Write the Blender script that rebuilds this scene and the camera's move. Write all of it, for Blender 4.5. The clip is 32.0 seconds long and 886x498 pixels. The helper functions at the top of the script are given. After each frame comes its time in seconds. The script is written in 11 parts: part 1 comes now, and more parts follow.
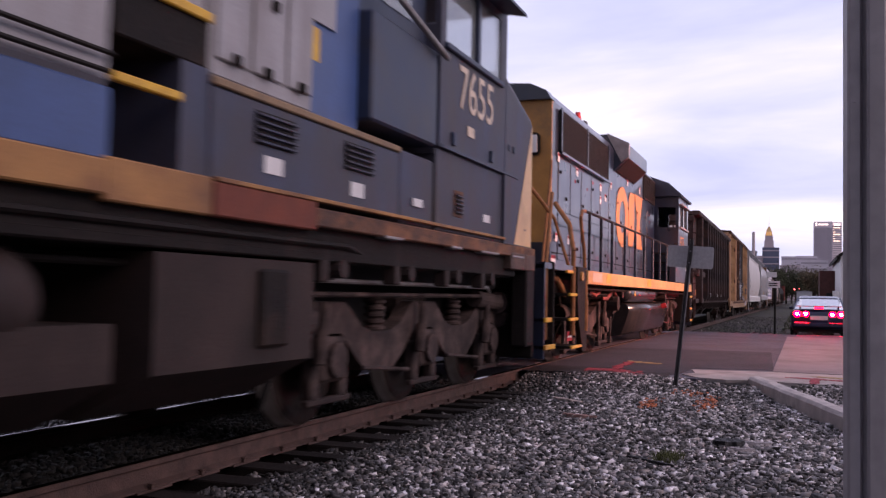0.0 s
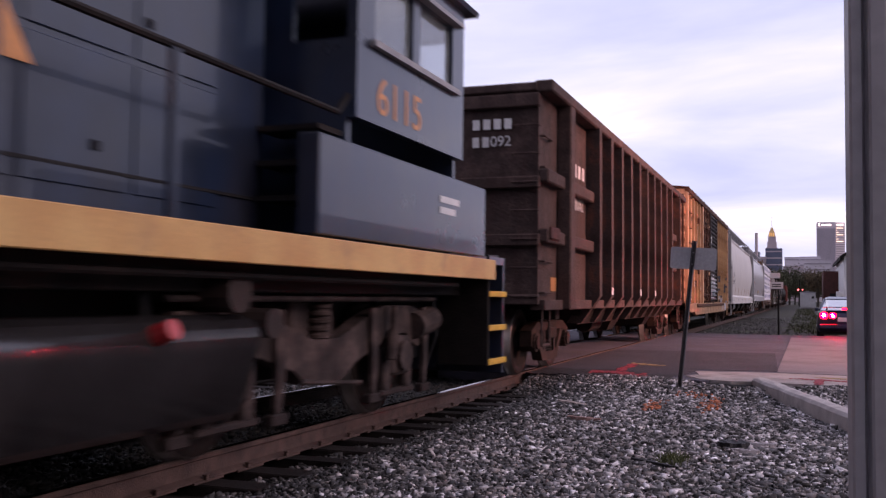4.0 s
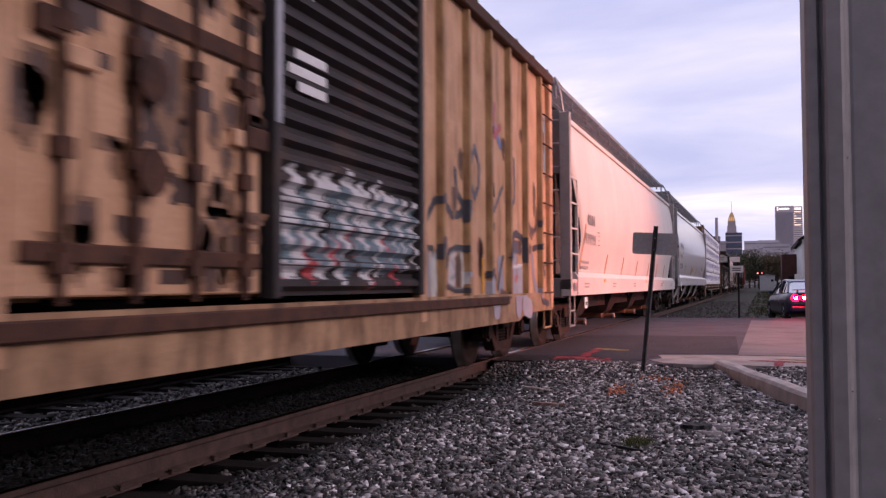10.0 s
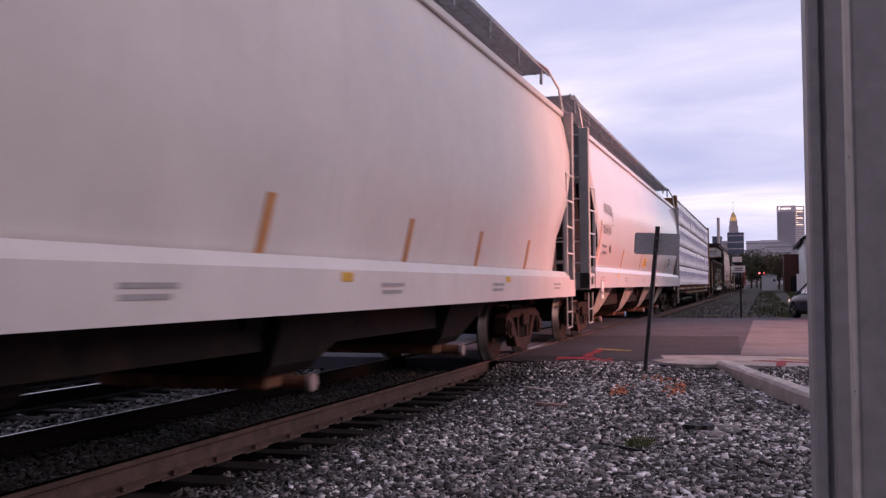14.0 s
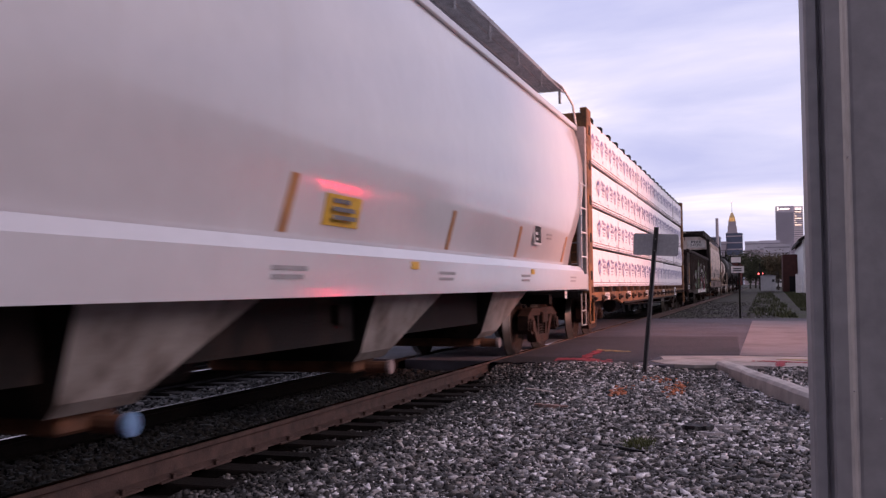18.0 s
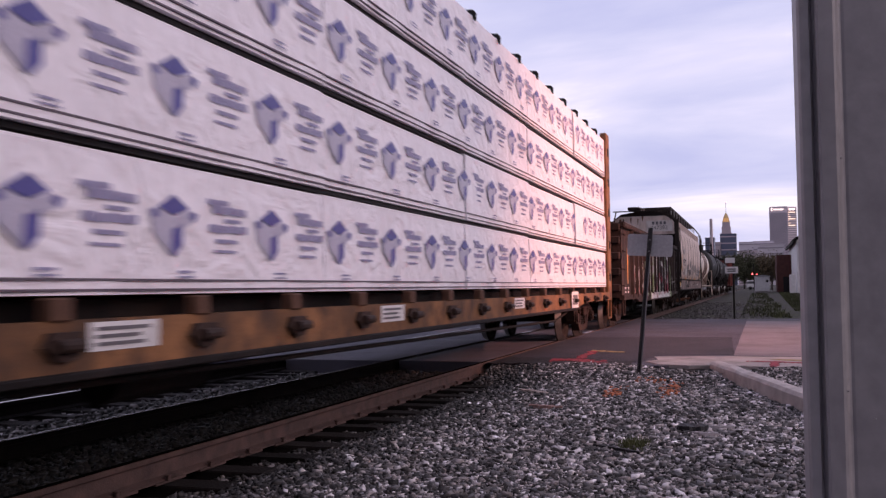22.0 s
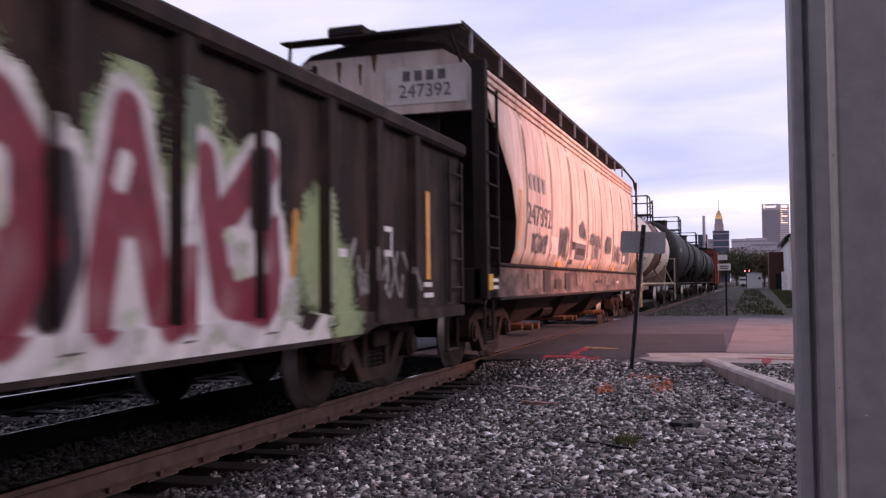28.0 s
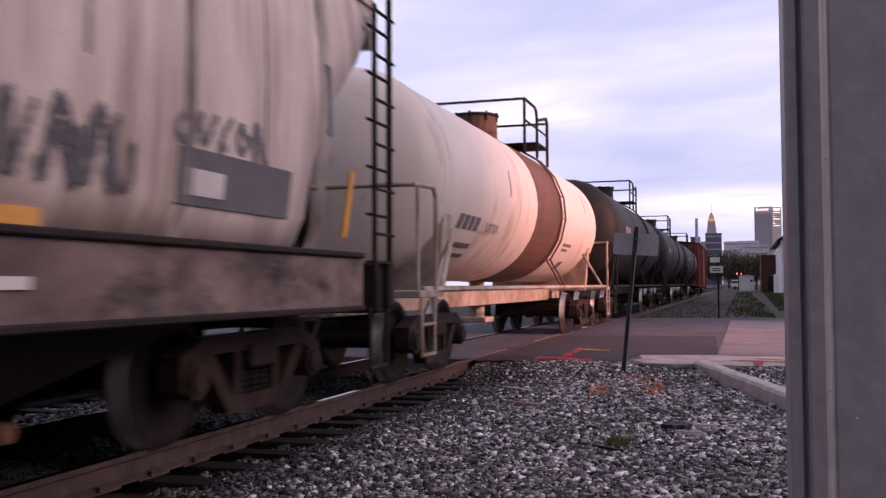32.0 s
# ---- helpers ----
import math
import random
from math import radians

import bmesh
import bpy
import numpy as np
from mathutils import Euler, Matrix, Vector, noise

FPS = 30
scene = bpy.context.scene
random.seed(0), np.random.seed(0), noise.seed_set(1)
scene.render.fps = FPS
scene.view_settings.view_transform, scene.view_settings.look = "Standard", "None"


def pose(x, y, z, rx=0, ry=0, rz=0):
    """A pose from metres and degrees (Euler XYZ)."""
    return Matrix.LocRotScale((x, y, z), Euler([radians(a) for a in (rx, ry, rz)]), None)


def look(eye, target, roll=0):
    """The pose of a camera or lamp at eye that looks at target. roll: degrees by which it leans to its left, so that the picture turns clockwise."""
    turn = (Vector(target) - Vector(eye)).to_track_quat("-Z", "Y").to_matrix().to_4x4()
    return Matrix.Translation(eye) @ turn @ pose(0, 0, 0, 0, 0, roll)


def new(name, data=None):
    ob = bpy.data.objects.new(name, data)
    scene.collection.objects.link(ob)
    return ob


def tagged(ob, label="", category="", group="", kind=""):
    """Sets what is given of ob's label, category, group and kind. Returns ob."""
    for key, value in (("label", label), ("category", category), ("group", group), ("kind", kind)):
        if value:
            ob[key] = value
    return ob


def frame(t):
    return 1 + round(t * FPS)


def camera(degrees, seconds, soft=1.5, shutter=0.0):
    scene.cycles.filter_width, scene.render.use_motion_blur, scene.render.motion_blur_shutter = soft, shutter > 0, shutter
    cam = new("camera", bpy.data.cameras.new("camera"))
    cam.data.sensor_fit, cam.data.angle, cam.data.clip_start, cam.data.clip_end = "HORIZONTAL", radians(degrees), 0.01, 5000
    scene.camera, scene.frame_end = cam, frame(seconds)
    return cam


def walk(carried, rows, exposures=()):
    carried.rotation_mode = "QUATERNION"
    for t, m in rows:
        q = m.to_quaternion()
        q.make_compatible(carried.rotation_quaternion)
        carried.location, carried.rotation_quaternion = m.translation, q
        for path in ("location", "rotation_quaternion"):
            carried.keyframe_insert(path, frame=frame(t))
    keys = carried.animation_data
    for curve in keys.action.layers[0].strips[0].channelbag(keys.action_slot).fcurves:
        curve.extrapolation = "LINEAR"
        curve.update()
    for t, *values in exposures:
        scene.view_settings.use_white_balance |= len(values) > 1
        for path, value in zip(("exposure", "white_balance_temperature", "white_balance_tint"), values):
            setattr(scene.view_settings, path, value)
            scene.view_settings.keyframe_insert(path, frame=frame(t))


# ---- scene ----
cam = camera(50.83, 32.0, soft=1.35, shutter=0.6)
PATH = [
    (0, pose(0, 0, 1.09, 92.69, -1.13, 20.83)), (0.5, pose(0, 0, 1.09, 92.80, -1.12, 20.84)), (1, pose(0, 0, 1.09, 92.88, -1.15, 20.88)),
    (1.5, pose(0, 0, 1.09, 92.88, -1.31, 20.96)), (2, pose(0, 0, 1.09, 92.83, -1.12, 21.11)), (2.5, pose(0, 0, 1.09, 92.86, -0.67, 21.24)),
    (3, pose(0, 0, 1.09, 92.85, -0.73, 21.24)), (3.5, pose(0, 0, 1.09, 92.90, -0.74, 21.14)), (5.5, pose(0, 0, 1.09, 92.87, -0.48, 20.73)),
    (6, pose(0, 0, 1.09, 92.87, -0.35, 20.73)), (6.5, pose(0, 0, 1.09, 92.88, 0.00, 20.66)), (7, pose(0, 0, 1.09, 92.73, 0.40, 20.39)),
    (7.5, pose(0, 0, 1.09, 92.50, 0.67, 20.16)), (8, pose(0, 0, 1.09, 92.15, 0.72, 19.70)), (8.5, pose(0, 0, 1.09, 92.08, 0.62, 19.35)),
    (9, pose(0, 0, 1.09, 92.19, 0.51, 19.08)), (9.5, pose(0, 0, 1.09, 92.22, 0.30, 19.00)), (10, pose(0, 0, 1.09, 92.22, 0.26, 18.84)),
    (10.5, pose(0, 0, 1.09, 92.26, 0.28, 18.74)), (11, pose(0, 0, 1.09, 92.25, 0.17, 18.71)), (11.5, pose(0, 0, 1.09, 92.25, 0.14, 18.70)),
    (12, pose(0, 0, 1.09, 92.22, 0.05, 18.73)), (12.5, pose(0, 0, 1.09, 92.22, 0.02, 18.81)), (13, pose(0, 0, 1.09, 92.24, 0.16, 18.91)),
    (13.5, pose(0, 0, 1.09, 92.26, 0.25, 18.95)), (14, pose(0, 0, 1.09, 92.27, 0.42, 18.95)), (14.5, pose(0, 0, 1.09, 92.29, 0.46, 18.96)),
    (16.5, pose(0, 0, 1.09, 92.28, 0.57, 19.13)), (17, pose(0, 0, 1.09, 92.31, 0.63, 19.06)), (17.5, pose(0, 0, 1.09, 92.33, 0.58, 18.93)),
    (18, pose(0, 0, 1.09, 92.36, 0.62, 18.89)), (18.5, pose(0, 0, 1.09, 92.36, 0.65, 18.75)), (19, pose(0, 0, 1.09, 92.37, 0.79, 18.66)),
    (19.5, pose(0, 0, 1.09, 92.37, 0.78, 18.59)), (20, pose(0, 0, 1.09, 92.41, 0.68, 18.55)), (20.5, pose(0, 0, 1.09, 92.44, 0.67, 18.55)),
    (21, pose(0, 0, 1.09, 92.45, 0.76, 18.60)), (21.5, pose(0, 0, 1.09, 92.45, 0.78, 18.64)), (22, pose(0, 0, 1.09, 92.42, 0.74, 18.56)),
    (22.5, pose(0, 0, 1.09, 92.40, 0.69, 18.55)), (23, pose(0, 0, 1.09, 92.40, 0.69, 18.55)), (23.5, pose(0, 0, 1.09, 92.40, 0.69, 18.55)),
    (24, pose(0, 0, 1.09, 92.41, 0.80, 18.54)), (24.5, pose(0, 0, 1.09, 92.39, 0.92, 18.48)), (25, pose(0, 0, 1.09, 92.35, 0.80, 18.40)),
    (25.5, pose(0, 0, 1.09, 92.31, 0.76, 18.35)), (27.5, pose(0, 0, 1.09, 92.23, 0.72, 18.16)), (28, pose(0, 0, 1.09, 92.20, 0.64, 18.14)),
    (28.5, pose(0, 0, 1.09, 92.20, 0.75, 18.06)), (29, pose(0, 0, 1.09, 92.14, 0.66, 17.92)), (29.5, pose(0, 0, 1.09, 92.15, 0.67, 17.83)),
    (30, pose(0, 0, 1.09, 92.17, 0.84, 17.83)), (30.5, pose(0, 0, 1.09, 92.18, 0.77, 17.82)), (31, pose(0, 0, 1.09, 92.19, 0.64, 17.87)),
    (31.5, pose(0, 0, 1.09, 92.23, 0.59, 17.92)), (32, pose(0, 0, 1.09, 92.24, 0.29, 17.70)),
]
walk(cam, PATH, exposures=[(t, e, 7000, 23.0) for t, e in ((0, 0.29), (3, 0.29), (6, 0.32), (7.2, 0.30), (8.4, 0.18), (10, 0.10), (14, 0.04), (17, 0.08), (20, 0.06), (23, 0.04), (25, 0.10), (28, 0.22), (30, 0.20), (32, 0.16))])

# ---------------------------------------------------------------- sky and light
SPEED = 4.95          # train, metres a second
TRACK_X = -4.5925     # centre line of the near track; rail heads at z = 0
SUN_EL, SUN_AZ = 28.0, 97.0


def make_world():
    w = bpy.data.worlds.new("dusk_sky")
    scene.world = w
    w.use_nodes = True
    nt = w.node_tree
    n, l = nt.nodes, nt.links
    n.clear()
    out = n.new("ShaderNodeOutputWorld")
    sky = n.new("ShaderNodeTexSky")
    sky.sky_type = "NISHITA"
    sky.sun_disc = False
    sky.sun_elevation = radians(6)
    sky.sun_rotation = radians(SUN_AZ)
    clear = n.new("ShaderNodeBackground")
    clear.inputs["Strength"].default_value = 0.10
    l.new(sky.outputs[0], clear.inputs["Color"])
    tc = n.new("ShaderNodeTexCoord")
    sep = n.new("ShaderNodeSeparateXYZ")
    l.new(tc.outputs["Generated"], sep.inputs[0])
    # clouds lie on a flat layer: divide the direction by its height
    add = n.new("ShaderNodeMath"); add.operation = "ADD"; add.inputs[1].default_value = 0.22
    l.new(sep.outputs["Z"], add.inputs[0])
    mx = n.new("ShaderNodeMath"); mx.operation = "MAXIMUM"; mx.inputs[1].default_value = 0.08
    l.new(add.outputs[0], mx.inputs[0])
    com = n.new("ShaderNodeCombineXYZ")
    for k in ("X", "Y"):
        d = n.new("ShaderNodeMath"); d.operation = "DIVIDE"
        l.new(sep.outputs[k], d.inputs[0]); l.new(mx.outputs[0], d.inputs[1])
        l.new(d.outputs[0], com.inputs[k])
    noi = n.new("ShaderNodeTexNoise")
    noi.inputs["Scale"].default_value = 1.35
    noi.inputs["Detail"].default_value = 7
    noi.inputs["Roughness"].default_value = 0.52
    noi.inputs["Distortion"].default_value = 0.35
    mp = n.new("ShaderNodeMapping")
    mp.inputs["Location"].default_value = (3.1, 0.35, 0.0)
    mp.inputs["Rotation"].default_value = (0, 0, radians(-25))
    mp.inputs["Scale"].default_value = (0.75, 1.5, 1)
    l.new(com.outputs[0], mp.inputs[0]); l.new(mp.outputs[0], noi.inputs["Vector"])
    ramp = n.new("ShaderNodeValToRGB")
    e = ramp.color_ramp.elements
    e[0].position, e[0].color = 0.30, (0.46, 0.53, 0.82, 1)
    e[1].position, e[1].color = 0.70, (0.93, 0.95, 1.03, 1)
    a = e.new(0.46); a.color = (0.57, 0.635, 0.89, 1)
    a = e.new(0.58); a.color = (0.685, 0.73, 0.96, 1)
    l.new(noi.outputs["Fac"], ramp.inputs[0])
    cloud = n.new("ShaderNodeBackground")
    cloud.inputs["Strength"].default_value = 0.92
    l.new(ramp.outputs[0], cloud.inputs["Color"])
    # the afterglow lies ahead, down the track; the sky behind is deeper
    glow_ = n.new("ShaderNodeMapRange")
    glow_.inputs["From Min"].default_value, glow_.inputs["From Max"].default_value = -0.75, 0.95
    glow_.inputs["To Min"].default_value, glow_.inputs["To Max"].default_value = 0.56, 1.17
    l.new(sep.outputs["Y"], glow_.inputs["Value"])
    l.new(glow_.outputs[0], cloud.inputs["Strength"])
    mix = n.new("ShaderNodeMixShader"); mix.inputs[0].default_value = 0.9
    l.new(clear.outputs[0], mix.inputs[1]); l.new(cloud.outputs[0], mix.inputs[2])
    l.new(mix.outputs[0], out.inputs[0])


make_world()
sun_data = bpy.data.lights.new("sun", "SUN")
sun_data.energy, sun_data.angle, sun_data.color = 0.92, radians(30), (1.0, 0.86, 0.84)
sun = new("sun", sun_data)
_a, _e = radians(SUN_AZ), radians(SUN_EL)
sun.matrix_world = look((40 * math.sin(_a) * math.cos(_e), 40 * math.cos(_a) * math.cos(_e), 40 * math.sin(_e)), (0, 0, 0))


# ---------------------------------------------------------------- materials
def mat(name, c1, c2=None, scale=6.0, rough=0.6, metal=0.0, bump=0.15, fine=60.0, grime=None, grime_at=0.55,
        grime_scale=1.3, stretch=(1, 1, 1), spread=0.12, coat=0.0, island=0.0, obrand=0.0, fine_amt=0.25):
    """A surface with colour change at two scales, grime in streaks or patches, and a fine relief."""
    m = bpy.data.materials.new(name)
    m.use_nodes = True
    nt = m.node_tree
    n, l = nt.nodes, nt.links
    b = n["Principled BSDF"]
    c2 = c2 or tuple(min(1, c * 0.7) for c in c1)
    tc = n.new("ShaderNodeTexCoord")
    n1 = n.new("ShaderNodeTexNoise"); n1.inputs["Scale"].default_value = scale; n1.inputs["Detail"].default_value = 5
    l.new(tc.outputs["Object"], n1.inputs["Vector"])
    ramp = n.new("ShaderNodeValToRGB")
    ramp.color_ramp.elements[0].position, ramp.color_ramp.elements[1].position = 0.32, 0.68
    ramp.color_ramp.elements[0].color, ramp.color_ramp.elements[1].color = (*c2, 1), (*c1, 1)
    l.new(n1.outputs["Fac"], ramp.inputs[0])
    col = ramp.outputs[0]
    n2 = n.new("ShaderNodeTexNoise"); n2.inputs["Scale"].default_value = fine; n2.inputs["Detail"].default_value = 4
    l.new(tc.outputs["Object"], n2.inputs["Vector"])
    mr = n.new("ShaderNodeMapRange")
    mr.inputs["To Min"].default_value, mr.inputs["To Max"].default_value = 1 - fine_amt, 1 + fine_amt
    l.new(n2.outputs["Fac"], mr.inputs["Value"])
    mul = n.new("ShaderNodeVectorMath"); mul.operation = "SCALE"
    l.new(col, mul.inputs[0]); l.new(mr.outputs[0], mul.inputs["Scale"])
    col = mul.outputs[0]
    if island or obrand:
        src = n.new("ShaderNodeNewGeometry").outputs["Random Per Island"] if island else n.new("ShaderNodeObjectInfo").outputs["Random"]
        amt = island or obrand
        mr2 = n.new("ShaderNodeMapRange")
        mr2.inputs["To Min"].default_value, mr2.inputs["To Max"].default_value = 1 - amt, 1 + amt
        l.new(src, mr2.inputs["Value"])
        mul2 = n.new("ShaderNodeVectorMath"); mul2.operation = "SCALE"
        l.new(col, mul2.inputs[0]); l.new(mr2.outputs[0], mul2.inputs["Scale"])
        col = mul2.outputs[0]
    if grime:
        mp = n.new("ShaderNodeMapping"); mp.inputs["Scale"].default_value = stretch
        l.new(tc.outputs["Object"], mp.inputs[0])
        n3 = n.new("ShaderNodeTexNoise"); n3.inputs["Scale"].default_value = grime_scale; n3.inputs["Detail"].default_value = 6
        n3.inputs["Roughness"].default_value = 0.65
        l.new(mp.outputs[0], n3.inputs["Vector"])
        r3 = n.new("ShaderNodeMapRange"); r3.clamp = True
        r3.inputs["From Min"].default_value, r3.inputs["From Max"].default_value = grime_at - spread, grime_at + spread
        l.new(n3.outputs["Fac"], r3.inputs["Value"])
        mx = n.new("ShaderNodeMix"); mx.data_type = "RGBA"
        l.new(r3.outputs[0], mx.inputs[0]); l.new(col, mx.inputs[6]); mx.inputs[7].default_value = (*grime, 1)
        col = mx.outputs[2]
    l.new(col, b.inputs["Base Color"])
    b.inputs["Roughness"].default_value = rough
    b.inputs["Metallic"].default_value = metal
    b.inputs["Coat Weight"].default_value = coat
    b.inputs["Specular IOR Level"].default_value = 0.5 if rough < 0.6 else 0.2
    rr = n.new("ShaderNodeMapRange")
    rr.inputs["To Min"].default_value, rr.inputs["To Max"].default_value = max(0.03, rough - 0.1), min(1, rough + 0.12)
    l.new(n1.outputs["Fac"], rr.inputs["Value"]); l.new(rr.outputs[0], b.inputs["Roughness"])
    if bump:
        bp = n.new("ShaderNodeBump"); bp.inputs["Strength"].default_value = bump; bp.inputs["Distance"].default_value = 0.02
        l.new(n2.outputs["Fac"], bp.inputs["Height"]); l.new(bp.outputs[0], b.inputs["Normal"])
    return m


def glow(name, colour, strength):
    m = bpy.data.materials.new(name)
    m.use_nodes = True
    b = m.node_tree.nodes["Principled BSDF"]
    b.inputs["Base Color"].default_value = (*colour, 1)
    b.inputs["Emission Color"].default_value = (*colour, 1)
    b.inputs["Emission Strength"].default_value = strength
    b.inputs["Roughness"].default_value = 0.25
    return m


def paint_mat(name="sprayed_paint", rough=0.55):
    """Colour from the mesh's own paint layer: lettering, stripes and sprayed tags."""
    m = bpy.data.materials.new(name)
    m.use_nodes = True
    n, l = m.node_tree.nodes, m.node_tree.links
    b = n["Principled BSDF"]
    a = n.new("ShaderNodeAttribute"); a.attribute_name = "paint"
    noi = n.new("ShaderNodeTexNoise"); noi.inputs["Scale"].default_value = 9; noi.inputs["Detail"].default_value = 6
    tc = n.new("ShaderNodeTexCoord"); l.new(tc.outputs["Object"], noi.inputs["Vector"])
    mr = n.new("ShaderNodeMapRange"); mr.inputs["To Min"].default_value, mr.inputs["To Max"].default_value = 0.72, 1.18
    l.new(noi.outputs["Fac"], mr.inputs["Value"])
    mul = n.new("ShaderNodeVectorMath"); mul.operation = "SCALE"
    l.new(a.outputs["Color"], mul.inputs[0]); l.new(mr.outputs[0], mul.inputs["Scale"])
    l.new(mul.outputs[0], b.inputs["Base Color"])
    b.inputs["Roughness"].default_value = rough
    return m


def glass_mat(name, tint, rough=0.03):
    m = bpy.data.materials.new(name)
    m.use_nodes = True
    b = m.node_tree.nodes["Principled BSDF"]
    b.inputs["Base Color"].default_value = (*tint, 1)
    b.inputs["Roughness"].default_value = rough
    b.inputs["Specular IOR Level"].default_value = 0.8
    b.inputs["Transmission Weight"].default_value = 0.75
    return m


def stone_mat(name, stops):
    """Crushed stone: each piece its own grey, from near black to near white."""
    m = bpy.data.materials.new(name)
    m.use_nodes = True
    n, l = m.node_tree.nodes, m.node_tree.links
    b = n["Principled BSDF"]
    ramp = n.new("ShaderNodeValToRGB")
    e = ramp.color_ramp.elements
    while len(e) < len(stops):
        e.new(0.5)
    for k, (p, v) in enumerate(stops):
        e[k].position, e[k].color = p, ((v * 1.0, v * 0.945, v * 0.985, 1) if k % 2 == 0 else (v * 1.05, v * 0.92, v * 0.90, 1))
    l.new(n.new("ShaderNodeNewGeometry").outputs["Random Per Island"], ramp.inputs[0])
    tc = n.new("ShaderNodeTexCoord")
    noi = n.new("ShaderNodeTexNoise"); noi.inputs["Scale"].default_value = 55; noi.inputs["Detail"].default_value = 5
    l.new(tc.outputs["Object"], noi.inputs["Vector"])
    big = n.new("ShaderNodeTexNoise"); big.inputs["Scale"].default_value = 0.9; big.inputs["Detail"].default_value = 3
    l.new(tc.outputs["Object"], big.inputs["Vector"])
    a = n.new("ShaderNodeMapRange"); a.inputs["To Min"].default_value, a.inputs["To Max"].default_value = 0.55, 1.45
    l.new(noi.outputs["Fac"], a.inputs["Value"])
    c = n.new("ShaderNodeMapRange"); c.inputs["From Min"].default_value, c.inputs["From Max"].default_value = 0.3, 0.7
    c.inputs["To Min"].default_value, c.inputs["To Max"].default_value = 0.55, 1.35
    l.new(big.outputs["Fac"], c.inputs["Value"])
    mu = n.new("ShaderNodeMath"); mu.operation = "MULTIPLY"
    l.new(a.outputs[0], mu.inputs[0]); l.new(c.outputs[0], mu.inputs[1])
    sc = n.new("ShaderNodeVectorMath"); sc.operation = "SCALE"
    l.new(ramp.outputs[0], sc.inputs[0]); l.new(mu.outputs[0], sc.inputs["Scale"])
    l.new(sc.outputs[0], b.inputs["Base Color"])
    b.inputs["Roughness"].default_value = 0.7
    bp = n.new("ShaderNodeBump"); bp.inputs["Strength"].default_value = 0.5; bp.inputs["Distance"].default_value = 0.01
    l.new(noi.outputs["Fac"], bp.inputs["Height"]); l.new(bp.outputs[0], b.inputs["Normal"])
    return m


M = {}
M["ballast"] = stone_mat("ballast_stone", ((0.0, 0.009), (0.30, 0.050), (0.58, 0.145), (0.80, 0.36), (1.0, 0.88)))
# darker stone greys for tie ends, between the tracks and the path
M["ballast_shade"] = stone_mat("dark_grey_ballast_stone", ((0.0, 0.008), (0.45, 0.030), (0.75, 0.075), (0.92, 0.18), (1.0, 0.34)))
M["ballast_dark"] = stone_mat("near_black_ballast_stone", ((0.0, 0.006), (0.5, 0.016), (0.85, 0.04), (1.0, 0.10)))
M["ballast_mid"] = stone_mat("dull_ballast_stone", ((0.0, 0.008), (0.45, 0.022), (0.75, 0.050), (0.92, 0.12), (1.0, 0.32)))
# black stone and rail sides hold the train's shade in their colour
M["ballast_under"] = stone_mat("shade_black_ballast", ((0.0, 0.003), (0.6, 0.008), (0.93, 0.018), (1.0, 0.05)))
M["rail_shaded"] = mat("shade_black_rail", (0.012, 0.009, 0.008), (0.005, 0.004, 0.004), 7, 0.95, bump=0.3, fine=60)
M["bed"] = mat("ballast_bed", (0.026, 0.022, 0.023), (0.011, 0.0095, 0.010), 22, 0.9, bump=0.9, fine=140)
M["dirt"] = mat("dirt", (0.058, 0.050, 0.048), (0.030, 0.026, 0.025), 0.8, 0.95, bump=0.8, fine=25, grime=(0.06, 0.075, 0.03), grime_at=0.6, grime_scale=0.35)
M["asphalt"] = mat("asphalt", (0.100, 0.093, 0.118), (0.062, 0.058, 0.074), 0.9, 0.85, bump=0.5, fine=160, grime=(0.085, 0.075, 0.08), grime_at=0.62, grime_scale=0.6)
M["asphalt_dark"] = mat("asphalt_patch", (0.055, 0.050, 0.061), (0.034, 0.031, 0.038), 1.2, 0.85, bump=0.5, fine=160)
M["concrete"] = mat("concrete", (0.41, 0.36, 0.345), (0.29, 0.255, 0.245), 2.2, 0.85, bump=0.35, fine=120, grime=(0.17, 0.15, 0.14), grime_at=0.63, grime_scale=2.5)
M["apron"] = mat("dull_concrete", (0.21, 0.187, 0.205), (0.155, 0.138, 0.152), 1.1, 0.85, bump=0.3, fine=120, grime=(0.11, 0.095, 0.095), grime_at=0.6, grime_scale=0.7)
M["tie"] = mat("creosote_timber", (0.018, 0.013, 0.012), (0.008, 0.006, 0.006), 9, 0.85, bump=0.6, fine=50, stretch=(0.4, 6, 6), grime=(0.032, 0.025, 0.023), grime_at=0.66, grime_scale=2, obrand=0.35)
M["rail"] = mat("rusty_rail", (0.105, 0.064, 0.056), (0.052, 0.033, 0.030), 7, 0.7, bump=0.35, fine=80)
M["rail_head"] = mat("polished_rail", (0.66, 0.64, 0.64), (0.55, 0.53, 0.53), 3, 0.14, 1.0, bump=0.02)
M["steel_dark"] = mat("grimy_steel", (0.018, 0.014, 0.013), (0.009, 0.007, 0.007), 5, 0.75, 0.1, bump=0.35, fine=40, grime=(0.045, 0.027, 0.021), grime_at=0.65)
M["truck"] = mat("brown_cast_steel", (0.038, 0.021, 0.0175), (0.013, 0.0085, 0.0075), 5, 0.8, bump=0.4, fine=45, grime=(0.066, 0.038, 0.031), grime_at=0.64)
M["wheel"] = mat("wheel_steel", (0.024, 0.015, 0.013), (0.011, 0.0075, 0.007), 6, 0.75, 0.1, bump=0.2)
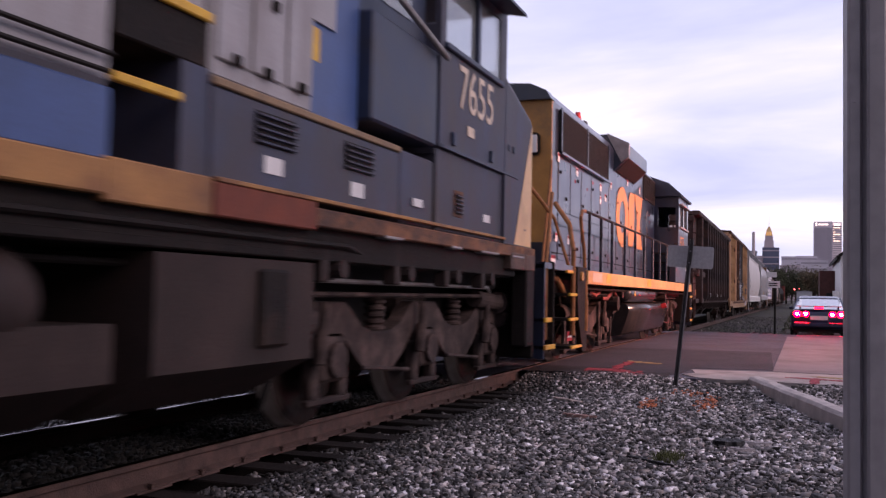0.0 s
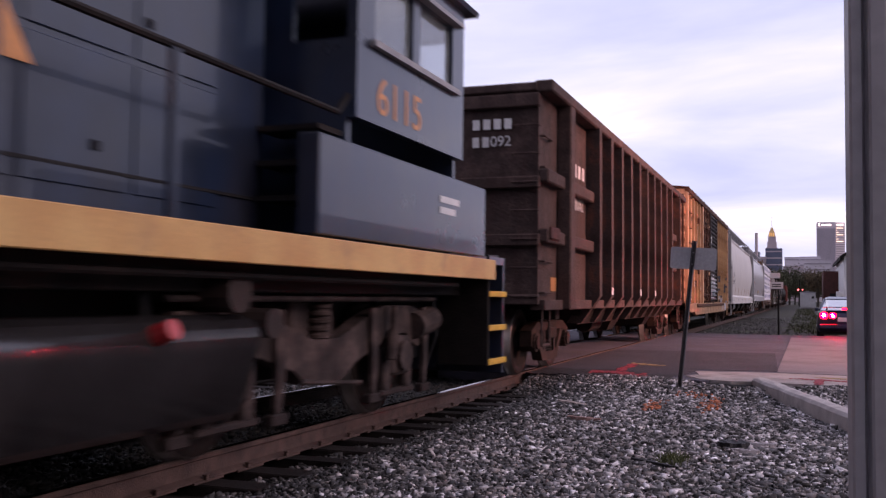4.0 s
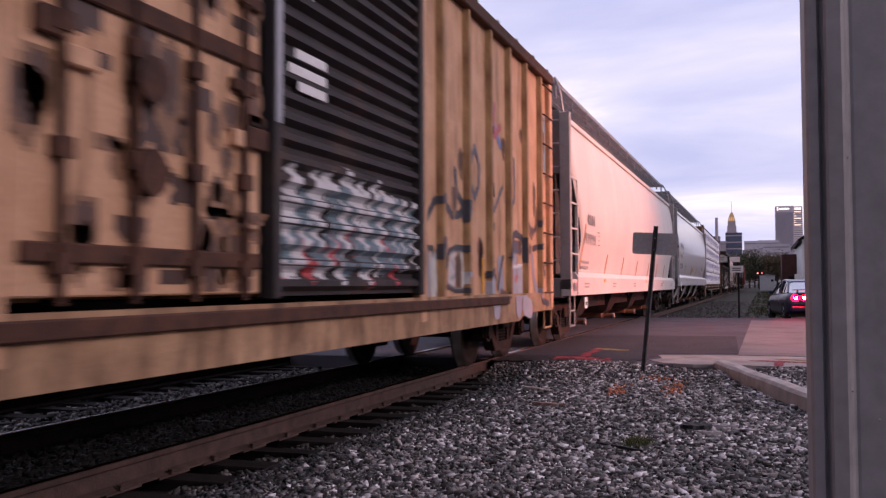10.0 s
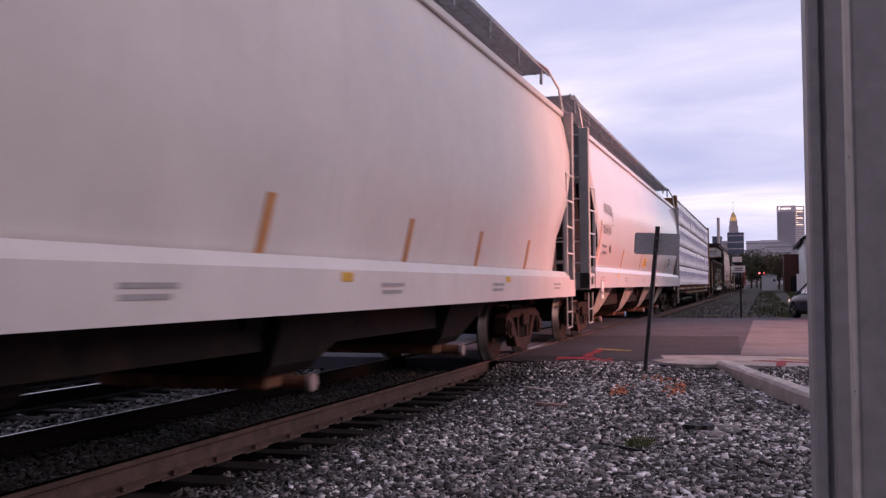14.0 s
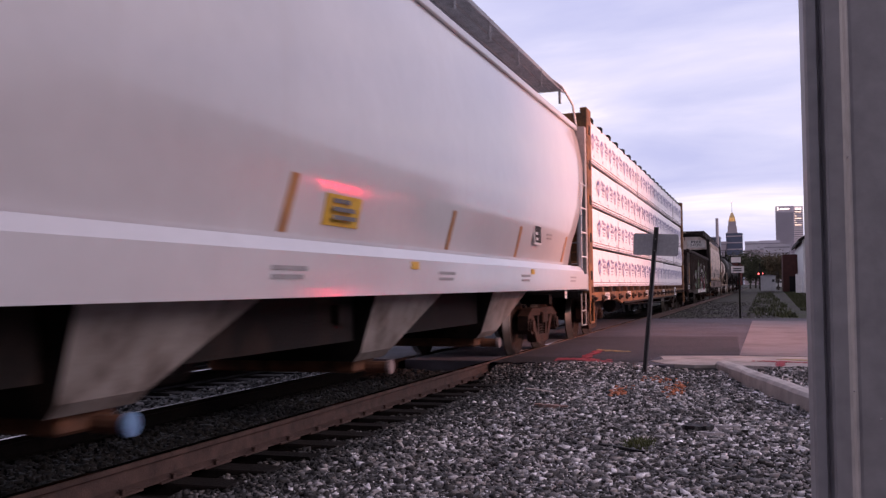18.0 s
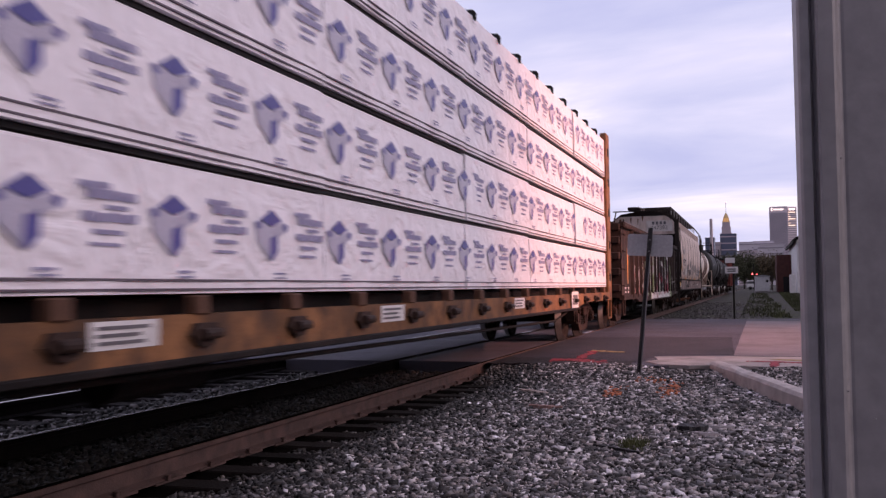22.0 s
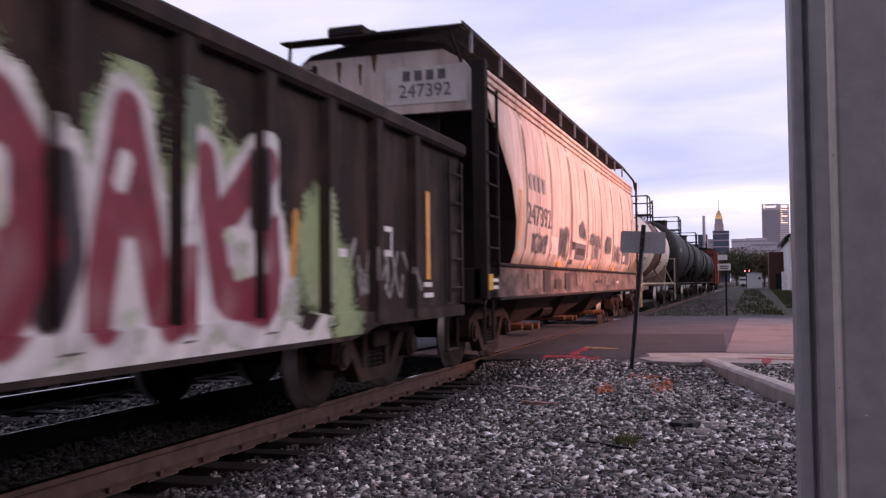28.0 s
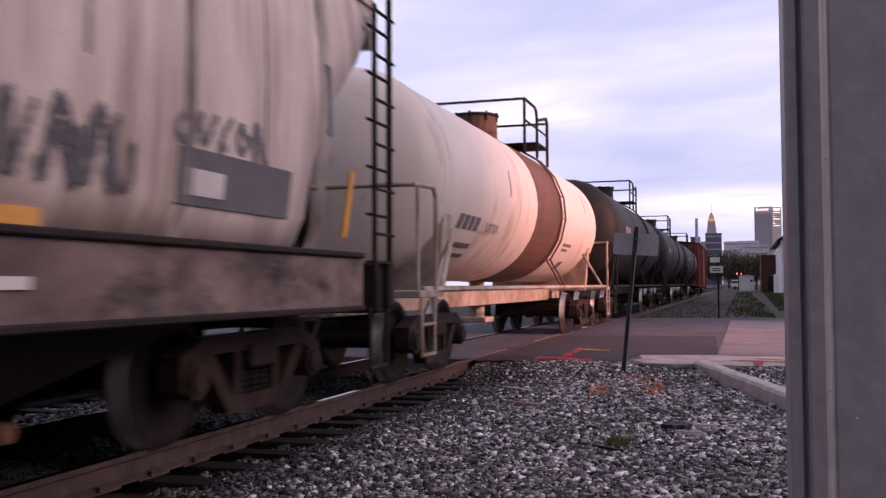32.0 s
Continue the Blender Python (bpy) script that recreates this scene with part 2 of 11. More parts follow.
M["wheel_tread"] = mat("worn_tread", (0.36, 0.34, 0.33), (0.22, 0.2, 0.19), 6, 0.42, 0.8, bump=0.02)
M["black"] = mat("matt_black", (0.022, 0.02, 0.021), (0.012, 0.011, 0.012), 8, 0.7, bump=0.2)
M["rubber"] = mat("rubber", (0.02, 0.02, 0.022), (0.013, 0.013, 0.014), 20, 0.75, bump=0.3)
M["white"] = mat("white_paint", (0.74, 0.72, 0.72), (0.60, 0.58, 0.58), 3, 0.5, bump=0.05)
M["yellow"] = mat("safety_yellow", (0.72, 0.42, 0.04), (0.52, 0.28, 0.03), 6, 0.55, bump=0.1, grime=(0.2, 0.12, 0.05), grime_at=0.68)
M["orange_tape"] = mat("orange_marker", (0.78, 0.36, 0.06), (0.62, 0.27, 0.05), 5, 0.4, bump=0.05)
M["paint"] = paint_mat()
M["glass"] = glass_mat("window_glass", (0.55, 0.60, 0.62))
M["car_glass"] = glass_mat("car_glass", (0.10, 0.11, 0.12))
M["alu"] = mat("dull_aluminium", (0.44, 0.43, 0.45), (0.36, 0.35, 0.37), 4, 0.5, 0.55, bump=0.05, fine=30)
M["galv"] = mat("galvanised_steel", (0.32, 0.31, 0.32), (0.2, 0.19, 0.2), 12, 0.45, 0.6, bump=0.15)


# ---------------------------------------------------------------- mesh helpers
def finish(name, bm, material, smooth=False):
    me = bpy.data.meshes.new(name)
    bmesh.ops.recalc_face_normals(bm, faces=bm.faces)
    bm.to_mesh(me)
    bm.free()
    if material:
        for k in material if isinstance(material, (list, tuple)) else (material,):
            me.materials.append(M[k] if isinstance(k, str) else k)
    if smooth:
        me.polygons.foreach_set("use_smooth", [True] * len(me.polygons))
    return me


def thing(name, label, category, at=(0, 0, 0), rz=0.0, group="", kind=""):
    ob = new(name)
    ob.empty_display_size = 0.2
    ob.matrix_basis = pose(*at, 0, 0, rz)
    return tagged(ob, label, category, group, kind)


def part(name, bm, material, parent, label="", smooth=False, at=None):
    """Links a bmesh (or a finished mesh) as one mesh object under a thing or a part."""
    me = finish(name, bm, material, smooth) if isinstance(bm, bmesh.types.BMesh) else bm
    ob = new(name, me)
    ob.parent = parent
    if at is not None:
        ob.matrix_basis = at
    if label:
        tagged(ob, label)
    return ob


def solo(name, bm, material, label, category, kind="", at=(0, 0, 0), smooth=False, group=""):
    me = finish(name, bm, material, smooth) if isinstance(bm, bmesh.types.BMesh) else bm
    ob = new(name, me)
    ob.location = at
    return tagged(ob, label, category, group, kind)


def B():
    return bmesh.new()


def box(bm, x0, x1, y0, y1, z0, z1, bevel=0.0, mi=0):
    v = [bm.verts.new(p) for p in ((x0, y0, z0), (x1, y0, z0), (x1, y1, z0), (x0, y1, z0), (x0, y0, z1), (x1, y0, z1), (x1, y1, z1), (x0, y1, z1))]
    fs = [bm.faces.new([v[i] for i in q]) for q in ((3, 2, 1, 0), (4, 5, 6, 7), (0, 1, 5, 4), (1, 2, 6, 5), (2, 3, 7, 6), (3, 0, 4, 7))]
    for f in fs:
        f.material_index = mi
    if bevel:
        es = {e for f in fs for e in f.edges}
        r = bmesh.ops.bevel(bm, geom=list(es), offset=bevel, segments=1, affect="EDGES", profile=0.5)
        for f in r["faces"]:
            f.material_index = mi
    return bm


def cyl(bm, p0, p1, r, n=12, r2=None, caps=True, mi=0):
    p0, p1 = Vector(p0), Vector(p1)
    d = (p1 - p0).normalized()
    a = d.orthogonal().normalized()
    b = d.cross(a)
    r2 = r if r2 is None else r2
    R0 = [bm.verts.new(p0 + (a * math.cos(2 * math.pi * i / n) + b * math.sin(2 * math.pi * i / n)) * r) for i in range(n)]
    R1 = [bm.verts.new(p1 + (a * math.cos(2 * math.pi * i / n) + b * math.sin(2 * math.pi * i / n)) * r2) for i in range(n)]
    fs = [bm.faces.new((R0[i], R0[(i + 1) % n], R1[(i + 1) % n], R1[i])) for i in range(n)]
    if caps:
        fs += [bm.faces.new(R0[::-1]), bm.faces.new(R1)]
    for f in fs:
        f.material_index = mi
    return bm


def tube(bm, pts, r, n=6):
    for p, q in zip(pts, pts[1:]):
        cyl(bm, p, q, r, n)
    return bm


def prism(bm, poly, axis, a, b, mi=0):
    """A flat outline pushed from a to b along an axis; outline in the other two axes, in x, y, z order."""
    def P(u, w, s):
        return {"x": (s, u, w), "y": (u, s, w), "z": (u, w, s)}[axis]
    A = [bm.verts.new(P(u, w, a)) for u, w in poly]
    C = [bm.verts.new(P(u, w, b)) for u, w in poly]
    n = len(poly)
    fs = [bm.faces.new((A[i], A[(i + 1) % n], C[(i + 1) % n], C[i])) for i in range(n)] + [bm.faces.new(A[::-1]), bm.faces.new(C)]
    for f in fs:
        f.material_index = mi
    return bm


def lathe(bm, prof, axis_pt, along="y", n=28, mi=0):
    """prof: (position along the axis, radius); closed at ends where the radius is 0."""
    rings = []
    for s, r in prof:
        if r < 1e-4:
            p = (axis_pt[0], s, axis_pt[2]) if along == "y" else ((s, axis_pt[1], axis_pt[2]) if along == "x" else (axis_pt[0], axis_pt[1], s))
            rings.append([bm.verts.new(p)])
            continue
        ring = []
        for i in range(n):
            c, d = r * math.cos(2 * math.pi * i / n), r * math.sin(2 * math.pi * i / n)
            p = (axis_pt[0] + c, s, axis_pt[2] + d) if along == "y" else ((s, axis_pt[1] + c, axis_pt[2] + d) if along == "x" else (axis_pt[0] + c, axis_pt[1] + d, s))
            ring.append(bm.verts.new(p))
        rings.append(ring)
    for A, C in zip(rings, rings[1:]):
        for i in range(n):
            j = (i + 1) % n
            q = [A[i % len(A)], A[j % len(A)], C[j % len(C)], C[i % len(C)]]
            q = list(dict.fromkeys(q))
            if len(q) > 2:
                f = bm.faces.new(q)
                f.material_index = mi
    return bm


def shell(bm, sections, closed=True, caps=True, mi=0):
    """Skin over cross-sections given as lists of points of one length."""
    V = [[bm.verts.new(p) for p in s] for s in sections]
    k = len(sections[0])
    for A, C in zip(V, V[1:]):
        for i in range(k if closed else k - 1):
            j = (i + 1) % k
            f = bm.faces.new((A[i], A[j], C[j], C[i])); f.material_index = mi
    if caps and closed:
        for s in (V[0][::-1], V[-1]):
            f = bm.faces.new(s); f.material_index = mi
    return bm


def wall_grid(bm, ys, zs, holes, x0, x1):
    """One wall panel between x0 and x1 on a grid of cells, left open at the cells named in holes."""
    V = {}

    def v(x, i, j):
        if (x, i, j) not in V:
            V[x, i, j] = bm.verts.new((x, ys[i], zs[j]))
        return V[x, i, j]
    solid = {(i, j) for i in range(len(ys) - 1) for j in range(len(zs) - 1)} - set(holes)
    for i, j in solid:
        for x in (x0, x1):
            bm.faces.new((v(x, i, j), v(x, i + 1, j), v(x, i + 1, j + 1), v(x, i, j + 1)))
        for di, dj, a, b in ((-1, 0, (i, j), (i, j + 1)), (1, 0, (i + 1, j), (i + 1, j + 1)), (0, -1, (i, j), (i + 1, j)), (0, 1, (i, j + 1), (i + 1, j + 1))):
            if (i + di, j + dj) not in solid:
                bm.faces.new((v(x0, *a), v(x0, *b), v(x1, *b), v(x1, *a)))
    return bm


def letters(text, size, depth=0.0):
    c = bpy.data.curves.new("lettering", "FONT")
    c.body, c.size, c.align_x, c.align_y, c.extrude = text, size, "CENTER", "CENTER", depth
    ob = bpy.data.objects.new("lettering", c)
    scene.collection.objects.link(ob)
    me = bpy.data.meshes.new_from_object(ob.evaluated_get(bpy.context.evaluated_depsgraph_get()))
    bpy.data.objects.remove(ob)
    bpy.data.curves.remove(c)
    return me


# lettering on a side that faces +x, read with y to the right
FACE_X = Matrix(((0, 0, 1, 0), (1, 0, 0, 0), (0, 1, 0, 0), (0, 0, 0, 1)))


def side_text(parent, text, size, x, y, z, material, name="lettering", squeeze=1.0):
    me = letters(text, size, 0.002)
    me.materials.clear()
    me.materials.append(M[material] if isinstance(material, str) else material)
    me.transform(Matrix.Diagonal((squeeze, 1, 1, 1)))
    return part(name, me, None, parent, at=Matrix.Translation((x, y, z)) @ FACE_X)


def decal(name, parent, y0, y1, z0, z1, step, colour, x_of, label="", sprayed=False):
    """Paint on a surface: small quads where colour(y, z) gives a colour, laid just proud of x_of(y, z)."""
    ny, nz = max(1, int((y1 - y0) / step)), max(1, int((z1 - z0) / step))
    verts, faces, cols, idx = [], [], [], {}

    def vid(i, j):
        if (i, j) not in idx:
            y, z = y0 + i * step, z0 + j * step
            idx[(i, j)] = len(verts)
            verts.append((x_of(y, z) + 0.004, y, z))
        return idx[(i, j)]
    for i in range(ny):
        for j in range(nz):
            c = colour(y0 + (i + 0.5) * step, z0 + (j + 0.5) * step)
            if c:
                faces.append((vid(i, j), vid(i + 1, j), vid(i + 1, j + 1), vid(i, j + 1)))
                cols.append(c)
    if not faces:
        return None
    me = bpy.data.meshes.new(name)
    me.from_pydata(verts, [], faces)
    if sprayed:
        # colours run into one another from corner to corner
        tot = [[0.0, 0.0, 0.0, 0] for _ in verts]
        for f, c in zip(faces, cols):
            for v in f:
                for k in range(3):
                    tot[v][k] += c[k]
                tot[v][3] += 1
        cols = [(r / n, g / n, b / n) for r, g, b, n in tot]
    at = me.attributes.new("paint", "FLOAT_COLOR", "POINT" if sprayed else "FACE")
    at.data.foreach_set("color", [v for c in cols for v in (*c, 1.0)])
    me.materials.append(M["paint"])
    return part(name, me, None, parent, label)


def bars(parent, y0, z_top, widths, height, gap, x, material, name="illegible_lettering"):
    """Rows of unreadable print as plain bars, each a part of its own."""
    z = z_top
    for row in widths:
        y = y0
        for w in row if isinstance(row, (list, tuple)) else (row,):
            if w > 0:
                part(name, box(B(), x, x + 0.003, y, y + w, z - height, z), material, parent)
            y += abs(w) + height * 0.6
        z -= height + gap


def seg_dist(y, z, a, b):
    dy, dz = b[0] - a[0], b[1] - a[1]
    k = max(0, min(1, ((y - a[0]) * dy + (z - a[1]) * dz) / (dy * dy + dz * dz + 1e-9)))
    return math.hypot(y - a[0] - k * dy, z - a[1] - k * dz)


def scribble(rng, y0, y1, z0, z1, strokes, width, colour):
    """Returns a colour function: a sprayed tag of looping strokes."""
    segs = []
    for s in range(strokes):
        cy, cz = y0 + (s + 0.5) * (y1 - y0) / strokes, (z0 + z1) / 2
        ry, rz = (y1 - y0) / strokes * rng.uniform(0.35, 0.6), (z1 - z0) * rng.uniform(0.28, 0.48)
        a0, fr, ph = rng.uniform(0, 6.28), rng.choice((1.0, 1.5, 2.0)), rng.uniform(0, 3)
        pts = [(cy + ry * math.cos(a0 + k * 0.5), cz + rz * math.sin(a0 * 0.7 + k * 0.5 * fr + ph)) for k in range(rng.randint(8, 13))]
        segs += list(zip(pts, pts[1:]))

    def f(y, z):
        for a, b in segs:
            if abs(y - (a[0] + b[0]) / 2) < 0.6 and seg_dist(y, z, a, b) < width:
                return colour
        return None
    return f


def strokes(lines):
    """Returns a colour function for painted lines: (half width, colour, points), the first that covers a spot wins."""
    segs = [(w, c, a, b) for w, c, pts in lines for a, b in zip(pts, pts[1:])]

    def f(y, z):
        for w, c, a, b in segs:
            if min(a[0], b[0]) - w < y < max(a[0], b[0]) + w and min(a[1], b[1]) - w < z < max(a[1], b[1]) + w and seg_dist(y, z, a, b) < w:
                return c
        return None
    return f


# ---------------------------------------------------------------- ground, track and crossing
CROSS_Y0, CROSS_Y1 = 13.3, 31.0


def ground_height(x, y):
    """Top of the loose stone: low beside the ties, up to road level at the crossing."""
    k = max(0.0, min(1.0, (-1.7 - x) / 1.3))
    z = -0.125 - 0.055 * k - 0.06 * max(0.0, min(1.0, (-3.02 - x) / 0.4))
    r = max(0.0, min(1.0, (y - 11.6) / 1.6))
    return z + (-0.022 - z) * r * r * (3 - 2 * r)


def build_ground():
    bm = B()
    xs = [-3000, -600, -120, -40, -20, -14, -11.2, -9.8, -8.6, -7.6, -6.6, -5.6, -4.6, -3.9, -3.6, -3.2, -3.0, -2.7, -2.4, -2.1, -1.8, -1.5, -1.2, -0.4, 0.6, 2, 5, 12, 30, 90, 400, 3000]
    ys = [-3000, -500, -60, -20, -8, -3, 0, 2, 4, 6, 8, 10, 11, 11.6, 12, 12.4, 12.8, 13.2, 13.6, 14, 20, 28, 33, 50, 90, 160, 300, 900, 4800]
    V = {}
    for i, x in enumerate(xs):
        for j, y in enumerate(ys):
            z = -0.27 if -11 < x < -3.65 else (ground_height(x, y) - 0.022 if y < 13.5 else -0.14)
            V[i, j] = bm.verts.new((x, y, z))
    for i in range(len(xs) - 1):
        for j in range(len(ys) - 1):
            f = bm.faces.new((V[i, j], V[i + 1, j], V[i + 1, j + 1], V[i, j + 1]))
            cx_, cy_ = (xs[i] + xs[i + 1]) / 2, (ys[j] + ys[j + 1]) / 2
            f.material_index = 1 if -11.2 < cx_ < 3 and -20 < cy_ < 13.2 else 0
    solo("ground", bm, ["dirt", "bed"], "dark trodden dirt and ballast bed around the tracks", "ground", "structure")


def rail_mesh(name, y0, y1, mats):
    """Rail section: foot, web and a polished head."""
    bm = B()
    prof = [(-0.07, -0.172), (0.07, -0.172), (0.07, -0.160), (0.012, -0.140), (0.010, -0.045), (0.035, -0.034), (0.036, -0.006), (0.028, 0.0), (0.004, 0.0005), (-0.016, 0.0005), (-0.028, 0.0), (-0.036, -0.006), (-0.035, -0.034), (-0.010, -0.045), (-0.012, -0.140), (-0.07, -0.160)]
    A = [bm.verts.new((x, y0, z)) for x, z in prof]
    C = [bm.verts.new((x, y1, z)) for x, z in prof]
    for i in range(len(prof)):
        f = bm.faces.new((A[i], A[(i + 1) % 16], C[(i + 1) % 16], C[i]))
        f.material_index = 1 if i in (7, 8, 9) else 0
        f.smooth = i in (6, 7, 8, 9, 10)
    bm.faces.new(A[::-1]); bm.faces.new(C)
    return finish(name, bm, mats)


def build_tracks():
    rm = rail_mesh("rail", -25, 420, ["rail", "rail_head"])
    # dark copy of the rail: shade under the cars painted on its sides
    rm_dark = rail_mesh("rail", -25, 420, ["rail_shaded", "rail_head"])
    rng = random.Random(4)
    tie_me = []
    for k in range(4):
        bm = B()
        box(bm, -1.3 - 0.03 * k, 1.3 + 0.02 * k, -0.115, 0.115, -0.36, -0.178, 0.012)
        for v in bm.verts:
            v.co += Vector((rng.uniform(-.012, .012), rng.uniform(-.01, .01), rng.uniform(-.008, .004)))
        tie_me.append(finish("tie", bm, "tie"))
    plate = B(); box(plate, -0.09, 0.09, -0.17, 0.17, -0.182, -0.166, 0.003)
    plate_me = finish("tie_plate", plate, "rail")
    sp = B()
    for sx in (-0.085, 0.085):
        box(sp, sx - 0.012, sx + 0.012, -0.05, -0.02, -0.17, -0.135, 0.004)
        box(sp, sx - 0.02, sx + 0.02, -0.056, -0.014, -0.14, -0.128, 0.004)
    spike_me = finish("spike", sp, "rail")
    for name, x, label, last in (("railway_track", TRACK_X, "rusty steel rails on dark timber ties in grey ballast", 80),
                                 ("railway_track", -8.0, "second track with polished rail heads beyond the train", 60)):
        tr = thing(name, label, "railway track", (x, 0, 0), kind="structure")
        part("rail", rm_dark, None, tr, "rail with sides coloured black for shade and a bright head", at=pose(-0.7525, 0, 0))
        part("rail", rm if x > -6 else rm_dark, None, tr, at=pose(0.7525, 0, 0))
        y = -1.0
        while y < last:
            if not (CROSS_Y0 + 0.2 < y < CROSS_Y1):
                part("tie", rng.choice(tie_me), None, tr, at=pose(rng.uniform(-0.05, 0.05), y, rng.uniform(-0.012, 0.004), 0, 0, rng.uniform(-1.5, 1.5)))
                if y < 13 and x > -6:
                    part("tie_plate", plate_me, None, tr, at=pose(0.7525, y, 0))
                    part("spike", spike_me, None, tr, at=pose(0.7525, y, 0))
            y += 0.53 + rng.uniform(-0.03, 0.03)


def build_ballast():
    """Loose crushed stone: one sheet of many separate stones."""
    rng = np.random.default_rng(11)
    cube = np.array([(x, y, z) for x in (-0.8, 0.8) for y in (-0.8, 0.8) for z in (-0.8, 0.8)])
    tri = np.array([(0, 1, 3), (0, 3, 2), (4, 6, 7), (4, 7, 5), (0, 4, 5), (0, 5, 1), (2, 3, 7), (2, 7, 6), (0, 2, 6), (0, 6, 4), (1, 5, 7), (1, 7, 3)])

    def lay(name, n, area, size, label, keep, stone="ballast", lift=0.0):
        pos = np.stack([rng.uniform(area[0], area[1], n), area[2] + (area[3] - area[2]) * rng.random(n) ** 1.25], 1)
        ok = np.array([keep(x, y) for x, y in pos])
        pos = pos[ok]
        n = len(pos)
        base = cube[None] * (1 + rng.uniform(-0.55, 0.25, (n, 8, 1))) + rng.uniform(-0.22, 0.22, (n, 8, 3))
        s = (size[0] + (size[1] - size[0]) * rng.random((n, 1, 1)) ** 2.2) * np.stack([rng.uniform(0.75, 1.5, n), rng.uniform(0.6, 1.1, n), rng.uniform(0.4, 0.9, n)], 1)[:, None, :]
        base = base * s
        a, b = rng.uniform(0, 6.28, n), rng.uniform(-1.0, 1.0, n)
        ca, sa, cb, sb = np.cos(a), np.sin(a), np.cos(b), np.sin(b)
        x, y, z = base[..., 0], base[..., 1], base[..., 2]
        y, z = y * cb[:, None] - z * sb[:, None], y * sb[:, None] + z * cb[:, None]
        x, y = x * ca[:, None] - y * sa[:, None], x * sa[:, None] + y * ca[:, None]
        hz = np.array([ground_height(p, q) if p > -3.7 else -0.245 for p, q in pos]) + rng.uniform(-0.012, 0.022, n) + lift
        co = np.stack([x + pos[:, 0:1], y + pos[:, 1:2], z + hz[:, None]], 2).reshape(-1, 3)
        fc = (tri[None] + (np.arange(n) * 8)[:, None, None]).reshape(-1, 3)
        me = bpy.data.meshes.new(name)
        me.vertices.add(len(co)); me.vertices.foreach_set("co", co.astype(np.float32).ravel())
        me.loops.add(fc.size); me.loops.foreach_set("vertex_index", fc.ravel().astype(np.int32))
        me.polygons.add(len(fc)); me.polygons.foreach_set("loop_start", np.arange(0, fc.size, 3, dtype=np.int32))
        me.update(calc_edges=True)
        me.materials.append(M[stone])
        tagged(new(name, me), label, "gravel", kind="stuff")

    fade = random.Random(77)

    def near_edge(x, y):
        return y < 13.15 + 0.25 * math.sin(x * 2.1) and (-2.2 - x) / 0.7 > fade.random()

    def near(x, y):
        edge = 13.15 + 0.25 * math.sin(x * 2.1) - (0.25 if x > -1.4 else 0)
        return y < edge and not (abs(x - kerb_x(y)) < 0.13) and (x + 3.1) / 0.9 > fade.random()
    lay("gravel", 165000, (-3.6, 1.2, 3.0, 13.4), (0.009, 0.031), "loose crushed grey stone beside the track", near)
    lay("gravel", 26000, (-3.62, -2.2, 3.0, 13.4), (0.014, 0.03), "dark stone along the tie ends", lambda x, y: near_edge(x, y), "ballast_shade")
    lay("gravel", 16000, (-3.4, 1.0, -6.0, 3.05), (0.02, 0.036), "loose crushed grey stone around the doorway", lambda x, y: not (x > -0.1 and 1.0 < y < 1.5))
    rs = np.random.default_rng(5)
    lay("gravel", 2000, (-1.95, -0.6, 9.7, 12.3), (0.016, 0.03), "stones sprayed orange beside the sign post", lambda x, y: min(math.hypot((x + 1.55) / 0.1, (y - 10.6) / 0.7), math.hypot((x + 0.97) / 0.13, (y - 11.0) / 0.8), math.hypot((x + 1.25) / 0.22, (y - 11.9) / 0.25)) < rs.uniform(0.1, 1.2), "spray_orange", 0.014)
    # near-black stones paint the shade beneath the passing cars
    lay("gravel", 15000, (-5.27, -3.91, 1.5, 13.2), (0.02, 0.036), "ballast between the rails, coloured black for the train's shade", lambda x, y: True, "ballast_under", 0.07)
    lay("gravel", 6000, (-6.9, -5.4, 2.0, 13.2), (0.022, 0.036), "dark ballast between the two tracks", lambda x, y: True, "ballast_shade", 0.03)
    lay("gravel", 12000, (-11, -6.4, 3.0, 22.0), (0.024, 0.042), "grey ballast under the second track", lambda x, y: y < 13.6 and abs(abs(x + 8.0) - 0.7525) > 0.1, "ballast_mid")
    lay("gravel", 3500, (-3.2, 0.4, 31.5, 62.0), (0.012, 0.026), "scattered stones on the trackside path", lambda x, y: x < -0.9 or (x * 7 + y * 3) % 1 < 0.3, "ballast_shade")


def kerb_x(y):
    return -0.52 + (13.2 - y) * 0.262 if 5 < y < 13.5 else 99.0


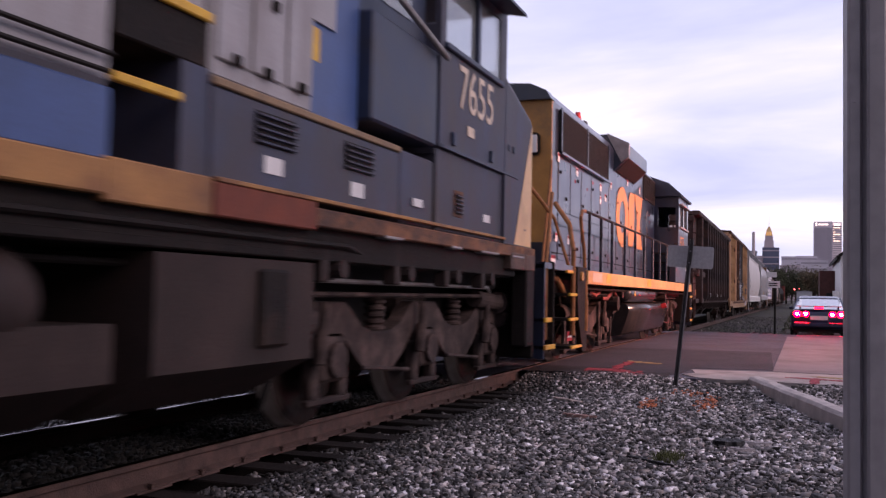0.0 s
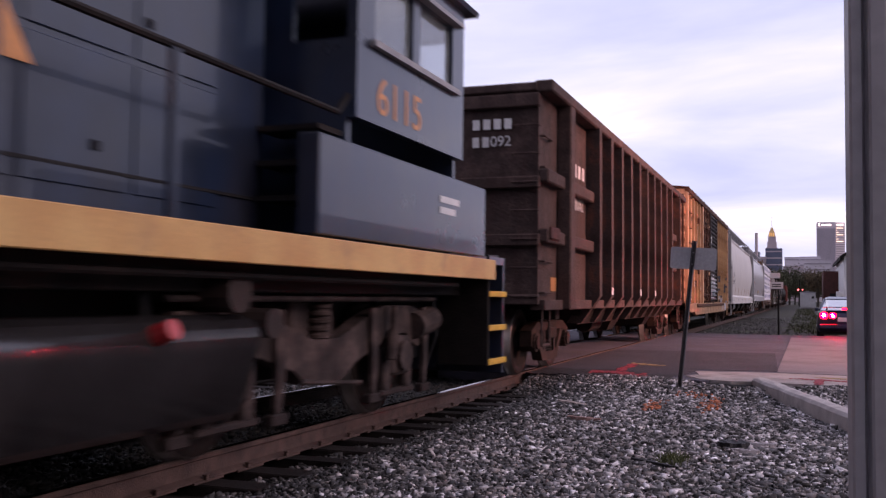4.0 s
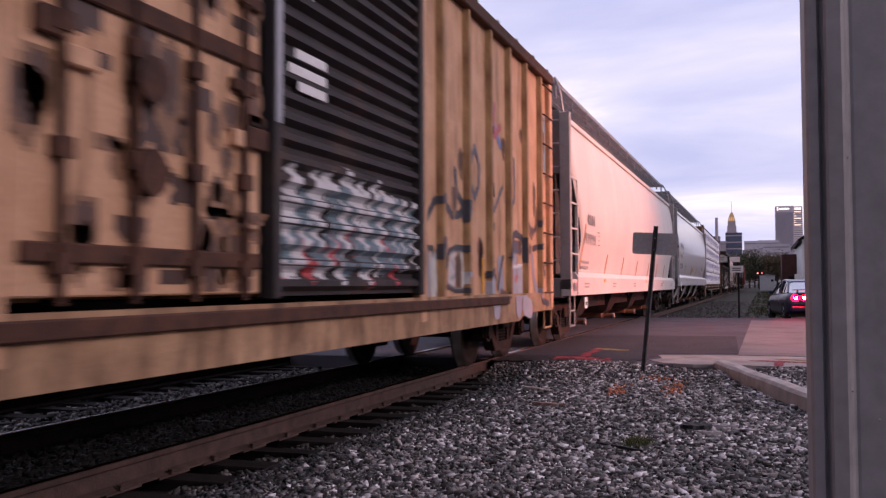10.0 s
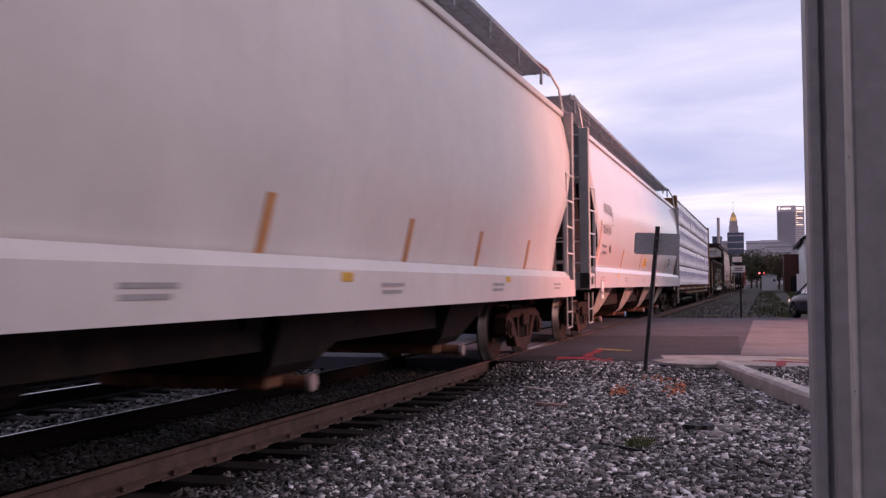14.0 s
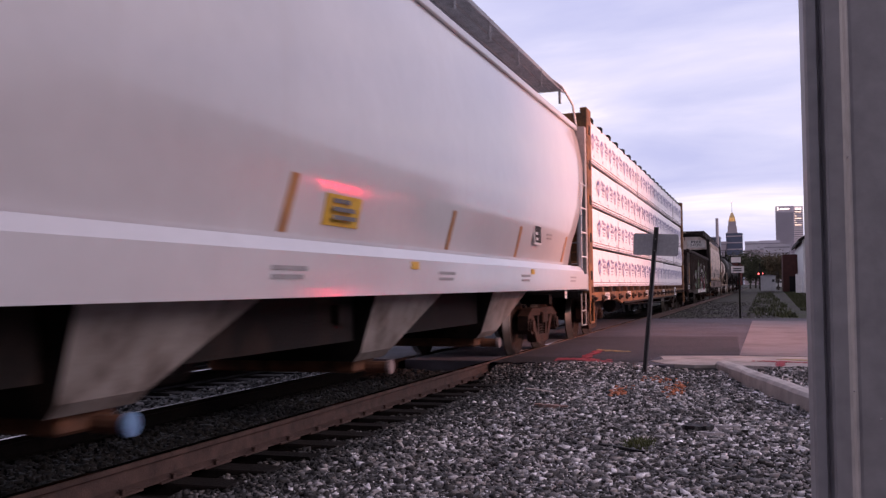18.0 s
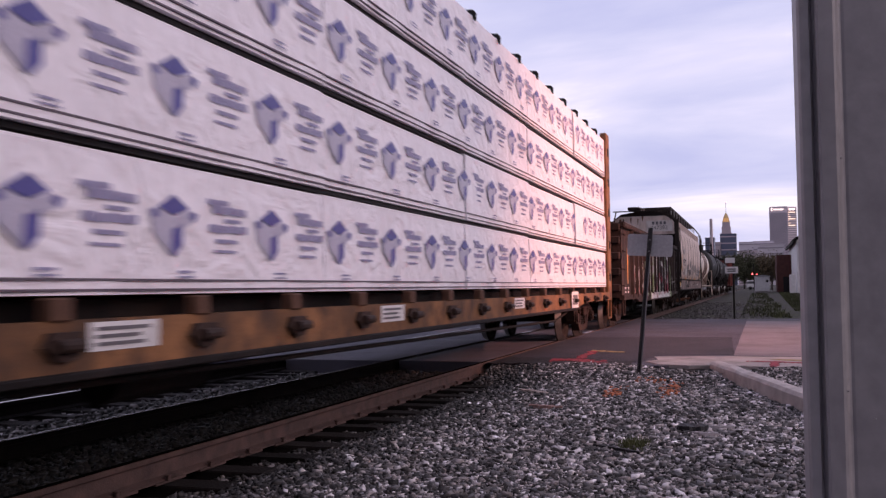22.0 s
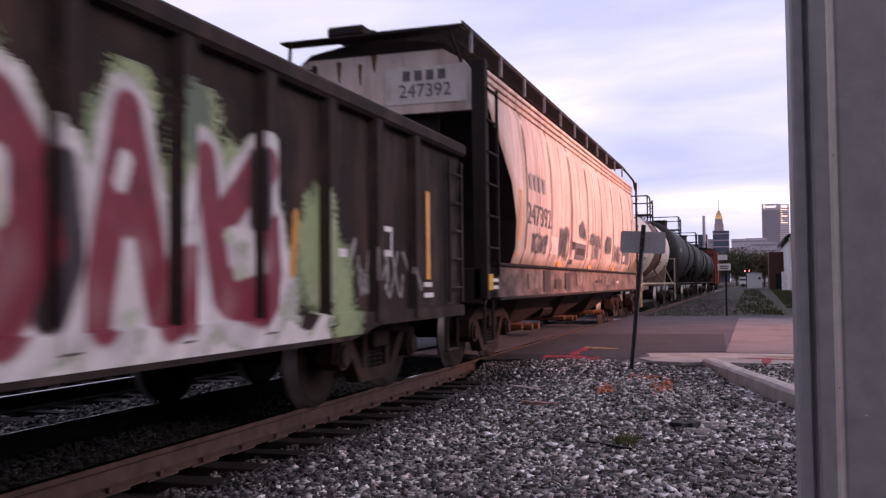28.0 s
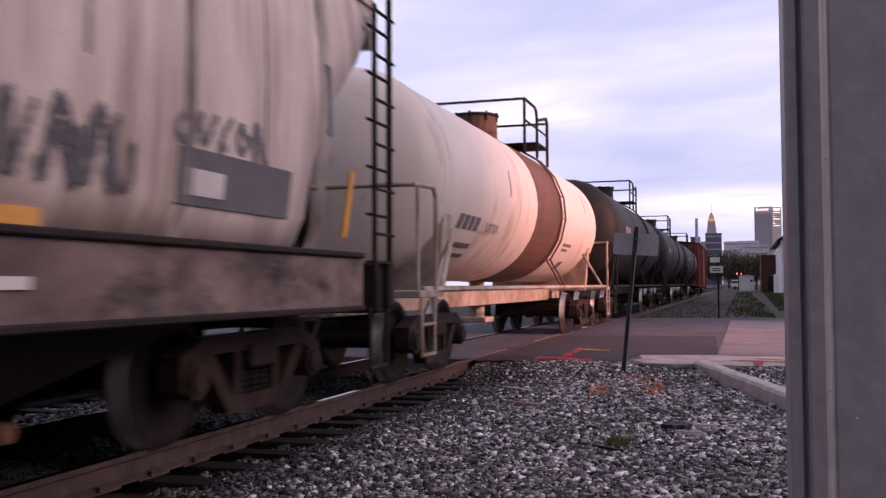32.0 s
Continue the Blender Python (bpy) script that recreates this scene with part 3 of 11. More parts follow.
def build_crossing():
    # asphalt road across both tracks, in strips between the rails
    rd = thing("road", "worn grey asphalt road over the level crossing", "road", kind="structure")
    edges = [-40.0, -8.0 - 0.7525 - 0.05, -8.0 - 0.7525 + 0.10, -8.0 + 0.7525 - 0.10, -8.0 + 0.7525 + 0.05, TRACK_X - 0.7525 - 0.05, TRACK_X - 0.7525 + 0.10, TRACK_X + 0.7525 - 0.10, TRACK_X + 0.7525 + 0.05]
    for a, b in ((0, 1), (2, 3), (4, 5), (6, 7)):
        bm = B()
        box(bm, edges[a], edges[b], CROSS_Y0 + 0.15, CROSS_Y1, -0.5, -0.012, 0.008)
        part("road_slab", bm, "asphalt", rd)
    bm = B()
    rng = random.Random(8)
    n = 60
    x0, x1 = edges[8], 60.0
    near_pts = [(x0 + (1.2 - x0) * k / n, CROSS_Y0 + rng.uniform(-0.12, 0.16) + 0.18 * math.sin(k * 0.37)) for k in range(n)]
    poly = near_pts + [(x1, CROSS_Y0), (x1, CROSS_Y1), (x0, CROSS_Y1 + 0.6)]
    prism(bm, poly, "z", -0.3, -0.012)
    part("road_slab", bm, "asphalt", rd)
    bm = B()
    prism(bm, [(TRACK_X + 0.83, 13.75), (-1.62, 13.7), (-1.5, 15.1), (-0.35, 15.4), (-0.52, 20.6), (-2.8, 20.3), (TRACK_X + 0.83, 20.0)], "z", -0.014, -0.007)
    part("asphalt_patch", bm, "asphalt_dark", rd, "darker strip of newer asphalt")
    M["road_edge"] = mat("oily_dark_asphalt", (0.030, 0.025, 0.028), (0.016, 0.013, 0.015), 2.5, 0.8, bump=0.5, fine=120, grime=(0.06, 0.052, 0.056), grime_at=0.64, grime_scale=2.2)
    er = random.Random(41)
    far = [(TRACK_X + 0.83 + 2.05 * k / 18, 14.55 - 0.2 * math.sin(k * 0.5) + er.uniform(-0.12, 0.12) - 0.035 * k) for k in range(19)]
    near_e = [(TRACK_X + 0.83 + 2.05 * k / 18, 13.2 + er.uniform(-0.12, 0.1)) for k in range(19)]
    bm = B(); shell(bm, [[(x0_, y0_, -0.011), (x1_, y1_, -0.011), (x1_, y1_, -0.0045), (x0_, y0_, -0.0045)] for (x0_, y0_), (x1_, y1_) in zip(near_e, far)])
    part("road_edge", bm, "road_edge", rd, "oil-dark crumbling road edge")
    bm = B()
    prism(bm, [(-0.36, 15.0), (9, 15.3), (9, 29.0), (-0.30, 29.4)], "z", -0.03, 0.0)
    solo("pavement", bm, "apron", "dull concrete driveway apron beside the road", "pavement", "structure")
    bm = B()
    pts = [(-1.52, 14.72), (-1.40, 14.1), (-1.55, 13.75), (-1.30, 13.3), (-0.9, 13.15), (-0.5, 13.25), (0.2, 13.1), (9, 13.0), (9, 15.0), (-0.36, 14.95)]
    prism(bm, pts, "z", -0.1, -0.002)
    solo("pavement", bm, "concrete", "broken-edged pale concrete slab at the roadside", "pavement", "structure")
    # kerb: a cast bar with a worn rounded top
    bm = B()
    L = 9.0
    prof = [(-0.10, -0.25), (0.10, -0.25), (0.10, 0.02), (0.075, 0.052), (0.0, 0.058), (-0.07, 0.05), (-0.10, 0.02)]
    secs = []
    for k in range(25):
        y = 13.25 - L * k / 24
        x = -0.52 + (13.2 - y) * 0.262
        secs.append([(x + a + rng.uniform(-.006, .006), y, b + rng.uniform(-.006, .006)) for a, b in prof])
    shell(bm, secs)
    M["pale_concrete"] = mat("pale_worn_concrete", (0.55, 0.49, 0.475), (0.38, 0.335, 0.325), 4, 0.85, bump=0.35, fine=110, grime=(0.24, 0.21, 0.2), grime_at=0.66, grime_scale=3.5)
    solo("kerb", bm, "pale_concrete", "worn concrete kerb lying along the gravel", "kerb", "structure")
    # sprayed utility marks
    marks = thing("utility_marking", "red, yellow and orange utility paint sprayed on the ground", "ground marking")

    def spray(name, pts, w, mt, z, n=40):
        bm = B()
        r = random.Random(len(pts) * 7 + int(w * 1000))
        for a, b in zip(pts, pts[1:]):
            for k in range(n):
                f = (k + r.random()) / n
                x = a[0] + (b[0] - a[0]) * f + r.gauss(0, w * 0.45); y = a[1] + (b[1] - a[1]) * f + r.gauss(0, w * 0.9)
                s = r.uniform(0.02, 0.055)
                prism(bm, [(x + s * math.cos(q) * r.uniform(.6, 1.2), y + s * 2.2 * math.sin(q) * r.uniform(.6, 1.2)) for q in (0, 1.05, 2.1, 3.14, 4.2, 5.2)], "z", z - 0.004, z + r.uniform(0, 0.0015))
        part(name, bm, mt, marks)
    M["spray_red"] = mat("red_marking", (0.34, 0.03, 0.045), (0.17, 0.022, 0.03), 8, 0.7)
    M["spray_yellow"] = mat("yellow_marking", (0.36, 0.25, 0.09), (0.17, 0.125, 0.065), 8, 0.7)
    M["spray_orange"] = mat("orange_marking", (0.62, 0.19, 0.09), (0.36, 0.13, 0.08), 8, 0.7)
    spray("red_mark", [(-2.62, 15.9), (-2.58, 14.2)], 0.08, "spray_red", -0.001, 70)
    spray("red_mark", [(-2.95, 13.9), (-2.55, 13.9), (-2.05, 13.35)], 0.11, "spray_red", -0.001, 70)
    spray("yellow_mark", [(-2.66, 16.0), (-2.4, 15.75), (-2.1, 15.7)], 0.04, "spray_yellow", -0.001, 22)
    spray("red_mark", [(-0.12, 14.0), (0.9, 13.8)], 0.03, "spray_red", 0.002, 50)
    spray("red_mark", [(0.22, 14.0), (0.2, 13.2)], 0.04, "spray_red", 0.002)
    spray("yellow_mark", [(0.22, 14.35), (0.7, 14.25)], 0.03, "spray_yellow", 0.002)
    bm = B()
    r = random.Random(3)
    for k in range(420):
        x, y = -0.90 + r.gauss(0, 0.055), 7.1 + r.gauss(0, 0.09)
        hgt, a = r.uniform(0.03, 0.09), r.uniform(0, 6.28)
        dx, dy = 0.006 * math.cos(a), 0.006 * math.sin(a)
        lx, ly = r.gauss(0, 0.03), r.gauss(0, 0.03)
        v = [bm.verts.new(p) for p in ((x - dx, y - dy, -0.13), (x + dx, y + dy, -0.13), (x + lx, y + ly, -0.12 + hgt))]
        bm.faces.new(v)
    M["grey_wood"] = mat("weathered_grey_wood", (0.42, 0.34, 0.31), (0.28, 0.22, 0.20), 14, 0.8, bump=0.3)
    M["red_wood"] = mat("faded_red_wood", (0.30, 0.17, 0.15), (0.20, 0.12, 0.11), 14, 0.8, bump=0.3)
    M["scrap_black"] = mat("oily_black_scrap", (0.022, 0.020, 0.022), (0.012, 0.011, 0.012), 10, 0.6, bump=0.3)
    M["flat_stone"] = mat("pale_flat_stone", (0.34, 0.31, 0.32), (0.22, 0.20, 0.21), 14, 0.8, bump=0.3)

    def litter(name, x, y, rz, length, wide, thick, mt, label, cat, seed):
        q = random.Random(seed)
        bm = B()
        secs = []
        for k in range(9):
            f = k / 8 - 0.5
            w = wide * (0.5 - 0.32 * abs(2 * f) ** 3) * q.uniform(0.8, 1.15)
            b = 0.02 * length * math.sin(f * 4 + seed)
            secs.append([(f * length, b - w, 0), (f * length, b + w, 0), (f * length, b + w * 0.8, thick * q.uniform(0.8, 1.1)), (f * length, b - w * 0.8, thick * q.uniform(0.8, 1.1))])
        shell(bm, secs)
        ob = tagged(new(name, finish(name, bm, mt)), label, cat)
        ob.matrix_basis = pose(x, y, ground_height(x, y) + 0.012, 0, 0, rz)
    litter("wood_splinter", -2.5, 10.75, -40, 0.52, 0.11, 0.03, "grey_wood", "pale weathered wood splinter lying on the gravel", "wood", 1)
    litter("wood_splinter", -2.03, 9.23, -12, 0.36, 0.10, 0.035, "red_wood", "faded reddish wood piece lying on the gravel", "wood", 2)
    litter("metal_strip", -1.0, 6.89, -34, 0.46, 0.045, 0.03, "scrap_black", "bent black metal strip lying on the gravel", "scrap metal", 3)
    litter("rubber_scrap", -0.53, 8.02, 20, 0.24, 0.26, 0.05, "scrap_black", "crumpled black rubber scrap on the gravel", "scrap", 4)
    litter("flat_stone", -0.42, 7.74, 15, 0.22, 0.09, 0.035, "flat_stone", "long pale flat stone beside the rubber scrap", "stone", 5)
    litter("flat_stone", -0.33, 8.12, 5, 0.26, 0.09, 0.035, "flat_stone", "long pale flat stone beside the rubber scrap", "stone", 6)
    M["weed"] = mat("weed_green", (0.115, 0.125, 0.05), (0.07, 0.08, 0.035), 30, 0.7, bump=0)
    solo("weed", bm, "weed", "small green weed growing in the gravel", "plant")


def build_signs():
    M["post_dark"] = mat("dark_weathered_post", (0.075, 0.068, 0.070), (0.04, 0.036, 0.038), 9, 0.5, 0.3, bump=0.15)
    s = thing("road_sign", "blank back of an aluminium sign on a leaning steel post", "sign", (-1.486, 12.38, -0.14))
    tilt = math.degrees(math.atan2(0.201, 1.99))
    bm = B()
    prism(bm, [(-0.028, -0.018), (-0.016, -0.018), (-0.016, 0.012), (0.016, 0.012), (0.016, -0.018), (0.028, -0.018), (0.028, 0.018), (-0.028, 0.018)], "z", -0.3, 1.995)
    part("post", bm, "post_dark", s, at=pose(0, 0, 0, 0, tilt, 0))
    # paler strip paints the highlight along the post's edge
    part("post_flange", box(B(), 0.016, 0.0285, -0.0185, -0.016, -0.1, 1.66), "galv", s, "pale strip for the highlight on the post edge", at=pose(0, 0, 0, 0, tilt, 0))
    bm = B()
    r = 0.03
    w, h_ = 0.29, 0.142
    out = [(w - r + r * math.cos(q), h_ - r + r * math.sin(q)) for q in (0, .52, 1.05, 1.57)]
    out += [(-w + r + r * math.cos(q), h_ - r + r * math.sin(q)) for q in (1.57, 2.09, 2.62, 3.14)]
    out += [(-w + r + r * math.cos(q), -h_ + r + r * math.sin(q)) for q in (3.14, 3.67, 4.19, 4.71)]
    out += [(w - r + r * math.cos(q), -h_ + r + r * math.sin(q)) for q in (4.71, 5.24, 5.76, 6.28)]
    prism(bm, out, "y", 0.0, 0.003)
    part("sign_plate", bm, "alu", s, at=pose(0.182, 0.026, 1.757, 0, 3.3, 0))
    for z in (1.68, 1.83):
        bm = B(); cyl(bm, (0, -0.02, 0), (0, 0.03, 0), 0.009, 8)
        part("bolt", bm, "galv", s, at=pose(0.1007 * z, 0, z))
    c = thing("crossing_sign", "small pale signs on a thin post beside the track", "sign", (-0.74, 33.7, -0.14))
    bm = B(); cyl(bm, (0, 0, -0.2), (0, 0, 2.2), 0.032, 8)
    part("post", bm, "steel_dark", c)
    bm = B(); box(bm, -0.26, 0.06, -0.05, -0.035, 1.98, 2.16, 0.004)
    part("sign_plate", bm, "white", c)
    bm = B(); box(bm, -0.27, 0.16, -0.05, -0.035, 1.62, 1.85, 0.004)
    part("sign_plate", bm, "white", c)
    bm = B()
    for z in (1.7, 1.77):
        box(bm, -0.2, 0.08, -0.056, -0.052, z - 0.02, z + 0.015)
    part("illegible_lettering", bm, "black", c)


def build_post():
    """The painted frame close to the lens: an edge board, two beads with grooves, and the broad face."""
    M["frame_paint"] = mat("grey_lavender_paint", (0.43, 0.415, 0.44), (0.37, 0.355, 0.375), 5, 0.5, bump=0.05, fine=40, grime=(0.2, 0.185, 0.2), grime_at=0.68, grime_scale=4, stretch=(1, 1, 0.25))
    M["wall_brick"] = mat("unseen_wall_brick", (0.10, 0.055, 0.045), (0.06, 0.036, 0.03), 3, 0.9, bump=0.3)
    s = thing("door_frame", "grey painted door frame with moulded edge", "door frame", (0.0085, 1.2, -0.14))
    prof = [(0.046, 0.12), (0.046, 0.006), (0.049, 0.0), (0.0595, 0.0), (0.0605, 0.006), (0.063, 0.010), (0.0655, 0.006), (0.0668, -0.002), (0.070, -0.005), (0.086, -0.005), (0.0895, -0.002), (0.0915, 0.004), (0.0935, 0.010), (0.0965, 0.012), (0.100, 0.011), (0.5, 0.011), (0.5, 0.12)]
    bm = B()
    prism(bm, prof, "z", 0, 3.2)
    part("jamb", bm, "frame_paint", s)
    bm = B()
    rng = random.Random(6)
    for k in range(16):
        x, z = rng.choice((0.0535, 0.078, 0.091, 0.12)), rng.uniform(0.4, 2.6)
        cyl(bm, (x, 0.008, z), (x, -0.0065 if 0.066 < x < 0.088 else -0.0015, z), rng.uniform(0.0012, 0.0022), 6)
    part("paint_drip", bm, "frame_paint", s)
    bm = B()
    box(bm, 0.5, 6, 1.22, 1.32, -0.14, 4.0)
    # unseen wall, added to keep far-side light from under the cars
    bm2 = B(); box(bm2, -24.4, -24.0, -60, 12.0, -0.3, 3.0)
    solo("shade_wall_west", bm2, "wall_brick", "unseen plain wall added to block light from the far side", "wall", "structure")
    # unseen wall, added to cut the light from behind the camera
    bm2 = B(); box(bm2, -1.6, 6.0, -4.4, -4.1, -0.3, 4.0)
    solo("shade_wall_south", bm2, "wall_brick", "unseen plain wall added to block light from behind", "wall", "structure")
    # unseen walls, added as the dark lower band of side reflections
    for y0, y1 in ((-30, 14.5), (33.0, 90.0)):
        bm2 = B(); box(bm2, 25.0, 25.6, y0, y1, -0.3, 6.4); box(bm2, 24.9, 25.7, y0, y1, 6.4, 6.7)
        solo("reflection_wall_east", bm2, "wall_brick", "unseen plain wall added to darken low reflections", "wall", "structure")
    solo("wall_north", bm, "frame_paint", "plain painted wall beside the door frame", "wall", "structure")


build_ground()
build_tracks()
build_crossing()
build_signs()
build_post()


# ---------------------------------------------------------------- running gear
TRAIN, WHEELSETS = [], []


def vehicle(name, label, category, u0):
    """A rail vehicle: an empty at rail height on the near track, its body along +y from u0."""
    t = thing(name, label, category, (TRACK_X, u0, 0))
    TRAIN.append((t, u0))
    return t


def wheelset_mesh(r):
    f = r / 0.457
    half = [(1.06, 0.0), (1.06, 0.075), (0.87, 0.08), (0.87, 0.13), (0.80, 0.14 * f), (0.785, 0.345 * f), (0.845, 0.365 * f), (0.845, 0.452 * f), (0.84, r), (0.7475, r + 0.003), (0.735, r + 0.03), (0.715, r + 0.03), (0.708, 0.37 * f), (0.765, 0.345 * f), (0.715, 0.14 * f), (0.68, 0.13), (0.68, 0.08)]
    prof = [(-s, q) for s, q in half] + half[::-1]
    bm = B()
    lathe(bm, prof, (0, 0, 0), "x", 28)
    for f_ in bm.faces:
        c = f_.calc_center_median()
        if 0.74 < abs(c.x) < 0.85 and math.hypot(c.y, c.z) > 0.44 * f:
            f_.material_index = 1
    for s in (-1, 1):
        for k in range(3):
            a = 2.094 * k
            cyl(bm, (s * 1.06, 0.045 * math.cos(a), 0.045 * math.sin(a)), (s * 1.085, 0.045 * math.cos(a), 0.045 * math.sin(a)), 0.013, 6)
    return finish("wheelset", bm, ["wheel", "wheel_tread"], True)


def frame_mesh(x0, x1):
    """One cast side frame of a freight truck, with its window openings and journal ends."""
    bm = B()
    prism(bm, [(-1.06, 0.40), (-1.06, 0.62), (-0.74, 0.74), (0.74, 0.74), (1.06, 0.62), (1.06, 0.40), (0.98, 0.36), (0.90, 0.56), (0.70, 0.615), (-0.70, 0.615), (-0.90, 0.56), (-0.98, 0.36)], "x", x0, x1)
    prism(bm, [(-0.78, 0.60), (-0.42, 0.17), (0.42, 0.17), (0.78, 0.60), (0.63, 0.615), (0.35, 0.29), (-0.35, 0.29), (-0.63, 0.615)], "x", x0 + 0.01, x1 - 0.01)
    for y in (-0.29, 0.29):
        prism(bm, [(y - 0.055, 0.28), (y + 0.055, 0.28), (y + 0.05, 0.63), (y - 0.05, 0.63)], "x", x0 + 0.015, x1 - 0.015)
    for y in (-0.89, 0.89):
        cyl(bm, (x0 - 0.02, y, 0.457), (x1 + 0.03, y, 0.457), 0.135, 14)
        cyl(bm, (x1 + 0.03, y, 0.457), (x1 + 0.06, y, 0.457), 0.10, 12)
    return finish("side_frame", bm, "truck")


def spring_mesh():
    """One coil spring, its turns as ripples."""
    prof = [(0.285, 0.0)]
    for k in range(6):
        z = 0.29 + 0.044 * k
        prof += [(z, 0.05), (z + 0.011, 0.066), (z + 0.026, 0.066), (z + 0.036, 0.05)]
    prof.append((0.56, 0.0))
    return finish("spring", lathe(B(), prof, (0.985, 0, 0), "z", 10), "steel_dark")


def coupler(parent, y, sgn):
    bm = B()
    prism(bm, [(-0.07, y), (0.07, y), (0.08, y + sgn * 0.25), (0.14, y + sgn * 0.33), (0.13, y + sgn * 0.50), (0.02, y + sgn * 0.46), (-0.06, y + sgn * 0.36), (-0.16, y + sgn * 0.40), (-0.13, y + sgn * 0.28), (-0.07, y + sgn * 0.2)], "z", 0.73, 1.0)
    part("coupler", bm, "steel_dark", parent)
    bm = B()
    tube(bm, [(0.3, y, 0.75), (0.3, y + sgn * 0.25, 0.45), (0.25, y + sgn * 0.55, 0.32)], 0.025)
    part("air_hose", bm, "rubber", parent)


FREIGHT = {}


def freight_truck(parent, y, spread=1.78):
    if "b" not in FREIGHT:
        FREIGHT["w"] = wheelset_mesh(0.457)
        FREIGHT["f1"], FREIGHT["f2"] = frame_mesh(0.90, 1.07), frame_mesh(-1.07, -0.90)
        FREIGHT["s"] = spring_mesh()
        bm = B()
        box(bm, -1.12, 1.12, -0.19, 0.19, 0.48, 0.66, 0.02)
        box(bm, -0.5, 0.5, -0.16, 0.16, 0.66, 0.78, 0.02)
        FREIGHT["b"] = finish("bolster", bm, "truck")
        bm = B()
        for s in (-1, 1):
            box(bm, -0.85, 0.85, s * 0.42 - 0.04, s * 0.42 + 0.04, 0.36, 0.42, 0.01)
            for x in (-0.76, 0.76):
                prism(bm, [(s * 0.36, 0.32), (s * 0.425, 0.28), (s * 0.425, 0.62), (s * 0.36, 0.6)], "x", x - 0.05, x + 0.05)
        FREIGHT["k"] = finish("brake_rigging", bm, "steel_dark")
    tr = part("truck", FREIGHT["b"], None, parent, "dark cast freight truck with roller bearings", at=pose(0, y, 0))
    part("side_frame", FREIGHT["f1"], None, tr)
    part("side_frame", FREIGHT["f2"], None, tr)
    for dy in (-0.15, 0.0, 0.15):
        part("spring", FREIGHT["s"], None, tr, at=pose(0, dy, 0))
    part("brake_rigging", FREIGHT["k"], None, tr)
    for k, dy in enumerate((-spread / 2, spread / 2)):
        w = part("wheelset", FREIGHT["w"], None, tr, at=pose(0, dy, 0.457))
        WHEELSETS.append((w, dy, 0.457, 37.0 * len(WHEELSETS)))


def side_ladder(bm, x, y0, y1, z0, z1, n, r=0.016, stand=0.06):
    for y in (y0, y1):
        box(bm, x + stand - 0.012, x + stand + 0.012, y - 0.03, y + 0.03, z0, z1)
    for k in range(n):
        z = z0 + (z1 - z0) * (k + 0.5) / n
        cyl(bm, (x + stand, y0, z), (x + stand, y1, z), r, 6)
    return bm


def grab(bm, x, y0, y1, z, r=0.015, out=0.06):
    return tube(bm, [(x, y0, z), (x + out, y0, z), (x + out, y1, z), (x, y1, z)], r)


def underframe(parent, L, half, z0=0.72, z1=0.98, material="steel_dark"):
    bm = B()
    box(bm, -0.22, 0.22, 0.1, L - 0.1, z0, z1)
    for y in (1.6, L / 2, L - 1.6):
        box(bm, -half * 0.9, half * 0.9, y - 0.12, y + 0.12, z0 + 0.05, z1)
    part("centre_sill", bm, material, parent)
    bm = B()
    cyl(bm, (0.75, L * 0.36, 0.62), (0.75, L * 0.36 + 0.9, 0.62), 0.17, 14)
    part("air_reservoir", bm, material, parent)
    bm = B()
    tube(bm, [(0.45, 1.0, 0.66), (0.45, L * 0.5, 0.6), (0.45, L - 1.0, 0.66)], 0.022)
    part("brake_pipe", bm, material, parent)


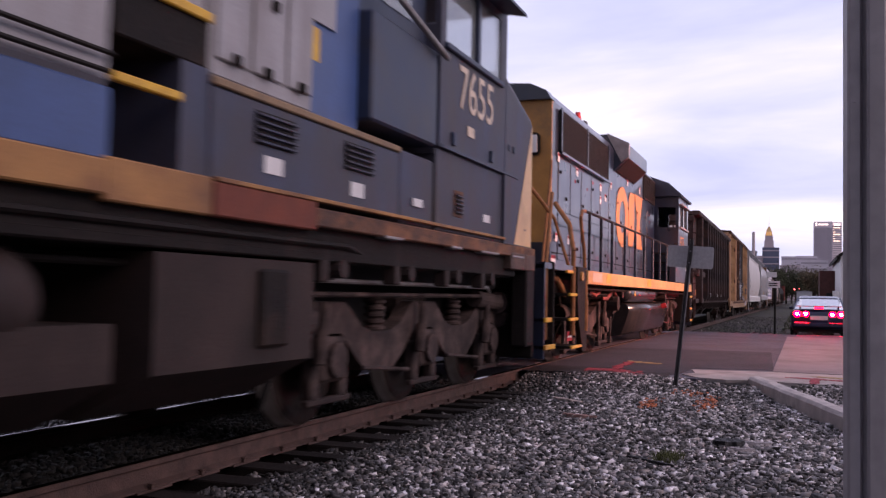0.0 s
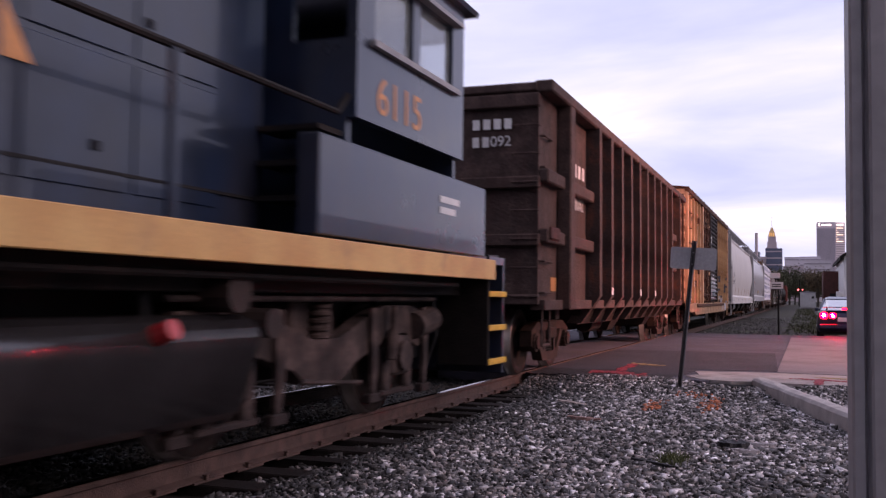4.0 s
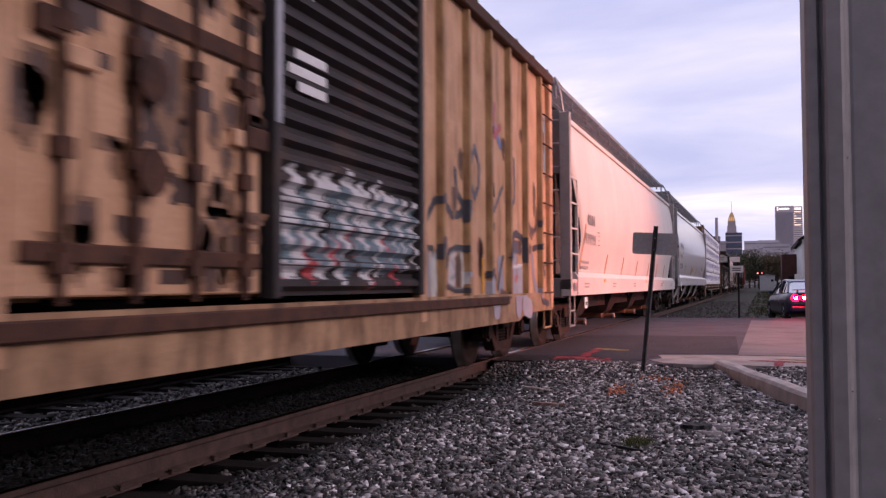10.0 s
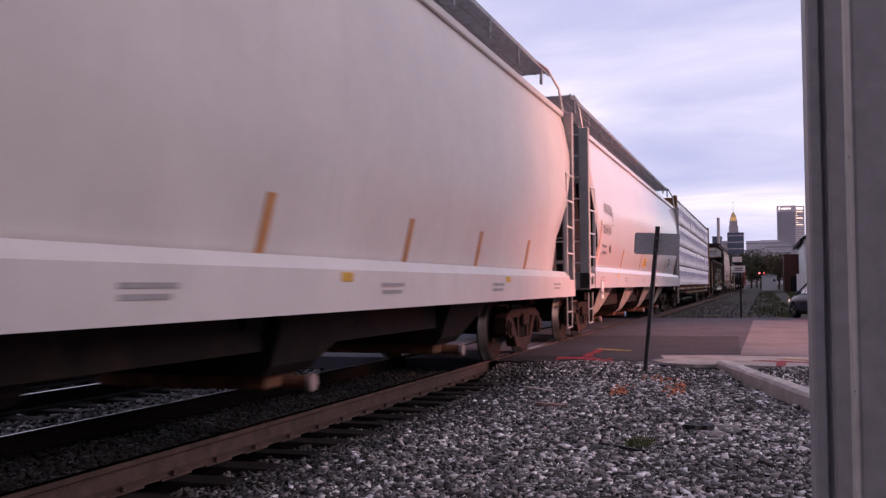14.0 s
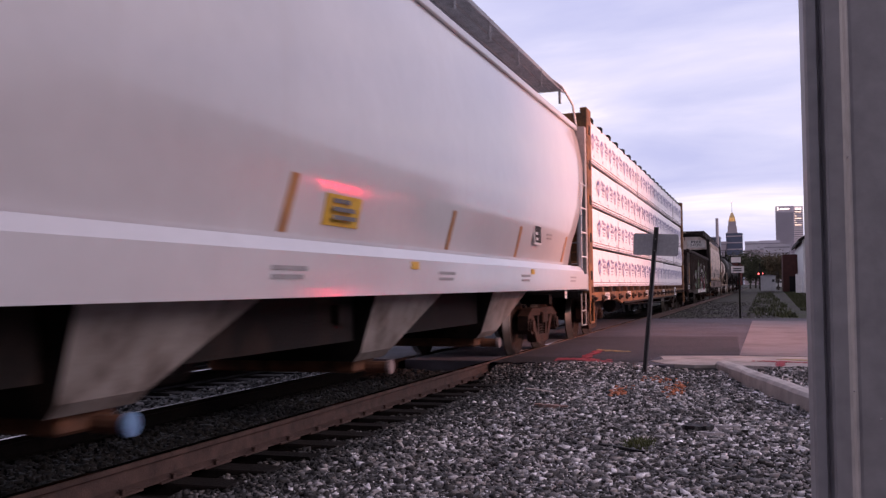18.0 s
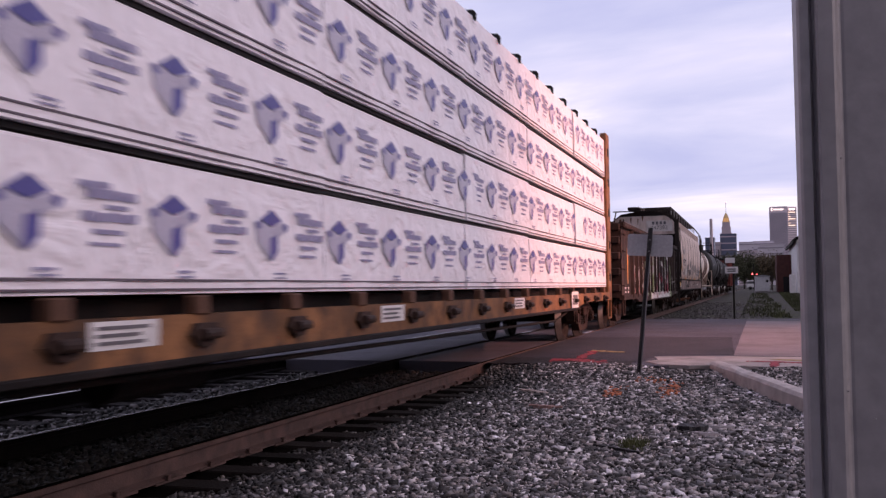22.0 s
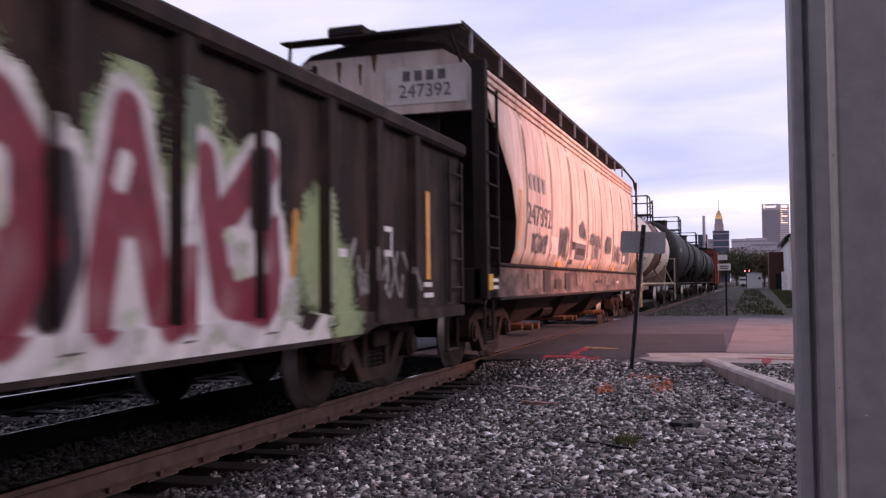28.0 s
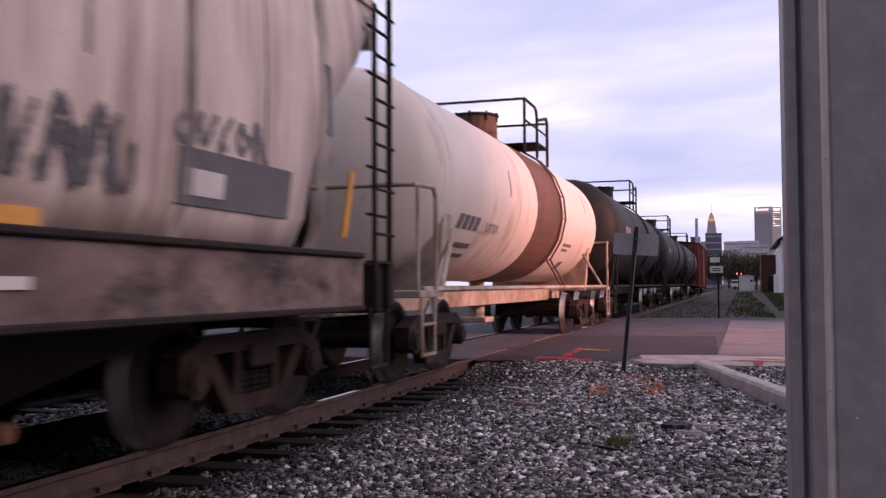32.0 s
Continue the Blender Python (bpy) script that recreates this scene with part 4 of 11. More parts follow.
# ---------------------------------------------------------------- coal hopper
def coal_hopper(u0=31.74, L=15.1):
    M["coal_brown"] = mat("weathered_brown_hopper", (0.090, 0.058, 0.053), (0.040, 0.026, 0.024), 4.5, 0.75, bump=0.6, fine=26,
                          grime=(0.050, 0.026, 0.023), grime_at=0.60, grime_scale=3.2, stretch=(1, 1.0, 0.35), spread=0.14, fine_amt=0.5)
    M["coal_red"] = mat("oxide_red_paint", (0.105, 0.036, 0.031), (0.05, 0.02, 0.019), 4, 0.75, bump=0.4, fine=28, grime=(0.03, 0.016, 0.015), grime_at=0.6, grime_scale=3, fine_amt=0.4)
    M["coal_rib"] = mat("worn_brown_rib", (0.060, 0.039, 0.036), (0.027, 0.018, 0.017), 3.5, 0.75, bump=0.5, fine=28,
                        grime=(0.10, 0.042, 0.030), grime_at=0.62, grime_scale=4.0, stretch=(1, 1.0, 0.6), spread=0.08, fine_amt=0.45)
    t = vehicle("coal_hopper", "weathered brown open coal hopper with heavy side ribs", "freight car", u0)
    W, ZT, ZB = 1.34, 3.84, 1.0
    for s, nm in ((1, "side_wall"), (-1, "side_wall")):
        bm = B()
        a, b = sorted((s * W, s * (W - 0.03)))
        box(bm, a, b, 0.0, L, ZB, ZT)
        part(nm, bm, "coal_brown", t)
    for y, s in ((0.02, -1), (L - 0.02, 1)):
        bm = B()
        box(bm, -W, W, min(y, y - s * 0.04), max(y, y - s * 0.04), ZB, ZT)
        for z, hh in ((2.62, 0.16), (1.85, 0.16), (1.06, 0.14), (3.72, 0.18)):
            box(bm, -W - 0.03, W + 0.03, min(y, y + s * 0.10), max(y, y + s * 0.10), z - hh / 2, z + hh / 2, 0.015)
        part("end_wall", bm, "coal_brown", t)
    bm = B()
    for s in (-1, 1):
        a, b = sorted((s * (W - 0.05), s * (W + 0.21)))
        box(bm, a, b, -0.05, L + 0.05, ZT - 0.02, ZT + 0.14, 0.02)
    box(bm, -W, W, -0.06, 0.10, ZT, ZT + 0.12, 0.02)
    box(bm, -W, W, L - 0.10, L + 0.06, ZT, ZT + 0.12, 0.02)
    part("top_chord", bm, "coal_brown", t)
    bm = B()
    for s in (-1, 1):
        a, b = sorted((s * (W - 0.1), s * (W + 0.10)))
        box(bm, a, b, 0.0, L, 0.92, 1.06, 0.01)
    part("side_sill", bm, "coal_brown", t)
    # ribs: tapered pressed stakes that bend in under the sill
    bm = B()
    for (w, d) in ((0.105, 0.22),):
        secs = []
        for z, x, ww in ((ZT, W + 0.20, w), (2.2, W + 0.21, w), (1.12, W + 0.21, w * 0.95), (0.68, W - 0.10, w * 0.7)):
            secs.append([(W - 0.02 if z > 1 else W - 0.32, -ww, z), (x + 0.02, -ww * 0.97, z), (x + 0.02, ww * 0.97, z), (W - 0.02 if z > 1 else W - 0.32, ww, z)])
        shell(bm, secs)
    rib = finish("rib", bm, "coal_rib")
    flip = Matrix.Rotation(math.pi, 4, "Z")
    ys = [3.03 + 1.0 * k for k in range(10)] + [13.66]
    for y in ys:
        part("rib", rib, None, t, at=pose(0, y, 0))
        part("rib", rib, None, t, at=pose(0, y, 0) @ flip)
    bm = B()
    box(bm, W, W + 0.21, 1.0, 1.28, 0.92, ZT, 0.02)
    part("rib", bm, "coal_brown", t)
    bm = B()
    box(bm, -W - 0.21, -W, 0.90, 1.22, 0.92, ZT, 0.02)
    part("rib", bm, "coal_brown", t)
    # flat stiffener bars on the end panels
    for y0, y1 in ((0.0, 0.95), (1.28, 2.92), (12.15, 13.55)):
        for z in (2.71, 1.91):
            bm = B(); box(bm, W, W + 0.14, y0, y1, z - 0.09, z + 0.09, 0.02)
            part("stiffener", bm, "coal_brown", t)
    # sloping end sheets inside, hopper bottoms and their doors below the sill
    for sg, y0 in ((1, 0.1), (-1, L - 0.1)):
        bm = B()
        prism(bm, [(y0, 3.0), (y0 + sg * 2.9, 1.0), (y0 + sg * 2.9, 0.95), (y0, 2.95)], "x", -W + 0.03, W - 0.03)
        part("slope_sheet", bm, "coal_brown", t)
    for y0, y1 in ((3.05, 6.45), (7.45, 12.0)):
        bm = B()
        shell(bm, [[(-1.3, y0 - 0.2, 0.95), (1.3, y0 - 0.2, 0.95), (1.3, y1 + 0.2, 0.95), (-1.3, y1 + 0.2, 0.95)], [(-1.12, y0, 0.66), (1.18, y0, 0.66), (1.18, y1, 0.66), (-1.12, y1, 0.66)]])
        part("hopper_bottom", bm, "steel_dark", t)
    for yc in (6.95, 11.3):
        bm = B()
        shell(bm, [[(-1.2, yc - 0.45, 0.9), (1.2, yc - 0.45, 0.9), (1.2, yc + 0.45, 0.9), (-1.2, yc + 0.45, 0.9)], [(-0.9, yc - 0.3, 0.46), (0.95, yc - 0.3, 0.46), (0.95, yc + 0.3, 0.46), (-0.9, yc + 0.3, 0.46)]])
        part("discharge_door", bm, "steel_dark", t)
    bm = B()
    side_ladder(bm, W, 14.45, 14.85, 0.95, ZT, 8)
    part("ladder", bm, "coal_red", t)
    for k in (0, 1, 2, 4, 5):
        part("grab_iron", grab(B(), W, 0.08, 0.5, 1.15 + 0.42 * k), "coal_brown", t)
    bm = B()
    for k in range(7):
        tube(bm, [(1.0, 0, 1.1 + 0.38 * k), (1.0, -0.09, 1.1 + 0.38 * k), (1.36, -0.09, 1.1 + 0.38 * k), (1.36, 0, 1.1 + 0.38 * k)], 0.014)
    part("end_ladder", bm, "coal_brown", t)
    bars(t, 1.80, 3.15, [[0.15] * 4], 0.20, 0.06, W + 0.004, "white")
    bars(t, 1.84, 2.63, [[0.13] * 2], 0.19, 0.06, W + 0.004, "white")
    side_text(t, "092", 0.30, W + 0.006, 2.49, 2.54, "white", squeeze=0.95)
    me = letters("092", 0.2, 0.002); me.materials.clear(); me.materials.append(M["white"])
    part("lettering", me, None, t, at=Matrix(((1, 0, 0, 0.82), (0, 0, -1, -0.024), (0, 1, 0, 3.18), (0, 0, 0, 1))))
    for x, w, z in ((0.42, 0.09, 3.18), (0.56, 0.09, 3.18), (0.42, 0.10, 3.42), (0.57, 0.10, 3.42), (0.72, 0.10, 3.42), (0.87, 0.10, 3.42)):
        part("illegible_lettering", box(B(), x, x + w, -0.026, -0.021, z - 0.07, z + 0.07), "white", t)
    for k, w in enumerate((0.30, 0.22, 0.26, 0.2, 0.3)):
        part("illegible_lettering", box(B(), 0.5, 0.5 + w, -0.026, -0.021, 1.62 - 0.075 * k, 1.65 - 0.075 * k), "print_grey", t)
    bars(t, 1.5, 2.2, [[0.45], [0.38]], 0.03, 0.05, W + 0.004, "coal_rib")
    bm = B(); box(bm, W + 0.003, W + 0.007, 0.66, 0.97, 1.18, 1.37)
    part("reflector", bm, "dull_orange", t)
    for k, y in enumerate((3.3, 4.3, 5.3, 6.3, 7.4, 8.24, 9.4, 10.4, 11.4)):
        if k in (2, 6):
            continue
        bm = B(); box(bm, W + 0.003, W + 0.007, y, y + (0.32 if k % 3 else 0.22), 1.12, 1.21)
        part("reflector", bm, "dull_orange", t)
    for y in (4.03, 7.03, 9.03):
        bm = B(); box(bm, W + 0.231, W + 0.235, y - 0.07, y + 0.07, 1.15, 1.27)
        part("white_sticker", bm, "white", t)
    # white and green stencil panel on one sheet
    M["stencil_green"] = mat("green_stencil", (0.045, 0.16, 0.10), (0.03, 0.11, 0.07), 6, 0.6)
    bm = B(); box(bm, W + 0.003, W + 0.007, 7.55, 8.0, 2.98, 3.78)
    pn = part("stencil_panel", bm, "white", t, "white and green stencil panel")
    for z0, z1, y0, y1 in ((2.82, 2.98, 7.55, 8.0), (3.45, 3.78, 7.55, 7.76), (3.28, 3.36, 7.62, 7.85)):
        bm = B(); box(bm, W + 0.008, W + 0.011, y0, y1, z0, z1)
        part("stencil_band", bm, "stencil_green", pn)
    for k in range(4):
        bm = B(); box(bm, W + 0.012, W + 0.014, 7.59 + 0.1 * k, 7.66 + 0.1 * k, 2.87, 2.93)
        part("stencil_bar", bm, "white", pn)
    bm = wall_grid(B(), [11.27, 11.295, 11.47, 11.49, 11.67, 11.695], [1.28, 1.30, 1.405, 1.42, 1.53, 1.55], [(1, 1), (3, 1), (1, 3), (3, 3)], W + 0.004, W + 0.008)
    part("notice_panel", bm, "white", t, "white outlined consolidated notice frame")
    part("end_sheet", box(B(), W + 0.003, W + 0.012, 14.2, L - 0.02, 1.06, ZT - 0.03), "coal_red", t, "oxide red end sheet")
    part("bent_plate", box(B(), W + 0.14, W + 0.17, 0.05, 0.55, 1.86, 2.04, 0.02), "coal_red", t, "bent red-brown plate")
    bars(t, 14.3, 1.5, [[0.22], [0.18]], 0.05, 0.04, W + 0.013, "white")
    for y in (1.75, L - 1.75):
        freight_truck(t, y)
    underframe(t, L, W)
    coupler(t, -0.05, -1); coupler(t, L + 0.05, 1)
    for y in (0.15, L - 0.55):
        bm = tube(B(), [(W + 0.02, y, 0.95), (W + 0.02, y, 0.45), (W + 0.02, y + 0.4, 0.45), (W + 0.02, y + 0.4, 0.95)], 0.02)
        part("step", bm, "coal_brown", t)


# ---------------------------------------------------------------- boxcar
def boxcar(u0=48.07, L=16.0):
    M["box_yellow"] = mat("faded_yellow_boxcar", (0.66, 0.39, 0.25), (0.53, 0.29, 0.17), 2.2, 0.6, bump=0.12, fine=35,
                          grime=(0.24, 0.125, 0.065), grime_at=0.62, grime_scale=3.0, stretch=(1, 1.6, 0.28), spread=0.11)
    M["box_sill"] = mat("rust_streaked_yellow_sill", (0.50, 0.31, 0.185), (0.33, 0.19, 0.11), 2.6, 0.65, bump=0.2, fine=35, grime=(0.11, 0.058, 0.036), grime_at=0.57, grime_scale=3.4, stretch=(1, 1.3, 0.5), spread=0.12)
    M["box_door"] = mat("dark_primer_door", (0.052, 0.045, 0.046), (0.03, 0.026, 0.028), 3, 0.65, bump=0.2, grime=(0.12, 0.07, 0.05), grime_at=0.66)
    M["box_rust"] = mat("rusty_hardware", (0.115, 0.052, 0.034), (0.05, 0.026, 0.02), 6, 0.8, bump=0.3)
    M["box_repair"] = mat("orange_brown_plate", (0.42, 0.20, 0.10), (0.30, 0.14, 0.075), 3, 0.7, bump=0.15)
    t = vehicle("boxcar", "faded yellow boxcar with one dark replacement door, rust stains and tags", "freight car", u0)
    W, Z0, ZT = 1.40, 0.95, 4.32
    for s in (1, -1):
        a, b = sorted((s * W, s * (W - 0.03)))
        for y0, y1 in ((0.0, 4.6), (9.95, L)) if s > 0 else ((0.0, L),):
            bm = B(); box(bm, a, b, y0, y1, Z0, ZT)
            part("side_sheet", bm, "box_yellow", t)
    # deep side sill between the trucks
    bm = B()
    prism(bm, [(0, 0.70), (1.80, 0.70), (2.15, 0.60), (13.8, 0.60), (14.2, 0.70), (L, 0.70), (L, 0.97), (0, 0.97)], "x", W - 0.02, W + 0.07)
    prism(bm, [(0, 0.70), (L, 0.70), (L, 0.97), (0, 0.97)], "x", -W - 0.07, -W + 0.02)
    part("side_sill", bm, "box_sill", t)
    bm = B()
    box(bm, W + 0.02, W + 0.11, 2.5, 13.15, 0.84, 0.94, 0.01)
    part("door_track", bm, "box_rust", t)
    bm = B()
    for s in (1, -1):
        a, b = sorted((s * (W - 0.04), s * (W + 0.10)))
        box(bm, a, b, 0, L, ZT - 0.06, ZT + 0.08, 0.015)
    part("top_plate", bm, "box_rust", t)
    bm = B()
    prism(bm, [(-W - 0.08, ZT + 0.08), (W + 0.08, ZT + 0.08), (W + 0.08, ZT + 0.11), (0, ZT + 0.25), (-W - 0.08, ZT + 0.11)], "y", -0.02, L + 0.02)
    for k in range(17):
        y = 0.3 + k * (L - 0.6) / 16
        prism(bm, [(-W - 0.08, ZT + 0.11), (W + 0.08, ZT + 0.11), (W + 0.08, ZT + 0.14), (0, ZT + 0.28), (-W - 0.08, ZT + 0.14)], "y", y - 0.03, y + 0.03)
    part("roof", bm, "box_rust", t)
    bm = B()
    secs = [[(W - 0.005, -0.075, z), (W + 0.07, -0.04, z), (W + 0.07, 0.04, z), (W - 0.005, 0.075, z)] for z in (Z0 + 0.02, ZT - 0.05)]
    shell(bm, secs)
    M["box_post"] = mat("grimy_yellow_post", (0.50, 0.30, 0.15), (0.30, 0.165, 0.085), 3, 0.65, bump=0.15, grime=(0.16, 0.075, 0.035), grime_at=0.58, grime_scale=3, stretch=(1, 1, 0.35))
    post = finish("side_post", bm, "box_post")
    for y in [0.76 + 0.945 * k for k in range(4)] + [10.65 + 0.925 * k for k in range(6)]:
        part("side_post", post, None, t, at=pose(0, y, 0))
    for y in (0.09, L - 0.09, 4.58, 10.02):
        bm = B(); box(bm, W - 0.02, W + 0.075, y - 0.09, y + 0.09, 0.72, ZT, 0.015)
        part("corner_post", bm, "box_yellow", t)
    # plug door with locking rods
    d = part("plug_door", box(B(), W - 0.02, W + 0.05, 4.55, 6.73, 1.04, 4.22, 0.01), "box_yellow", t, "yellow plug door with rusty locking rods", at=pose(0, 0.14, 0))
    for y in (4.85, 5.4, 5.95, 6.5):
        bm = B()
        cyl(bm, (W + 0.085, y, 1.0), (W + 0.085, y, 4.28), 0.022, 8)
        for z in (1.2, 1.75, 2.35, 2.95, 3.5, 4.05):
            box(bm, W + 0.05, W + 0.11, y - 0.06, y + 0.06, z - 0.05, z + 0.05)
        part("locking_rod", bm, "box_rust", d)
    bm = B()
    box(bm, W + 0.05, W + 0.08, 4.6, 6.7, 2.5, 2.62, 0.01)
    box(bm, W + 0.05, W + 0.08, 4.6, 6.7, 1.2, 1.3, 0.01)
    box(bm, W + 0.05, W + 0.08, 4.6, 6.7, 3.6, 3.68, 0.01)
    for zz in (1.7, 2.2, 3.2):
        cyl(bm, (W + 0.07, 5.5, zz), (W + 0.13, 5.5, zz), 0.13, 12)
    part("lock_bar", bm, "box_rust", d)
    # corrugated dark door
    pts = [(W - 0.02, 1.02), (W - 0.02, 4.25)]
    prof = []
    n = 22
    for k in range(n):
        z = 4.25 - (4.25 - 1.02) * k / n
        dz = (4.25 - 1.02) / n
        prof += [(W + 0.02, z), (W + 0.085, z - dz * 0.25), (W + 0.085, z - dz * 0.55), (W + 0.02, z - dz * 0.8)]
    d2 = part("sliding_door", prism(B(), [(W - 0.02, 1.02), (W + 0.02, 1.02)] + prof[::-1] + [(W - 0.02, 4.25)], "y", 6.80, 9.70), "box_door", t, "dark corrugated replacement door with a pale sprayed tag", at=pose(0, 0.2, 0))
    for y in (6.83, 9.67):
        bm = B(); box(bm, W + 0.0, W + 0.11, y - 0.05, y + 0.05, 1.0, 4.27, 0.01)
        part("door_stile", bm, "box_door", d2)
    for z, y, q in ((3.40, 7.0, 0.5), (3.26, 7.0, 0.36), (2.78, 7.1, 0.5), (2.66, 7.0, 0.6), (2.55, 7.15, 0.45)):
        bm = B(); box(bm, W + 0.088, W + 0.092, y, y + q, z - 0.07, z)
        part("notice_panel", bm, "white", d2)
    bm = B(); box(bm, W + 0.112, W + 0.115, 6.79, 6.87, 2.2, 3.2)
    part("bare_stile_patch", bm, "alu", d2)
    rng = random.Random(21)
    tag1, tag2 = scribble(rng, 6.9, 9.6, 1.1, 2.0, 9, 0.065, (0.62, 0.61, 0.63)), scribble(rng, 6.9, 9.6, 1.15, 1.9, 6, 0.05, (0.13, 0.20, 0.24))
    tag3 = scribble(rng, 6.9, 9.6, 1.05, 1.6, 5, 0.05, (0.50, 0.07, 0.08))
    dz = (4.25 - 1.02) / n

    def corr(y, z):
        f = ((4.25 - z) / dz) % 1
        return W + (0.02 + 0.065 * f / 0.25 if f < 0.25 else 0.085 if f < 0.55 else 0.085 - 0.065 * (f - 0.55) / 0.25 if f < 0.8 else 0.02)
    decal("sprayed_tag", d2, 6.88, 9.62, 1.05, 2.1, 0.022, lambda y, z: tag2(y, z) or tag1(y, z) or tag3(y, z), corr, "pale grey sprayed tag")
    # end walls with deep horizontal corrugations
    for y, s in ((0.0, -1), (L, 1)):
        bm = B()
        out = []
        nn = 9
        for k in range(nn):
            z = 0.98 + (ZT - 1.0) * k / nn
            q = (ZT - 1.0) / nn
            out += [(y, z), (y + s * 0.09, z + q * 0.2), (y + s * 0.09, z + q * 0.55), (y, z + q * 0.75)]
        out += [(y, ZT + 0.05), (y - s * 0.03, ZT + 0.05), (y - s * 0.03, 0.98)]
        prism(bm, out, "x", -W + 0.02, W - 0.02)
        part("end_wall", bm, "box_yellow", t)
    for y0, y1 in ((0.16, 0.88), (L - 0.62, L - 0.04)):
        for k in range(8):
            part("grab_iron", grab(B(), W - 0.005, y0, y1, 0.97 + 0.455 * k, 0.014, 0.085), "box_rust", t)
    bm = B()
    for k in range(9):
        z = 1.1 + 0.35 * k
        tube(bm, [(0.85, 0, z), (0.85, -0.14, z), (1.33, -0.14, z), (1.33, 0, z)], 0.013)
    for x in (0.85, 1.33):
        box(bm, x - 0.03, x + 0.03, -0.16, -0.13, 0.95, 4.2)
    part("end_ladder", bm, "box_rust", t)
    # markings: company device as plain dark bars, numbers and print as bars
    M["mark_faded"] = mat("faded_marking", (0.24, 0.15, 0.09), (0.17, 0.11, 0.075), 5, 0.6)
    M["mark_navy"] = mat("dark_navy_marking", (0.055, 0.055, 0.07), (0.04, 0.04, 0.05), 5, 0.6)
    M["mark_brown"] = mat("brown_marking", (0.13, 0.055, 0.035), (0.09, 0.04, 0.03), 5, 0.7)
    for y0, y1, z0, z1, dz in ((0.34, 1.03, 2.47, 2.56, -0.06), (1.53, 2.22, 2.78, 2.85, -0.06), (0.3, 0.9, 3.42, 3.52, 0.1), (1.55, 2.15, 3.55, 3.65, 0.1), (3.02, 3.2, 3.06, 3.36, 0.0), (3.9, 4.05, 3.3, 3.5, 0.0)):
        part("company_device", prism(B(), [(y0, z0), (y1, z0 + dz), (y1, z1 + dz), (y0, z1)], "x", W + 0.004, W + 0.008), "mark_navy", t)
    for y, z in ((3.17, 2.96), (3.98, 2.96)):
        bm = wall_grid(B(), [y - .20, y - .10, y + .11, y + .20], [z - .12, z - .05, z + .05, z + .12], [(1, 1)], W + 0.004, W + 0.008)
        part("company_device", bm, "mark_navy", t, "dark navy painted device")
    for text, y, z, q in (("AB", 1.40, 2.24, 1.1), ("OX", 2.22, 2.24, 1.1), ("5", 1.43, 1.90, 1.2), ("572", 2.23, 1.87, 1.15)):
        side_text(t, text, 0.29 if z > 2 else 0.23, W + 0.005, y, z, "mark_faded", squeeze=q)
    for y0, y1, z, hh, mt in ((1.11, 1.47, 1.785, 0.03, "mark_brown"), (1.11, 1.6, 1.53, 0.015, "mark_brown"), (1.07, 1.6, 1.32, 0.035, "mark_brown"), (0.97, 1.24, 1.16, 0.03, "mark_faded"), (1.3, 1.55, 1.15, 0.035, "mark_faded"), (0.97, 1.24, 1.04, 0.03, "mark_faded"), (1.3, 1.56, 1.02, 0.04, "mark_brown"),
                             (3.05, 3.42, 1.985, 0.012, "mark_brown"), (3.05, 3.42, 1.73, 0.012, "mark_brown"), (3.08, 3.3, 1.9, 0.02, "mark_faded"), (3.05, 3.28, 1.81, 0.02, "mark_faded"), (2.84, 3.11, 1.225, 0.02, "mark_brown"), (0.35, 0.58, 1.72, 0.02, "mark_faded"), (0.35, 0.55, 1.64, 0.02, "mark_faded"), (0.36, 0.56, 1.56, 0.02, "mark_faded")):
        part("illegible_lettering", box(B(), W + 0.004, W + 0.008, y0, y1, z - hh, z + hh), mt, t)
    for y0, y1, z0, z1, q, mt, nm in ((3.82, 4.34, 1.33, 1.67, 0.004, "box_door", "data_panel"), (3.77, 4.14, 1.06, 1.21, 0.004, "mark_brown", "data_panel"), (4.08, 4.27, 1.40, 1.54, 0.012, "white", "label_sheet"), (3.95, 4.25, 2.04, 2.24, 0.006, "white", "label_sheet"), (5.35, 5.6, 2.75, 3.05, 0.056, "white", "label_sheet"), (1.0, 1.13, 1.26, 2.12, 0.006, "orange_tape", "reflector"), (3.29, 3.44, 1.04, 1.46, 0.004, "orange_tape", "reflector"), (9.98, 10.1, 0.98, 1.42, 0.004, "orange_tape", "reflector"), (12.22, 12.33, 1.0, 1.42, 0.004, "orange_tape", "reflector")):
        part(nm, box(B(), W + q, W + q + 0.006, y0, y1, z0, z1), mt, t)
    part("repair_plate", box(B(), W + 0.004, W + 0.022, 1.84, 2.62, 0.76, 1.46, 0.01), "box_repair", t, "orange-brown repair plate")
    part("label_sheet", box(B(), W + 0.004, W + 0.012, 1.85, 2.40, 1.49, 1.68), "white", t)
    for k in range(4):
        part("latch_bar", box(B(), W + 0.01, W + 0.06, 2.42, 2.64, 1.5 + 0.05 * k, 1.53 + 0.05 * k, 0.006), "box_rust", t)
    for z in (2.0, 3.62):
        part("door_stop", box(B(), W + 0.004, W + 0.13, 2.66, 2.84, z - 0.09, z + 0.09, 0.02), "box_rust", t)
    # sprayed tags on the far half: a long wave, thin shapes, two filled blocks and a grey cloud
    ink, ash, milk = (0.055, 0.052, 0.062), (0.30, 0.30, 0.36), (0.56, 0.53, 0.51)

    def on_side(y, z):
        q = (y - 10.65 + 0.4625) % 0.925 - 0.4625
        return W + (0.073 if abs(q) < 0.06 and z > 0.96 else 0.074 if z < 0.955 else 0.002)
